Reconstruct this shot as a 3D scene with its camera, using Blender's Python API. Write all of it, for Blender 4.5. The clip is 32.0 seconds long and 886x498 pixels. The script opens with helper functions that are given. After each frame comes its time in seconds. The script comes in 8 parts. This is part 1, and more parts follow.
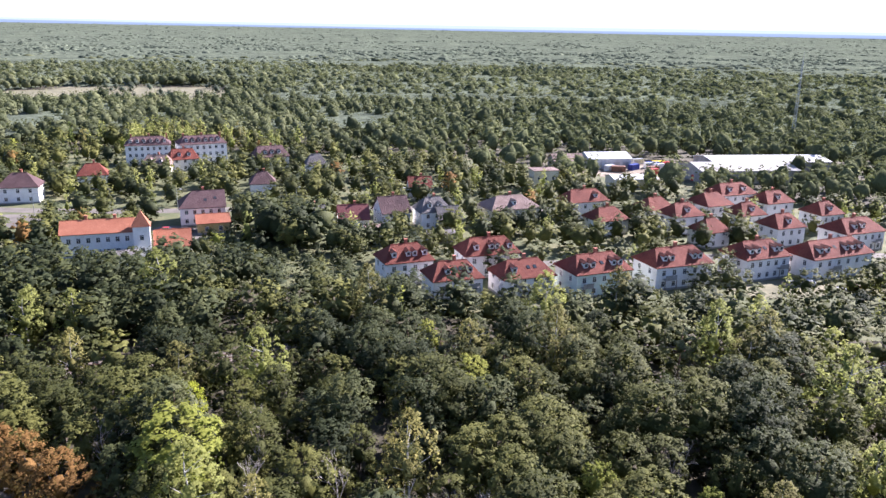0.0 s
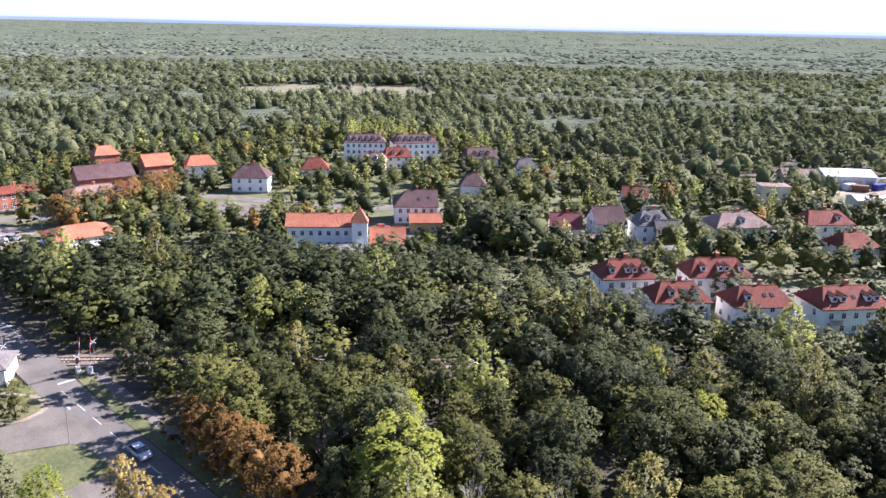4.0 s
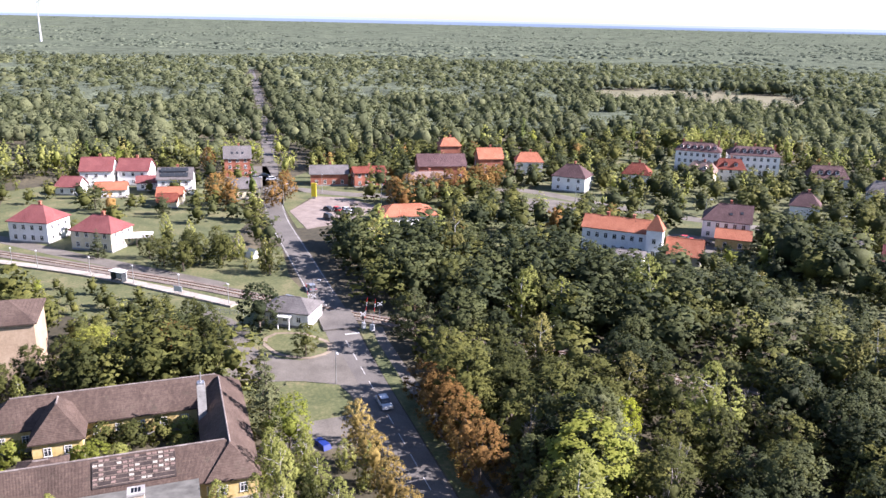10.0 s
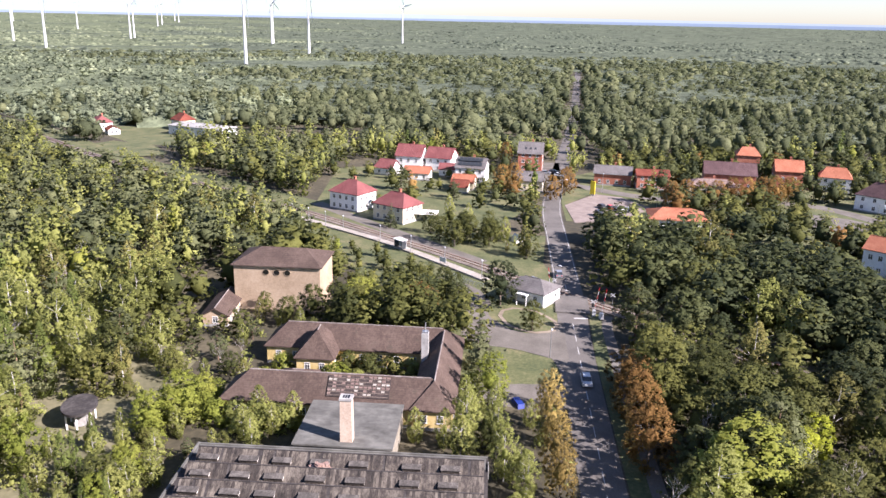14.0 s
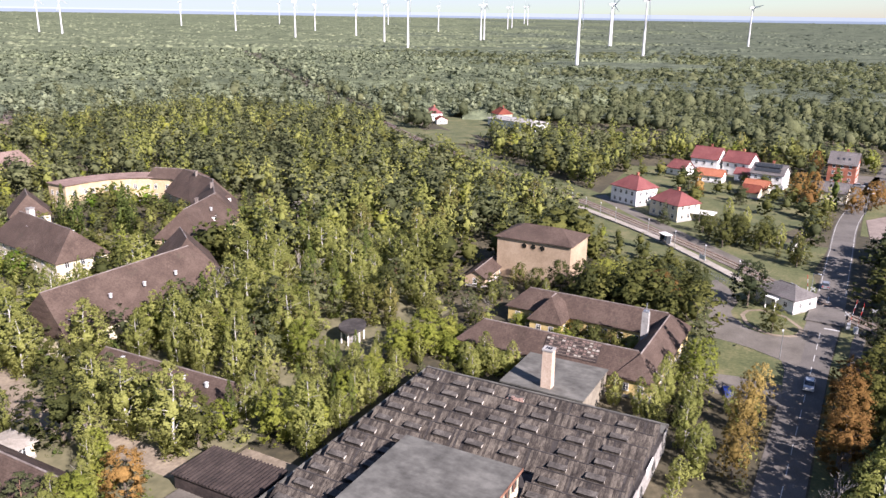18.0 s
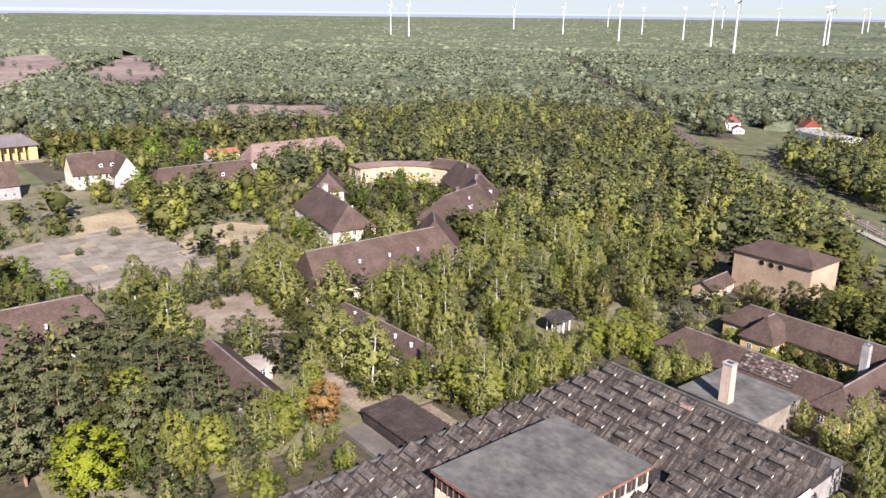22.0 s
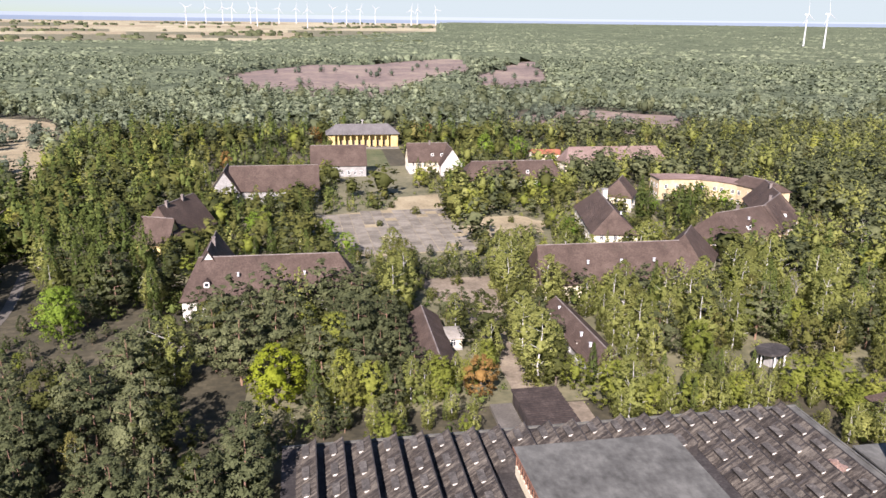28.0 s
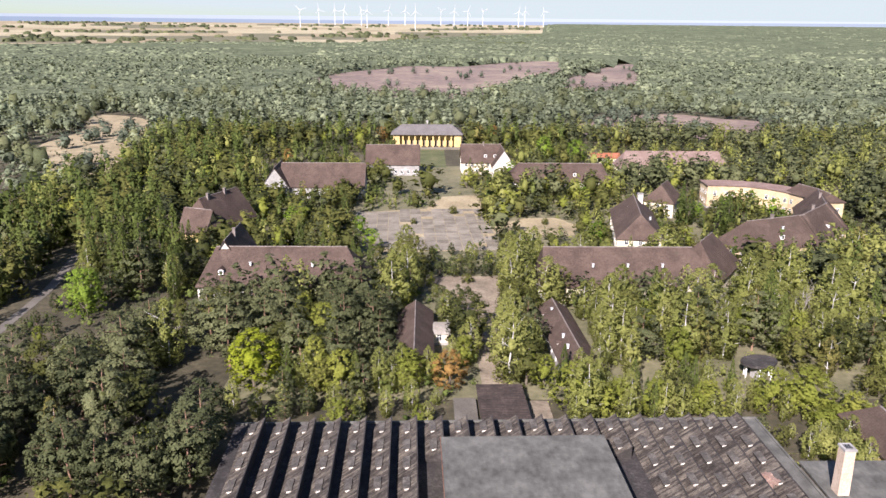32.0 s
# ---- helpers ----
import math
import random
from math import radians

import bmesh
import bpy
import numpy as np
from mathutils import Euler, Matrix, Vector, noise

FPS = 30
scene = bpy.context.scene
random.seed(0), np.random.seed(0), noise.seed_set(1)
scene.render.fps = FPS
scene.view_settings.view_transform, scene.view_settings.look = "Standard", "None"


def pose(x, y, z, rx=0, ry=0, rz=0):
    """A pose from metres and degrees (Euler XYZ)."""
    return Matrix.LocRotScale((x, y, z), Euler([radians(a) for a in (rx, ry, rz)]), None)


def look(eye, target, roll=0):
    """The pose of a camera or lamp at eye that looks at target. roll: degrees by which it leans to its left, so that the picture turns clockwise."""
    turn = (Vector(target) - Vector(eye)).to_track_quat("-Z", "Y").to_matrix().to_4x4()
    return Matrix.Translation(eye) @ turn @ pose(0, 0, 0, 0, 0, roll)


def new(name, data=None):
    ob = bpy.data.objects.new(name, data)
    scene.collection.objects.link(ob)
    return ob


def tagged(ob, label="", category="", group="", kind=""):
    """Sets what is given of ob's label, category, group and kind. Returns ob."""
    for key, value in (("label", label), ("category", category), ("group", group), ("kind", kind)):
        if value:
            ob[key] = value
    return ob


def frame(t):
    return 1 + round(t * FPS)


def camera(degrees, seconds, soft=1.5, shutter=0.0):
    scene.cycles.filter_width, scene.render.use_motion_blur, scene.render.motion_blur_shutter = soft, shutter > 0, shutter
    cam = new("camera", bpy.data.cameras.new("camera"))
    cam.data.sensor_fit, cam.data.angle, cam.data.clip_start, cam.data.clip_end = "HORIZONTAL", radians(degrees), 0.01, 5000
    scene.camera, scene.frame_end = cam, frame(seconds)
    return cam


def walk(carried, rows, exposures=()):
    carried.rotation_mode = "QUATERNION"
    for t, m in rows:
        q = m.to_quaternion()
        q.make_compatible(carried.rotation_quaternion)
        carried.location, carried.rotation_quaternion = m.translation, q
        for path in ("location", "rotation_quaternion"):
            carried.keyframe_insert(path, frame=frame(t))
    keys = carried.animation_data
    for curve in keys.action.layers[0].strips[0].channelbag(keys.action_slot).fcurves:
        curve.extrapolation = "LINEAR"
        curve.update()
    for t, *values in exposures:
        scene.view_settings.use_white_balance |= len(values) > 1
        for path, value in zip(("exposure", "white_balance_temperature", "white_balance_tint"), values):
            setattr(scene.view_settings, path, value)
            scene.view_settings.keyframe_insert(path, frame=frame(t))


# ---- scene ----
cam = camera(59.5, 32.0, soft=1.5)
# seconds, x, y, z, yaw, pitch, roll
PATH = [
    (0.0, -0.00, 0.00, 60.00, 29.25, -15.84, -1.06),
    (0.5, -1.37, 0.52, 59.97, 30.52, -15.84, -1.07),
    (1.0, -2.76, 0.93, 59.94, 31.95, -15.84, -1.08),
    (1.5, -4.17, 1.21, 59.91, 33.44, -15.85, -1.08),
    (2.0, -5.58, 1.34, 59.87, 35.18, -15.87, -1.09),
    (2.5, -6.93, 1.41, 59.82, 37.21, -15.89, -1.10),
    (3.0, -8.12, 1.59, 59.79, 39.38, -15.91, -1.12),
    (3.5, -9.03, 1.93, 59.71, 41.51, -15.93, -1.16),
    (4.0, -9.67, 2.28, 59.61, 43.67, -15.95, -1.22),
    (4.5, -10.16, 2.54, 59.54, 45.78, -15.97, -1.28),
    (6.5, -5.72, 5.57, 60.56, 50.98, -16.07, -1.22),
    (7.0, -4.71, 6.67, 60.54, 53.12, -16.09, -1.22),
    (7.5, -3.68, 7.76, 60.48, 55.58, -16.11, -1.21),
    (8.0, -2.64, 8.84, 60.40, 58.49, -16.14, -1.21),
    (8.5, -1.59, 10.00, 60.29, 61.41, -16.17, -1.20),
    (9.0, -0.39, 11.28, 60.15, 64.39, -16.20, -1.21),
    (9.5, 0.91, 12.57, 60.02, 67.39, -16.22, -1.23),
    (10.0, 2.30, 13.91, 59.93, 70.41, -16.23, -1.26),
    (10.5, 3.82, 15.32, 59.85, 73.38, -16.26, -1.28),
    (11.0, 5.47, 16.84, 59.84, 76.36, -16.28, -1.28),
    (11.5, 7.25, 18.50, 59.86, 79.37, -16.31, -1.27),
    (12.0, 9.11, 20.21, 59.91, 82.37, -16.35, -1.25),
    (12.5, 11.07, 21.94, 60.05, 85.37, -16.38, -1.21),
    (13.0, 13.15, 23.75, 60.23, 88.37, -16.42, -1.18),
    (13.5, 15.29, 25.72, 60.42, 91.42, -16.45, -1.17),
    (14.0, 17.42, 27.83, 60.58, 94.50, -16.48, -1.17),
    (14.5, 19.53, 30.01, 60.72, 97.58, -16.53, -1.17),
    (16.5, 25.56, 39.17, 60.23, 109.69, -16.58, -1.02),
    (17.0, 26.95, 41.60, 60.16, 112.71, -16.66, -0.96),
    (17.5, 28.15, 44.12, 60.23, 115.77, -16.70, -0.89),
    (18.0, 29.00, 46.70, 60.41, 118.79, -16.71, -0.83),
    (18.5, 29.52, 49.27, 60.59, 121.76, -16.72, -0.77),
    (19.0, 29.67, 51.86, 60.75, 124.69, -16.74, -0.72),
    (19.5, 29.44, 54.47, 60.92, 127.60, -16.75, -0.68),
    (20.0, 28.97, 57.06, 61.08, 130.53, -16.77, -0.64),
    (20.5, 28.26, 59.54, 61.23, 133.40, -16.78, -0.61),
    (21.0, 27.35, 61.97, 61.35, 136.29, -16.78, -0.58),
    (21.5, 26.22, 64.31, 61.41, 139.20, -16.77, -0.57),
    (22.0, 24.84, 66.50, 61.41, 142.08, -16.76, -0.58),
    (22.5, 23.33, 68.51, 61.34, 144.90, -16.75, -0.58),
    (23.0, 21.74, 70.50, 61.24, 147.73, -16.73, -0.59),
    (23.5, 20.04, 72.47, 61.16, 150.48, -16.70, -0.58),
    (24.0, 18.19, 74.49, 61.13, 153.21, -16.66, -0.57),
    (24.5, 16.17, 76.51, 61.15, 156.06, -16.62, -0.56),
    (25.0, 13.99, 78.47, 61.16, 158.88, -16.59, -0.55),
    (25.5, 11.70, 80.19, 61.16, 161.68, -16.56, -0.55),
    (26.0, 9.35, 81.64, 61.20, 164.44, -16.51, -0.56),
    (26.5, 7.00, 83.09, 61.24, 167.27, -16.48, -0.57),
    (28.5, -4.63, 89.05, 61.62, 172.30, -16.40, -0.64),
    (29.0, -7.39, 90.06, 61.66, 174.58, -16.40, -0.63),
    (29.5, -10.10, 90.98, 61.72, 176.77, -16.39, -0.61),
    (30.0, -12.79, 91.76, 61.78, 178.65, -16.39, -0.59),
    (30.5, -15.69, 92.45, 61.87, 178.89, -16.38, -0.58),
    (31.0, -18.44, 93.01, 61.98, 178.82, -16.36, -0.57),
    (31.5, -21.04, 93.50, 62.11, 178.74, -16.35, -0.55),
    (32.0, -23.49, 94.01, 62.15, 178.75, -16.37, -0.51),
]
walk(cam, [(t, pose(x, y, z, 90 + pitch, roll, yaw)) for t, x, y, z, yaw, pitch, roll in PATH], exposures=[(0.0, 1.98, 5800, 27), (14.0, 1.68, 6050, 26), (20.0, 1.31, 6200, 25), (32.0, 1.25, 6150, 23)])

# ---- sky and sun ----
SUN_AZ, SUN_EL = 23.0, 34.0  # degrees clockwise from +y, and above the ground
world = bpy.data.worlds.new("sky")
scene.world = world
world.use_nodes = True
wn = world.node_tree.nodes
sky = wn.new("ShaderNodeTexSky")
sky.sky_type, sky.sun_disc = "NISHITA", False
sky.sun_elevation, sky.sun_rotation = radians(SUN_EL), radians(SUN_AZ)
sky.air_density, sky.dust_density, sky.ozone_density, sky.altitude = 1.0, 0.9, 2.0, 900
wn["Background"].inputs[1].default_value = 0.06
sky_cap = wn.new("ShaderNodeVectorMath")  # caps the sky's brightness, which is greatest round the horizon
sky_cap.operation = "MINIMUM"
sky_cap.inputs[1].default_value = (5.1, 5.95, 5.75)
world.node_tree.links.new(sky.outputs[0], sky_cap.inputs[0])
world.node_tree.links.new(sky_cap.outputs[0], wn["Background"].inputs[0])
sun = new("sun", bpy.data.lights.new("sun", "SUN"))
sun.data.energy, sun.data.angle, sun.data.color = 5.0, radians(0.6), (1.0, 0.93, 0.83)
sun_dir = Vector((math.sin(radians(SUN_AZ)) * math.cos(radians(SUN_EL)), math.cos(radians(SUN_AZ)) * math.cos(radians(SUN_EL)), math.sin(radians(SUN_EL))))
sun.matrix_world = look((0, 0, 200), tuple(Vector((0, 0, 200)) - sun_dir))

# ---- materials ----


def nodes_of(name):
    m = bpy.data.materials.new(name)
    m.use_nodes = True
    return m, m.node_tree.nodes, m.node_tree.links, m.node_tree.nodes["Principled BSDF"]


def math_node(n, l, op, a, b):
    k = n.new("ShaderNodeMath")
    k.operation = op
    for i, v in enumerate((a, b)):
        if isinstance(v, (int, float)):
            k.inputs[i].default_value = v
        else:
            l.new(v, k.inputs[i])
    return k.outputs[0]


def noise_node(n, l, scale, detail=4, rough=0.6, stretch=None):
    """Noise over world metres; scale: waves a metre."""
    pos = n.new("ShaderNodeNewGeometry").outputs["Position"]
    if stretch:
        mp = n.new("ShaderNodeMapping")
        mp.inputs["Scale"].default_value = stretch
        l.new(pos, mp.inputs["Vector"])
        pos = mp.outputs[0]
    t = n.new("ShaderNodeTexNoise")
    t.inputs["Scale"].default_value, t.inputs["Detail"].default_value, t.inputs["Roughness"].default_value = scale, detail, rough
    l.new(pos, t.inputs["Vector"])
    return t.outputs["Fac"]


def ramp_node(n, l, fac, stops):
    r = n.new("ShaderNodeValToRGB")
    e = r.color_ramp.elements
    while len(e) < len(stops):
        e.new(0.5)
    for k, (p, c) in zip(e, stops):
        k.position, k.color = p, (*c, 1)
    l.new(fac, r.inputs[0])
    return r.outputs[0]


def mix_col(n, l, fac, a, b, kind="MIX"):
    x = n.new("ShaderNodeMix")
    x.data_type, x.blend_type = "RGBA", kind
    for i, v in ((0, fac), (6, a), (7, b)):
        if isinstance(v, (int, float)):
            x.inputs[i].default_value = v
        elif isinstance(v, tuple):
            x.inputs[i].default_value = (*v, 1)
        else:
            l.new(v, x.inputs[i])
    return x.outputs[2]


def bump_node(n, l, b, height, strength, dist):
    k = n.new("ShaderNodeBump")
    k.inputs["Strength"].default_value, k.inputs["Distance"].default_value = strength, dist
    l.new(height, k.inputs["Height"])
    l.new(k.outputs[0], b.inputs["Normal"])


def surface(name, dark, mid, light, coarse=0.15, fine=3.0, rough=0.85, bump=0.3, dist=0.05, stretch=None, rand=0.0, metal=0.0, tight=0.13):
    """A weathered surface: broad stains and fine grain in three tones."""
    m, n, l, b = nodes_of(name)
    a = noise_node(n, l, coarse, 5, 0.65)
    g = noise_node(n, l, fine, 3, 0.6, stretch)
    f = math_node(n, l, "ADD", math_node(n, l, "MULTIPLY", a, 0.6), math_node(n, l, "MULTIPLY", g, 0.4))
    if rand:
        r = n.new("ShaderNodeObjectInfo").outputs["Random"]
        f = math_node(n, l, "ADD", f, math_node(n, l, "MULTIPLY", math_node(n, l, "SUBTRACT", r, 0.5), rand))
    c = ramp_node(n, l, f, ((0.5 - tight, dark), (0.5, mid), (0.5 + tight, light)))
    l.new(c, b.inputs["Base Color"])
    b.inputs["Roughness"].default_value, b.inputs["Metallic"].default_value = rough, metal
    if bump:
        bump_node(n, l, b, g, bump, dist)
    return m


def felt(name, dark, mid, light):
    """Streaky torn felt in narrow strips, each of its own tone."""
    m, n, l, b = nodes_of(name)
    a = noise_node(n, l, 0.5, 5, 0.7)
    g = noise_node(n, l, 3.0, 4, 0.7, (0.25, 1.6, 1.0))
    own = math_node(n, l, "FRACT", math_node(n, l, "ADD", n.new("ShaderNodeObjectInfo").outputs["Random"], n.new("ShaderNodeNewGeometry").outputs["Random Per Island"]), 0.0)
    f = math_node(n, l, "ADD", math_node(n, l, "MULTIPLY", a, 0.5), math_node(n, l, "MULTIPLY", g, 0.5))
    f = math_node(n, l, "ADD", f, math_node(n, l, "MULTIPLY", math_node(n, l, "SUBTRACT", own, 0.5), 0.15))
    l.new(ramp_node(n, l, f, ((0.35, dark), (0.48, mid), (0.66, light))), b.inputs["Base Color"])
    b.inputs["Roughness"].default_value = 0.85
    bump_node(n, l, b, g, 0.7, 0.05)
    return m


def tile_roof(name, dark, mid, light, moss=(0.10, 0.10, 0.07)):
    """Clay tiles: rows and ridges as relief, patchy tone, some moss."""
    m, n, l, b = nodes_of(name)
    co = n.new("ShaderNodeTexCoord").outputs["Object"]
    w = n.new("ShaderNodeTexWave")
    w.wave_type, w.bands_direction = "BANDS", "X"
    w.inputs["Scale"].default_value, w.inputs["Distortion"].default_value = 2.0, 0.3
    l.new(co, w.inputs["Vector"])
    w2 = n.new("ShaderNodeTexWave")
    w2.wave_type, w2.bands_direction, w2.wave_profile = "BANDS", "Z", "SAW"
    w2.inputs["Scale"].default_value, w2.inputs["Distortion"].default_value = 1.3, 0.2
    l.new(co, w2.inputs["Vector"])
    a = noise_node(n, l, 0.22, 6, 0.7)
    g = noise_node(n, l, 2.5, 3, 0.7)
    f = math_node(n, l, "ADD", math_node(n, l, "MULTIPLY", a, 0.55), math_node(n, l, "MULTIPLY", g, 0.45))
    c = ramp_node(n, l, f, ((0.34, dark), (0.5, mid), (0.66, light)))
    mo = ramp_node(n, l, noise_node(n, l, 0.6, 5, 0.7), ((0.58, (0, 0, 0)), (0.72, (0.6, 0.6, 0.6))))
    c = mix_col(n, l, mo, c, moss)
    r = ramp_node(n, l, w2.outputs["Fac"], ((0.0, (0.72, 0.72, 0.72)), (0.25, (1, 1, 1))))
    c = mix_col(n, l, 1.0, c, r, "MULTIPLY")
    l.new(c, b.inputs["Base Color"])
    b.inputs["Roughness"].default_value, b.inputs["Specular IOR Level"].default_value = 0.85, 0.2
    bump_node(n, l, b, math_node(n, l, "ADD", w.outputs["Fac"], w2.outputs["Fac"]), 0.5, 0.06)
    return m


def leaves(name, dark, mid, light, thin=0.45, scale=0.16, relief=3.6, mottle=0.0):
    """Foliage whose tone shifts from tree to tree and from spray to spray."""
    m, n, l, b = nodes_of(name)
    dark, mid, light = (tuple(v * 1.14 for v in q) for q in (dark, mid, light))
    t = n.new("ShaderNodeAttribute")
    t.attribute_name = "tint"
    r = n.new("ShaderNodeObjectInfo").outputs["Random"]
    own = math_node(n, l, "FRACT", math_node(n, l, "ADD", t.outputs["Fac"], r), 0.0)
    isl = n.new("ShaderNodeNewGeometry").outputs["Random Per Island"]
    f = math_node(n, l, "ADD", math_node(n, l, "MULTIPLY", own, 0.45), math_node(n, l, "MULTIPLY", noise_node(n, l, scale, 3), 0.35))
    f = math_node(n, l, "ADD", f, math_node(n, l, "MULTIPLY", isl, 0.2))
    c = ramp_node(n, l, f, ((0.2, dark), (0.5, mid), (0.85, light)))
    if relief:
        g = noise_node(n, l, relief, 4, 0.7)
        # tone is darker in the relief's hollows, paler on its raised parts
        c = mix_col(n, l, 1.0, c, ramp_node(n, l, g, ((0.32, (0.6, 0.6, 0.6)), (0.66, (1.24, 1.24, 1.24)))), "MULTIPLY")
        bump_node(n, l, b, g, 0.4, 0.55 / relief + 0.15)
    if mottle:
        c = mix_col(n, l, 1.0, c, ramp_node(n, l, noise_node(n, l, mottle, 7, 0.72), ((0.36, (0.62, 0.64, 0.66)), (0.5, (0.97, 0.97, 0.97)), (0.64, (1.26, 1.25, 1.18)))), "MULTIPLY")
    l.new(c, b.inputs["Base Color"])
    b.inputs["Roughness"].default_value = 0.7
    b.inputs["Specular IOR Level"].default_value = 0.0 if mottle else 0.1
    tr = n.new("ShaderNodeBsdfTranslucent")
    warm = mix_col(n, l, 0.35, c, (0.26, 0.31, 0.08), "MIX")
    l.new(mix_col(n, l, 1.0, warm, (1.0, 1.0, 1.0), "MULTIPLY"), tr.inputs["Color"])
    x = n.new("ShaderNodeMixShader")
    x.inputs[0].default_value = thin
    l.new(b.outputs[0], x.inputs[1])
    l.new(tr.outputs[0], x.inputs[2])
    l.new(x.outputs[0], n["Material Output"].inputs["Surface"])
    return m


def paint(name, c, rough=0.5, metal=0.0):
    return surface(name, tuple(v * 0.82 for v in c), c, tuple(min(1, v * 1.1) for v in c), 0.8, 6.0, rough, 0.08, 0.01, metal=metal)


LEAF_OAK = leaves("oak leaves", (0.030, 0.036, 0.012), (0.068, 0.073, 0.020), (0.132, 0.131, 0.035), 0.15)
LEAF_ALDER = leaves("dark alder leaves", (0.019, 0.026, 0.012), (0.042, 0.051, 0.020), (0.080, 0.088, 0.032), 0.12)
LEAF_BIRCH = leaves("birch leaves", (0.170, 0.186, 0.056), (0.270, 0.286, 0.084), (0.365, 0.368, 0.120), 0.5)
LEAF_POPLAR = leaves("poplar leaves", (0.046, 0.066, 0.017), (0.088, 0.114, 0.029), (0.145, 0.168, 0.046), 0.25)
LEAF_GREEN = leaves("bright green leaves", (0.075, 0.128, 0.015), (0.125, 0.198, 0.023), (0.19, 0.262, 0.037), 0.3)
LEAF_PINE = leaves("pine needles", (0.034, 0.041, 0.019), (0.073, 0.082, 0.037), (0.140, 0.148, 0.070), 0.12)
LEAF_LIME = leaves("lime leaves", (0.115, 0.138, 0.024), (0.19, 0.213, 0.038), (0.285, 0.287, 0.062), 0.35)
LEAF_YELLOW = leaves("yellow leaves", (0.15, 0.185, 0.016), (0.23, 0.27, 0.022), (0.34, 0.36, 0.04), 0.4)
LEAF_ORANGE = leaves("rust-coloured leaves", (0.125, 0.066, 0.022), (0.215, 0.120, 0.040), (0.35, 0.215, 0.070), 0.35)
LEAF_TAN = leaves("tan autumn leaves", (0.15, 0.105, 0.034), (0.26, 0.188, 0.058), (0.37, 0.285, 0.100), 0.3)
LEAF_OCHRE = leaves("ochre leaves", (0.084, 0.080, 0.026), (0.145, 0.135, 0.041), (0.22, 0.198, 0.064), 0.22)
# haze is painted into these three: paler, bluer leaves the farther the wood
LEAF_FAR_HAZY = leaves("far woods", (0.064, 0.079, 0.057), (0.092, 0.110, 0.080), (0.128, 0.146, 0.104), 0.15, 0.012, 0.16, 0.02)
LEAF_MIDDLE_HAZY = leaves("middle woods", (0.054, 0.064, 0.036), (0.094, 0.106, 0.057), (0.146, 0.154, 0.082), 0.25, 0.02, 1.6, 0.009)
LEAF_FARPINE_HAZY = leaves("far pine woods", (0.098, 0.117, 0.074), (0.139, 0.161, 0.102), (0.186, 0.206, 0.131), 0.12, 0.015, 0.16, 0.02)
BARK = surface("bark", (0.05, 0.04, 0.03), (0.10, 0.08, 0.06), (0.17, 0.14, 0.11), 1.0, 8.0, 0.9, 0.6, 0.03)
BARK_PINE = surface("pine bark", (0.10, 0.06, 0.04), (0.20, 0.12, 0.08), (0.30, 0.19, 0.12), 0.8, 8.0, 0.9, 0.6, 0.03)
BARK_GREY = surface("bleached grey bark", (0.20, 0.175, 0.155), (0.31, 0.28, 0.255), (0.44, 0.41, 0.38), 1.2, 9.0, 0.85, 0.4, 0.02)
BARK_PALE = surface("pale bark", (0.28, 0.26, 0.23), (0.46, 0.44, 0.41), (0.62, 0.60, 0.57), 1.2, 9.0, 0.85, 0.4, 0.02)
GROUND = surface("forest floor", (0.028, 0.025, 0.013), (0.056, 0.048, 0.026), (0.11, 0.092, 0.054), 0.05, 0.7, 0.95, 0.5, 0.15)
GRASS = surface("mown grass", (0.046, 0.060, 0.020), (0.084, 0.094, 0.034), (0.155, 0.140, 0.066), 0.12, 1.5, 0.95, 0.5, 0.06)
DRY = surface("dry grass", (0.17, 0.14, 0.08), (0.29, 0.235, 0.14), (0.38, 0.32, 0.20), 0.08, 1.2, 0.95, 0.5, 0.08)
HEATH = surface("heath", (0.11, 0.085, 0.07), (0.20, 0.145, 0.12), (0.30, 0.24, 0.17), 0.012, 0.12, 0.95, 0.3, 0.2)
MEADOW = surface("stubble field", (0.24, 0.21, 0.12), (0.36, 0.31, 0.19), (0.48, 0.42, 0.28), 0.01, 0.15, 0.95, 0.3, 0.2)
DULL = surface("dull late meadow", (0.085, 0.082, 0.042), (0.135, 0.126, 0.068), (0.20, 0.178, 0.105), 0.06, 0.6, 0.95, 0.3, 0.2)
SAND = surface("bare soil", (0.13, 0.105, 0.075), (0.205, 0.165, 0.12), (0.29, 0.24, 0.175), 0.15, 1.5, 0.95, 0.5, 0.06)
ASPHALT = surface("asphalt", (0.074, 0.067, 0.059), (0.110, 0.100, 0.089), (0.148, 0.135, 0.120), 0.12, 4.0, 0.9, 0.3, 0.01)
ASPHALT_OLD = surface("old pale asphalt", (0.082, 0.073, 0.060), (0.122, 0.109, 0.091), (0.168, 0.152, 0.130), 0.15, 4.0, 0.9, 0.3, 0.01)
CONCRETE = surface("weathered concrete", (0.12, 0.104, 0.080), (0.185, 0.162, 0.126), (0.26, 0.232, 0.185), 0.2, 2.5, 0.9, 0.3, 0.02, rand=0.15)
PALE = surface("pale concrete", (0.22, 0.195, 0.16), (0.30, 0.27, 0.23), (0.38, 0.35, 0.31), 0.3, 3.0, 0.9, 0.2, 0.01)
PAVING = surface("pink paving", (0.15, 0.118, 0.10), (0.205, 0.165, 0.142), (0.265, 0.218, 0.19), 0.3, 3.0, 0.9, 0.2, 0.01)
LINE = paint("road paint", (0.48, 0.48, 0.46), 0.8)
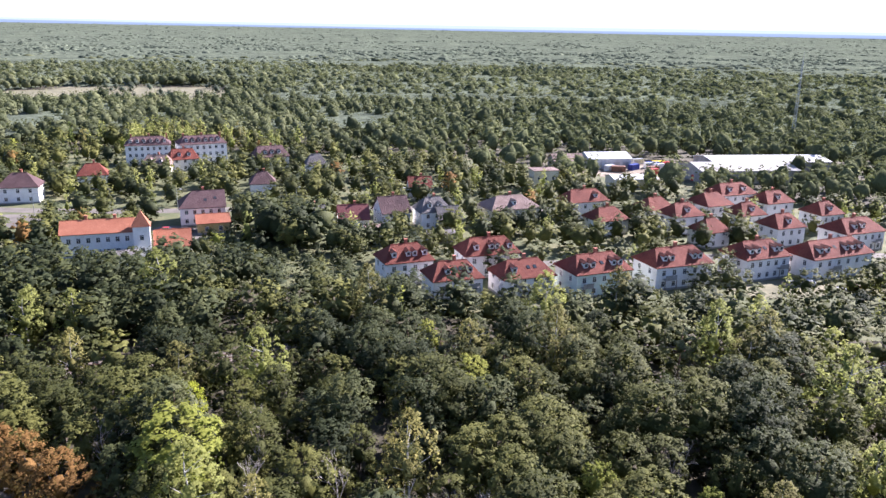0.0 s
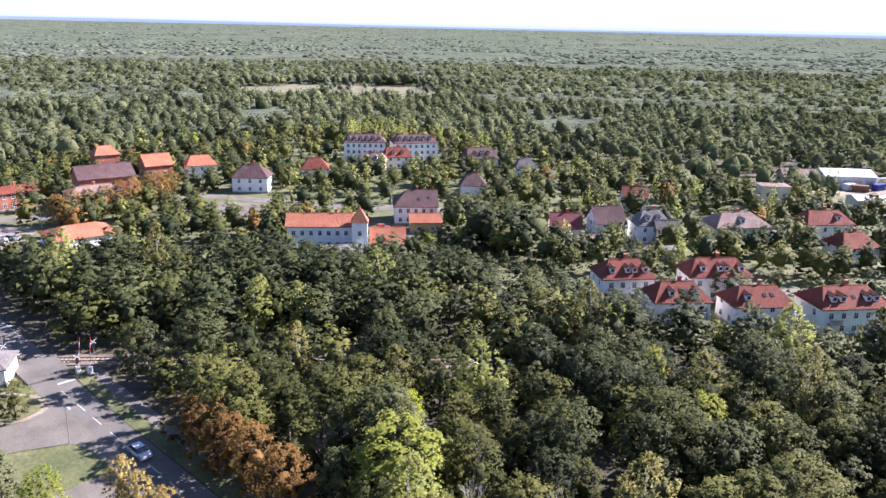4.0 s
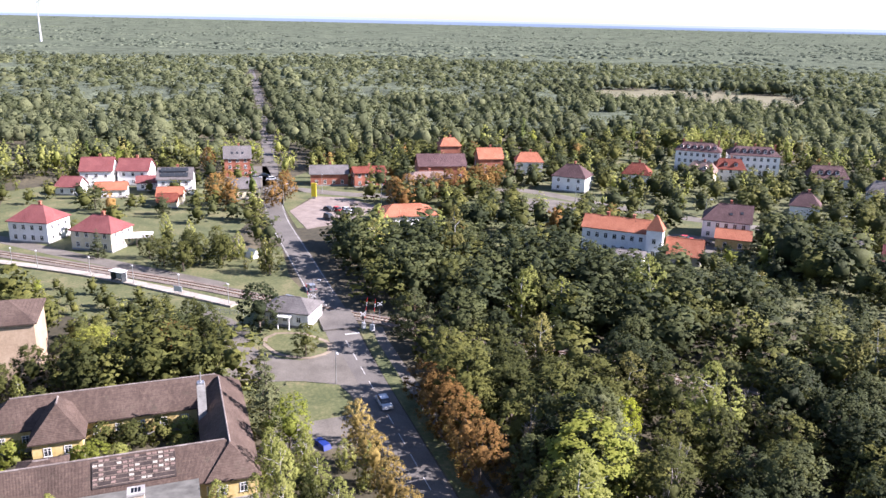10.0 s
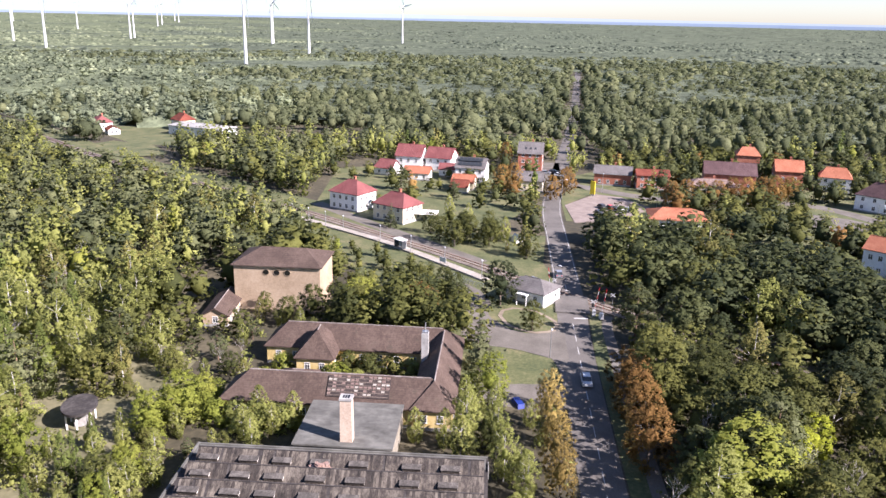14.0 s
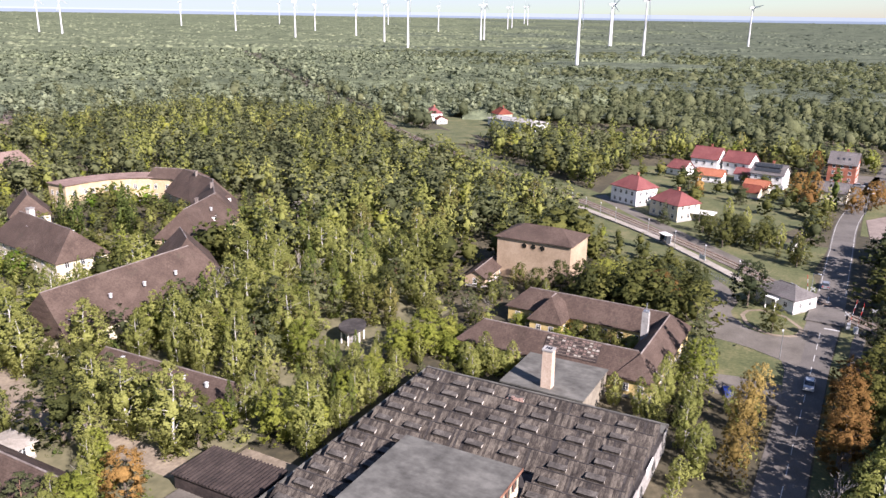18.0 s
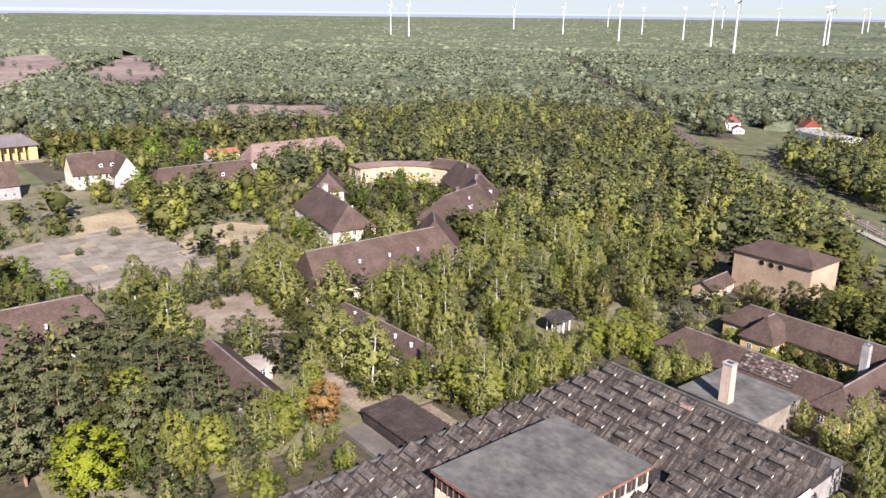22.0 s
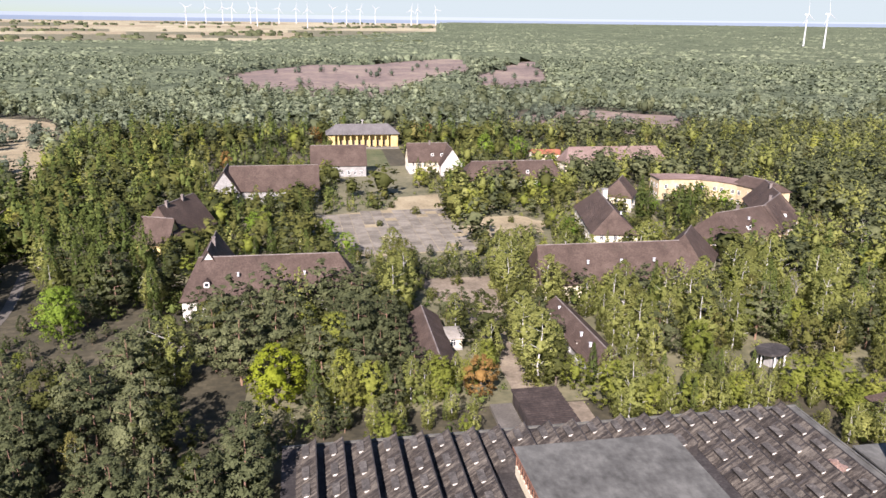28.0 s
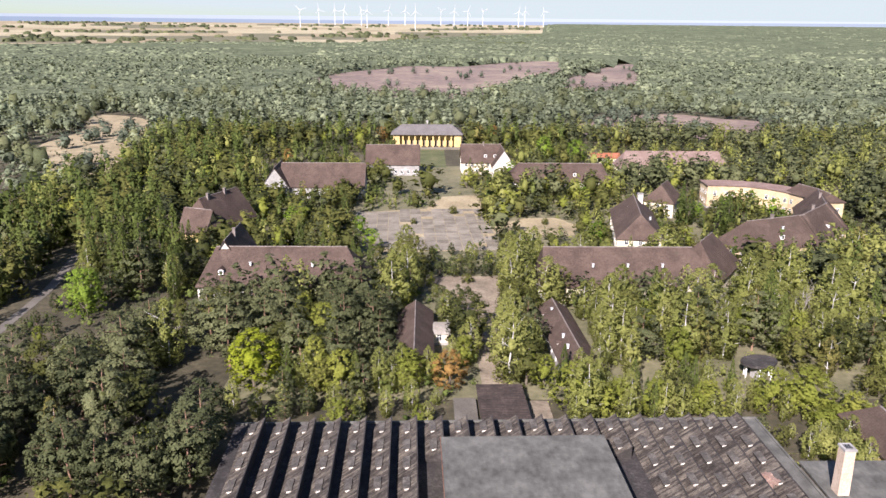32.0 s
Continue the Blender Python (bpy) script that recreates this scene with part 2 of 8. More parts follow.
ROOF_RED = tile_roof("red clay tiles", (0.105, 0.028, 0.020), (0.165, 0.045, 0.030), (0.235, 0.076, 0.048), (0.14, 0.07, 0.05))
ROOF_BRIGHT = tile_roof("bright red tiles", (0.13, 0.042, 0.042), (0.185, 0.064, 0.062), (0.25, 0.10, 0.092), (0.3, 0.08, 0.06))
ROOF_ORANGE = tile_roof("orange tiles", (0.25, 0.088, 0.050), (0.34, 0.126, 0.072), (0.43, 0.185, 0.11), (0.36, 0.155, 0.09))
ROOF_BROWN = tile_roof("aged brown tiles", (0.046, 0.032, 0.026), (0.082, 0.057, 0.046), (0.132, 0.096, 0.077), (0.066, 0.057, 0.042))
ROOF_PURPLE = tile_roof("dull purple tiles", (0.060, 0.036, 0.036), (0.095, 0.056, 0.056), (0.14, 0.088, 0.086), (0.09, 0.066, 0.064))
ROOF_GREY = tile_roof("grey slates", (0.085, 0.078, 0.076), (0.135, 0.125, 0.122), (0.195, 0.182, 0.178), (0.12, 0.11, 0.105))
ROOF_PINK = tile_roof("faded pinkish tiles", (0.14, 0.095, 0.08), (0.205, 0.145, 0.125), (0.28, 0.205, 0.18), (0.15, 0.12, 0.095))
FELT = felt("torn roofing felt", (0.010, 0.0075, 0.006), (0.046, 0.037, 0.030), (0.160, 0.138, 0.110))
FELT_DARK = surface("dark roofing felt", (0.018, 0.015, 0.014), (0.034, 0.029, 0.027), (0.07, 0.062, 0.057), 0.4, 2.5, 0.9, 0.5, 0.03)
SLAB_ROOF = surface("bleached roofing felt", (0.056, 0.054, 0.047), (0.098, 0.096, 0.085), (0.150, 0.147, 0.130), 0.28, 1.1, 0.9, 0.25, 0.03, (1.0, 0.5, 1.0), tight=0.14)
RIDGE = surface("mortared ridge tiles", (0.11, 0.09, 0.08), (0.17, 0.14, 0.125), (0.26, 0.23, 0.21), 0.6, 3.0, 0.9, 0.3, 0.02)
WHITE = surface("white render", (0.68, 0.66, 0.63), (0.80, 0.785, 0.76), (0.85, 0.84, 0.82), 0.3, 2.5, 0.85, 0.1, 0.01)
OLD_WHITE = surface("dirty white render", (0.40, 0.37, 0.33), (0.54, 0.51, 0.46), (0.64, 0.61, 0.56), 0.4, 2.5, 0.88, 0.15, 0.01)
CREAM = surface("cream render", (0.55, 0.48, 0.33), (0.66, 0.585, 0.42), (0.74, 0.67, 0.52), 0.3, 2.5, 0.85, 0.15, 0.01)
YELLOW = surface("yellow render", (0.38, 0.28, 0.11), (0.50, 0.38, 0.15), (0.58, 0.46, 0.23), 0.3, 2.0, 0.85, 0.15, 0.01)
PEACH = surface("faded peach render", (0.36, 0.27, 0.16), (0.47, 0.36, 0.22), (0.56, 0.45, 0.30), 0.3, 2.0, 0.85, 0.15, 0.01)
TAN = surface("pinkish tan brick wall", (0.27, 0.200, 0.130), (0.35, 0.262, 0.178), (0.42, 0.33, 0.235), 0.2, 3.0, 0.9, 0.2, 0.01)
MINT = surface("pale mint render", (0.52, 0.60, 0.54), (0.62, 0.70, 0.63), (0.70, 0.77, 0.71), 0.3, 2.5, 0.85, 0.1, 0.01)
BRICK = surface("red brick", (0.22, 0.075, 0.045), (0.33, 0.115, 0.07), (0.42, 0.18, 0.12), 0.3, 4.0, 0.9, 0.3, 0.02)
SHEET_METAL = surface("weathered pale sheet metal", (0.27, 0.275, 0.28), (0.36, 0.37, 0.38), (0.45, 0.46, 0.47), 0.1, 1.5, 0.6, 0.1, 0.01)
GREYWALL = surface("grey render", (0.20, 0.19, 0.18), (0.29, 0.28, 0.265), (0.38, 0.37, 0.35), 0.3, 2.5, 0.85, 0.2, 0.01)
WOOD = surface("weathered boards", (0.10, 0.075, 0.06), (0.18, 0.14, 0.11), (0.27, 0.21, 0.17), 0.5, 5.0, 0.85, 0.4, 0.02)
STEEL = paint("galvanised steel", (0.45, 0.46, 0.47), 0.45, 0.8)
WHITE_METAL = paint("white coated steel", (0.56, 0.57, 0.58), 0.4)
RUST = surface("rusted steel", (0.10, 0.045, 0.03), (0.19, 0.09, 0.055), (0.28, 0.15, 0.10), 0.8, 5.0, 0.85, 0.4, 0.01)
FRAME = paint("white window frame", (0.74, 0.73, 0.70), 0.5)
BLUE = paint("blue tarpaulin", (0.012, 0.03, 0.19), 0.5)
YELLOW_SIGN = paint("yellow sign", (0.75, 0.60, 0.03), 0.45)
RUBBER = paint("rubber", (0.02, 0.02, 0.02), 0.8)
RED_PAINT = paint("red paint", (0.45, 0.03, 0.03), 0.35)
BLACK_PAINT = paint("black paint", (0.02, 0.02, 0.022), 0.3)
SILVER_PAINT = paint("silver paint", (0.42, 0.43, 0.45), 0.3, 0.6)


def glass_mat(name, c):
    m, n, l, b = nodes_of(name)
    b.inputs["Base Color"].default_value = (*c, 1)
    b.inputs["Roughness"].default_value, b.inputs["Specular IOR Level"].default_value = 0.08, 0.6
    return m


GLASS = glass_mat("window glass", (0.035, 0.04, 0.045))
SHED_FELT = surface("brown-black sheet", (0.016, 0.011, 0.010), (0.034, 0.024, 0.021), (0.062, 0.046, 0.040), 0.4, 2.5, 0.9, 0.5, 0.03)
# near black: the shade in the roof's slots is put into this colour
SLOT_BLACK = surface("black shaded glazing", (0.008, 0.008, 0.008), (0.014, 0.013, 0.013), (0.025, 0.024, 0.023), 0.4, 2.5, 0.9, 0.3, 0.03)
BROKEN = surface("dusty broken brick", (0.16, 0.10, 0.08), (0.26, 0.17, 0.135), (0.36, 0.27, 0.22), 0.6, 4.0, 0.9, 0.4, 0.02)
DARK = glass_mat("dark opening", (0.012, 0.012, 0.012))

# ---- mesh helpers ----


class Geo:
    """Vertices and faces of one mesh, with a material slot a face."""

    def __init__(self):
        self.v, self.f, self.m = [], [], []

    def add(self, verts, faces, m=0):
        k = len(self.v)
        self.v += [tuple(p) for p in verts]
        self.f += [tuple(i + k for i in f) for f in faces]
        self.m += [m] * len(faces)
        return self

    def box(self, x0, y0, z0, x1, y1, z1, m=0, turn=0.0, top=1.0):
        """An upright box; top: how far it narrows upwards."""
        cx, cy, hx, hy = (x0 + x1) / 2, (y0 + y1) / 2, (x1 - x0) / 2, (y1 - y0) / 2
        c, s = math.cos(radians(turn)), math.sin(radians(turn))
        v = []
        for z, k in ((z0, 1.0), (z1, top)):
            for a, b in ((-1, -1), (1, -1), (1, 1), (-1, 1)):
                px_, py_ = a * hx * k, b * hy * k
                v.append((cx + c * px_ - s * py_, cy + s * px_ + c * py_, z))
        return self.add(v, ((3, 2, 1, 0), (4, 5, 6, 7), (0, 1, 5, 4), (1, 2, 6, 5), (2, 3, 7, 6), (3, 0, 4, 7)), m)

    def tube(self, a, b, r0, r1, n=6, m=0, caps=True):
        """A tapered rod from a to b."""
        a, b = Vector(a), Vector(b)
        d = (b - a).normalized()
        u = d.orthogonal().normalized()
        w = d.cross(u)
        v = [p + (u * math.cos(t) + w * math.sin(t)) * r for p, r in ((a, r0), (b, r1)) for t in (2 * math.pi * i / n for i in range(n))]
        f = [(i, (i + 1) % n, n + (i + 1) % n, n + i) for i in range(n)]
        if caps:
            f += [tuple(range(n))[::-1], tuple(range(n, 2 * n))]
        return self.add(v, f, m)

    def poly(self, pts, z0, z1, m=0):
        """A flat prism over a polygon that runs anticlockwise."""
        n = len(pts)
        v = [(x, y, z0) for x, y in pts] + [(x, y, z1) for x, y in pts]
        return self.add(v, [tuple(range(n))[::-1], tuple(range(n, 2 * n))] + [(i, (i + 1) % n, n + (i + 1) % n, n + i) for i in range(n)], m)

    def mesh(self, name, *mats):
        me = bpy.data.meshes.new(name)
        me.from_pydata(self.v, [], self.f)
        for k in mats:
            me.materials.append(k)
        if len(mats) > 1:
            me.polygons.foreach_set("material_index", self.m)
        me.update()
        return me


def part(name, g, mats, parent=None, label="", at=None):
    """One mesh object under a thing or under a part; g: a Geo or a mesh."""
    mats = mats if isinstance(mats, tuple) else (mats,)
    me = g.mesh(name, *mats) if isinstance(g, Geo) else g
    ob = new(name, me)
    ob.parent = parent
    if at is not None:
        ob.matrix_basis = at
    return tagged(ob, label)


def thing(name, x, y, z, yaw, label, category, group="", kind=""):
    root = new(name)
    root.empty_display_size = 0.5
    root.matrix_basis = pose(x, y, z, 0, 0, yaw)
    return tagged(root, label, category, group, kind)


def ribbon(pts, width, z0, z1, g=None):
    """A strip of that width along a line of points."""
    g = g or Geo()
    p = [Vector((*q, 0)) for q in pts]
    left, right = [], []
    for i, q in enumerate(p):
        d = (p[min(i + 1, len(p) - 1)] - p[max(i - 1, 0)]).normalized()
        nrm = Vector((-d.y, d.x, 0)) * width / 2
        left.append(q + nrm)
        right.append(q - nrm)
    n = len(p)
    v = [(q.x, q.y, z) for z in (z0, z1) for q in left + right]
    f = []
    for i in range(n - 1):
        f += [(2 * n + i + n, 2 * n + i + 1 + n, 2 * n + i + 1, 2 * n + i), (i, i + 1, n + i + 1, n + i), (i + 1, i, 2 * n + i, 2 * n + i + 1), (n + i, n + i + 1, 3 * n + i + 1, 3 * n + i)]
    f += [(0, n, 3 * n, 2 * n), (n - 1 + n, n - 1, 3 * n - 1, 4 * n - 1)]
    return g.add(v, f)


def smooth_line(pts, step=6.0):
    """Points along a soft curve through the given ones."""
    out = []
    for i in range(len(pts) - 1):
        p0, p1, p2, p3 = (Vector(pts[max(0, min(len(pts) - 1, i + k))]) for k in (-1, 0, 1, 2))
        n = max(1, int((p2 - p1).length / step))
        for k in range(n):
            t = k / n
            q = 0.5 * ((2 * p1) + (p2 - p0) * t + (2 * p0 - 5 * p1 + 4 * p2 - p3) * t * t + (3 * p1 - p0 - 3 * p2 + p3) * t ** 3)
            out.append((q.x, q.y))
    return out + [tuple(pts[-1])]


def blob(cx, cy, rx, ry, n=20, rough=0.18, seed=1, yaw=0.0):
    """An uneven round outline."""
    rnd = random.Random(seed)
    out = []
    for i in range(n):
        a = 2 * math.pi * i / n
        k = 1 + rough * (rnd.random() * 2 - 1)
        x, y = rx * k * math.cos(a), ry * k * math.sin(a)
        c, s = math.cos(radians(yaw)), math.sin(radians(yaw))
        out.append((cx + c * x - s * y, cy + s * x + c * y))
    return out

# ---- ground, roads, fields ----
CLEAR = []  # where no tree stands: ("p", polygon), ("l", line, half width), ("b", x, y, yaw, half length, half width)


def rise(r):
    """The land lifts gently towards the horizon."""
    return 0.0 if r < 2200 else 43.0 * ((r - 2200) / 2650) ** 1.3


def ground_sheet():
    radii = [0, 60, 140, 260, 420, 650, 950, 1300, 1700, 2200, 2500, 2800, 3100, 3400, 3700, 4000, 4300, 4600, 4850]
    n = 72
    v, f = [(0, 40, -0.02)], []
    for r in radii[1:]:
        for i in range(n):
            a = 2 * math.pi * i / n
            v.append((r * math.cos(a), 40 + r * math.sin(a), -0.02 + rise(r)))
    for i in range(n):
        f.append((0, 1 + i, 1 + (i + 1) % n))
    for k in range(len(radii) - 2):
        a, b = 1 + k * n, 1 + (k + 1) * n
        f += [(a + i, b + i, b + (i + 1) % n, a + (i + 1) % n) for i in range(n)]
    return tagged(part("ground", Geo().add(v, f), GROUND), "flat forest floor with soil, needles and dry grass", "ground", kind="structure")


ground_sheet()


def lay(name, g, mat, label, category):
    return tagged(part(name, g, mat), label, category, kind="structure")


ROAD_LINE = smooth_line([(40, 43.5), (-60, 43.5), (-118, 43.9), (-155, 45.0), (-200, 45.2), (-240, 45.6), (-285, 50.0), (-350, 57.5), (-512, 75.5), (-945, 115.5), (-1010, 121.5)], 8)
lay("road", ribbon(ROAD_LINE, 6.4, -0.3, 0.03), ASPHALT, "grey asphalt road with worn white markings", "road")
CLEAR.append(("l", [p for p in ROAD_LINE if p[0] > -330], 4.5))
CLEAR.append(("l", [(-150, 49), (-215, 49), (-245, 50)], 5.0))
CLEAR.append(("l", [p for p in ROAD_LINE if -520 < p[0] < -322], 0.8))
CLEAR.append(("l", [p for p in ROAD_LINE if p[0] <= -505], 6.0))

lay("station_grass", Geo().poly([(-104, 42), (-160, 42.5), (-178, 40), (-205, 42), (-205, 28), (-226, -20), (-222, -40), (-206, -42), (-150, 5), (-122, 18), (-104, 24)], -0.3, 0.008), GRASS, "patchy grass round the gatehouse and the track", "grass")
yard = [(-104, 40.6), (-107.5, 40.2), (-113, 40.0), (-117.4, 39.0), (-120.5, 33.5), (-121.5, 30.5), (-123, 22), (-130, 21), (-137, 27), (-131, 31.2), (-129.2, 34.5), (-130.8, 38.3), (-136.2, 41.2), (-137, 42.2), (-104, 42.2)]
lay("side_road", Geo().poly(yard[::-1], -0.3, 0.034), ASPHALT_OLD, "pale old asphalt mouth of a side road", "road")
apron = [(-98, 41.0), (-106.5, 40.2), (-106.2, 33), (-104.8, 26), (-98, 26), (-97, 36)]
lay("apron", Geo().poly(apron[::-1], -0.3, 0.038), ASPHALT_OLD, "pale old asphalt apron beside the road", "pavement")
SIDE = smooth_line([(-132, 26), (-139, 24), (-146, 24.5), (-153, 22), (-158, 18)], 4)
lay("lane", ribbon(SIDE, 5.0, -0.3, 0.042), ASPHALT_OLD, "narrow pale asphalt lane by the gatehouse", "road")
CLEAR += [("p", yard), ("p", apron), ("l", SIDE, 5.0)]
lay("island_kerb", Geo().poly(blob(-136.5, 35.0, 7.7, 5.5, 22, 0.05, 3, 35), -0.3, 0.06), SAND, "brownish kerb path round the grass island", "pavement")
island = blob(-136.5, 35.0, 6.8, 4.6, 22, 0.05, 3, 35)
lay("grass_island", Geo().poly(island, -0.3, 0.09), GRASS, "mown grass island with a curved kerb", "grass")
CLEAR.append(("p", blob(-137, 34.5, 8.0, 6.0)))
verge = [(-107.6, 39.4), (-116.5, 38.2), (-120.0, 30.2), (-117, 24), (-107, 26), (-107.2, 33)]
lay("grass_verge", Geo().poly(verge[::-1], -0.3, 0.03), GRASS, "mown grass verge beside the old yard", "grass")
CLEAR.append(("p", verge))
lay("roadside_grass", ribbon([(-60, 48.6), (-118, 48.8), (-142, 49.8)], 3.2, -0.3, 0.02), GRASS, "narrow grass strip beside the road", "grass")
FOOTWAY = [(-60, 51.0), (-114, 50.9), (-133, 51.2), (-141, 52)]
lay("footway", ribbon(FOOTWAY, 2.2, -0.3, 0.045), ASPHALT_OLD, "narrow asphalt footway along the road", "pavement")
CLEAR.append(("l", [(-72, 47), (-142, 50)], 4.2))

# village streets, car park, meadows
STREET = smooth_line([(-285, 52), (-266, 76), (-258, 98), (-262, 120), (-258, 140), (-238, 152), (-212, 168), (-190, 186), (-165, 207), (-130, 228), (-100, 248), (-60, 262)], 8)
lay("village_street", ribbon(STREET, 6.5, -0.3, 0.03), ASPHALT_OLD, "pale asphalt village street", "road")
lay("village_square", Geo().poly(blob(-232, 137, 17, 10, 18, 0.1, 5, 40), -0.3, 0.026), ASPHALT_OLD, "pale asphalt square in the village", "pavement")
lay("forecourt", Geo().poly(blob(-178, 157, 10, 8, 16, 0.1, 6), -0.3, 0.024), ASPHALT_OLD, "pale forecourt between white houses", "pavement")
lot = [(-222, 52), (-246, 50.5), (-266, 63), (-262, 72), (-246, 80), (-234, 72), (-226, 62)]
lay("car_park", Geo().poly(lot[::-1], -0.3, 0.05), PAVING, "pinkish paved car park", "pavement")
lay("car_park_grass", Geo().poly([(-224, 49.4), (-224, 51.6), (-246, 50.3), (-268, 62.5), (-280, 58), (-262, 49.6)], -0.3, 0.03), GRASS, "grass strip between road and car park", "grass")
CLEAR += [("l", STREET, 5.5), ("p", blob(-232, 137, 18, 11)), ("p", lot), ("p", blob(-180, 158, 13, 11)), ("p", [(-214, 49), (-275, 49), (-283, 62), (-230, 85), (-214, 62)])]
garden = [(-196, 22), (-206, 8), (-226, -22), (-232, -34), (-300, -40), (-316, -12), (-312, 26), (-285, 38), (-240, 38)]
lay("gardens", Geo().poly(garden[::-1], -0.3, 0.012), GRASS, "green gardens between the village houses", "grass")
lay("house_square", Geo().poly([(-282, 40), (-300, 40), (-330, 46), (-330, 54), (-290, 52)][::-1], -0.3, 0.03), ASPHALT_OLD, "pale paved square before a brick house", "pavement")
CLEAR.append(("p", [(-282, 38), (-330, 42), (-332, 56), (-290, 54)]))
lay("row_lawn", Geo().poly(blob(-14, 199, 17, 7, 18, 0.15, 7, 40), -0.3, 0.02), DULL, "dry lawn beside the row houses", "grass")
CLEAR.append(("p", blob(-12, 200, 18, 8, 18, 0.1, 7, 40)))
lay("row_street", ribbon(smooth_line([(-104, 160), (-84, 178), (-62, 196), (-34, 220), (-5, 240), (30, 262)], 8), 5.0, -0.3, 0.03), ASPHALT_OLD, "pale residential street between row houses", "road")
CLEAR.append(("l", [(-104, 160), (-62, 196), (-5, 240), (30, 262)], 4.5))
lay("depot_yard", Geo().poly(blob(-86, 352, 42, 26, 18, 0.12, 8, 30), -0.3, 0.03), SAND, "cluttered sandy depot yard", "pavement")
CLEAR.append(("p", blob(-80, 352, 55, 32, 18, 0.1, 8, 20)))

lay("village_grass", Geo().poly([(-300, 58), (-214, 64), (-170, 110), (-108, 140), (-88, 132), (36, 186), (60, 300), (-60, 330), (-190, 330), (-330, 260), (-340, 90)], -0.3, 0.006), GRASS, "patchy lawns between the village houses", "grass")
lay("edge_gardens", Geo().poly([(-372, -180), (-346, -152), (-338, -116), (-366, -110), (-402, -118), (-402, -192)], -0.3, 0.012), GRASS, "gardens of houses at the edge of the woods", "grass")
CLEAR.append(("p", [(-372, -180), (-346, -152), (-338, -116), (-366, -110), (-402, -118), (-402, -192)]))

# railway
RAIL = smooth_line([(-1000, -905), (-789, -683), (-577, -454), (-459, -324), (-398, -250), (-350, -196), (-306, -147), (-262, -88), (-228, -42), (-199, -6.7), (-179.3, 16.5), (-163.4, 33), (-146.6, 51.2), (-136.4, 62.3), (-112, 87), (-78, 116), (-34, 143), (10, 160), (80, 178)], 6)
lay("track_bed", ribbon(RAIL, 4.6, -0.3, 0.16), surface("ballast", (0.085, 0.068, 0.056), (0.135, 0.11, 0.092), (0.20, 0.165, 0.14), 0.3, 4.0, 0.95, 0.6, 0.04), "brown-grey ballast bed of a railway", "track")
CLEAR += [("l", [p for p in RAIL if p[0] < -134], 6.0), ("l", [p for p in RAIL if -142 < p[0] < -100], 2.6), ("l", [p for p in RAIL if p[0] < -345], 8.0), ("l", [p for p in RAIL if p[0] >= -108], 2.0), ("l", [p for p in RAIL if -290 < p[0] < -150 and p[1] < 40], 11.0)]
lay("railway_grass", ribbon([p for p in RAIL if -400 < p[0] < -190], 26.0, -0.3, 0.003), GRASS, "rough grass along the railway", "grass")
for off in (-0.72, 0.72):
    pts = []
    for i, q in enumerate(RAIL):
        d = (Vector(RAIL[min(i + 1, len(RAIL) - 1)]) - Vector(RAIL[max(i - 1, 0)])).normalized()
        pts.append((q[0] - d.y * off, q[1] + d.x * off))
    lay("rail", ribbon(pts, 0.09, 0.2, 0.36), RUST, "rust-brown steel rail", "rail")
sl = Geo()
for p, q in zip(RAIL, RAIL[1:]):
    a, b = Vector(p), Vector(q)
    if not -270 < a.x < -60:
        continue
    d = (b - a).normalized()
    k = int((b - a).length / 0.8)
    for i in range(k):
        c = a + d * (i + 0.5) * 0.8
        sl.box(c.x - 0.13, c.y - 1.25, 0.1, c.x + 0.13, c.y + 1.25, 0.22, 0, math.degrees(math.atan2(d.y, d.x)))
tagged(part("sleepers", sl, CONCRETE), "row of concrete railway sleepers", "sleepers", kind="stuff")
PLAT = [(-214, -34.5), (-194, -7.6), (-178, 9.5), (-161.5, 25.5)]
platform = lay("platform", ribbon(smooth_line(PLAT, 5), 2.5, -0.3, 0.45), PALE, "long pale concrete station platform", "platform")
lay("platform_grass", ribbon(smooth_line([(-222, -52), (-200, -19), (-180, 2), (-166, 14)], 5), 9.0, -0.3, 0.02), GRASS, "grass strip behind the platform", "grass")
lay("station_yard", ribbon(smooth_line([(-236, -34), (-214, -14), (-196, 4), (-176, 24)], 5), 4.6, -0.3, 0.03), ASPHALT_OLD, "worn grey lane along the track", "ground")
lay("level_crossing", ribbon([(-152.5, 45.2), (-141.5, 44.8)], 7.4, 0.0, 0.375), ASPHALT, "asphalt level crossing over the rails", "road")

# ground of the barracks
plaza_bed = [(-12, -113.5), (2, -146), (-2, -161), (-24, -167), (-30, -186), (-45, -190), (-43, -166), (-45, -117)]
lay("barrack_grass", Geo().poly([(12, -26), (-112, -26), (-130, -70), (-112, -110), (-112, -232), (-60, -250), (30, -245), (48, -200), (48, -100), (10, -95)][::-1], -0.3, 0.005), DULL, "dry weedy grass between the barracks", "grass")
lay("plaza_ground", Geo().poly(plaza_bed[::-1], -0.3, 0.02), DRY, "dry weedy ground between plaza slabs", "ground")
CLEAR.append(("p", plaza_bed))
sand = blob(-58, -141, 16, 12, 20, 0.15, 9, 30)
lay("sandy_patch", Geo().poly(sand, -0.3, 0.024), DRY, "pale sandy dry grass patch", "ground")
clearing = [(-25, -93), (-43, -93), (-44, -80), (-40, -66), (-38.5, -56), (-38.3, -29), (-33.8, -29), (-33.5, -56), (-32, -66), (-27, -80)]
lay("axis_clearing", Geo().poly(clearing, -0.3, 0.022), SAND, "bare brownish clearing between the wings", "ground")
CLEAR += [("p", sand), ("p", clearing[::-1])]
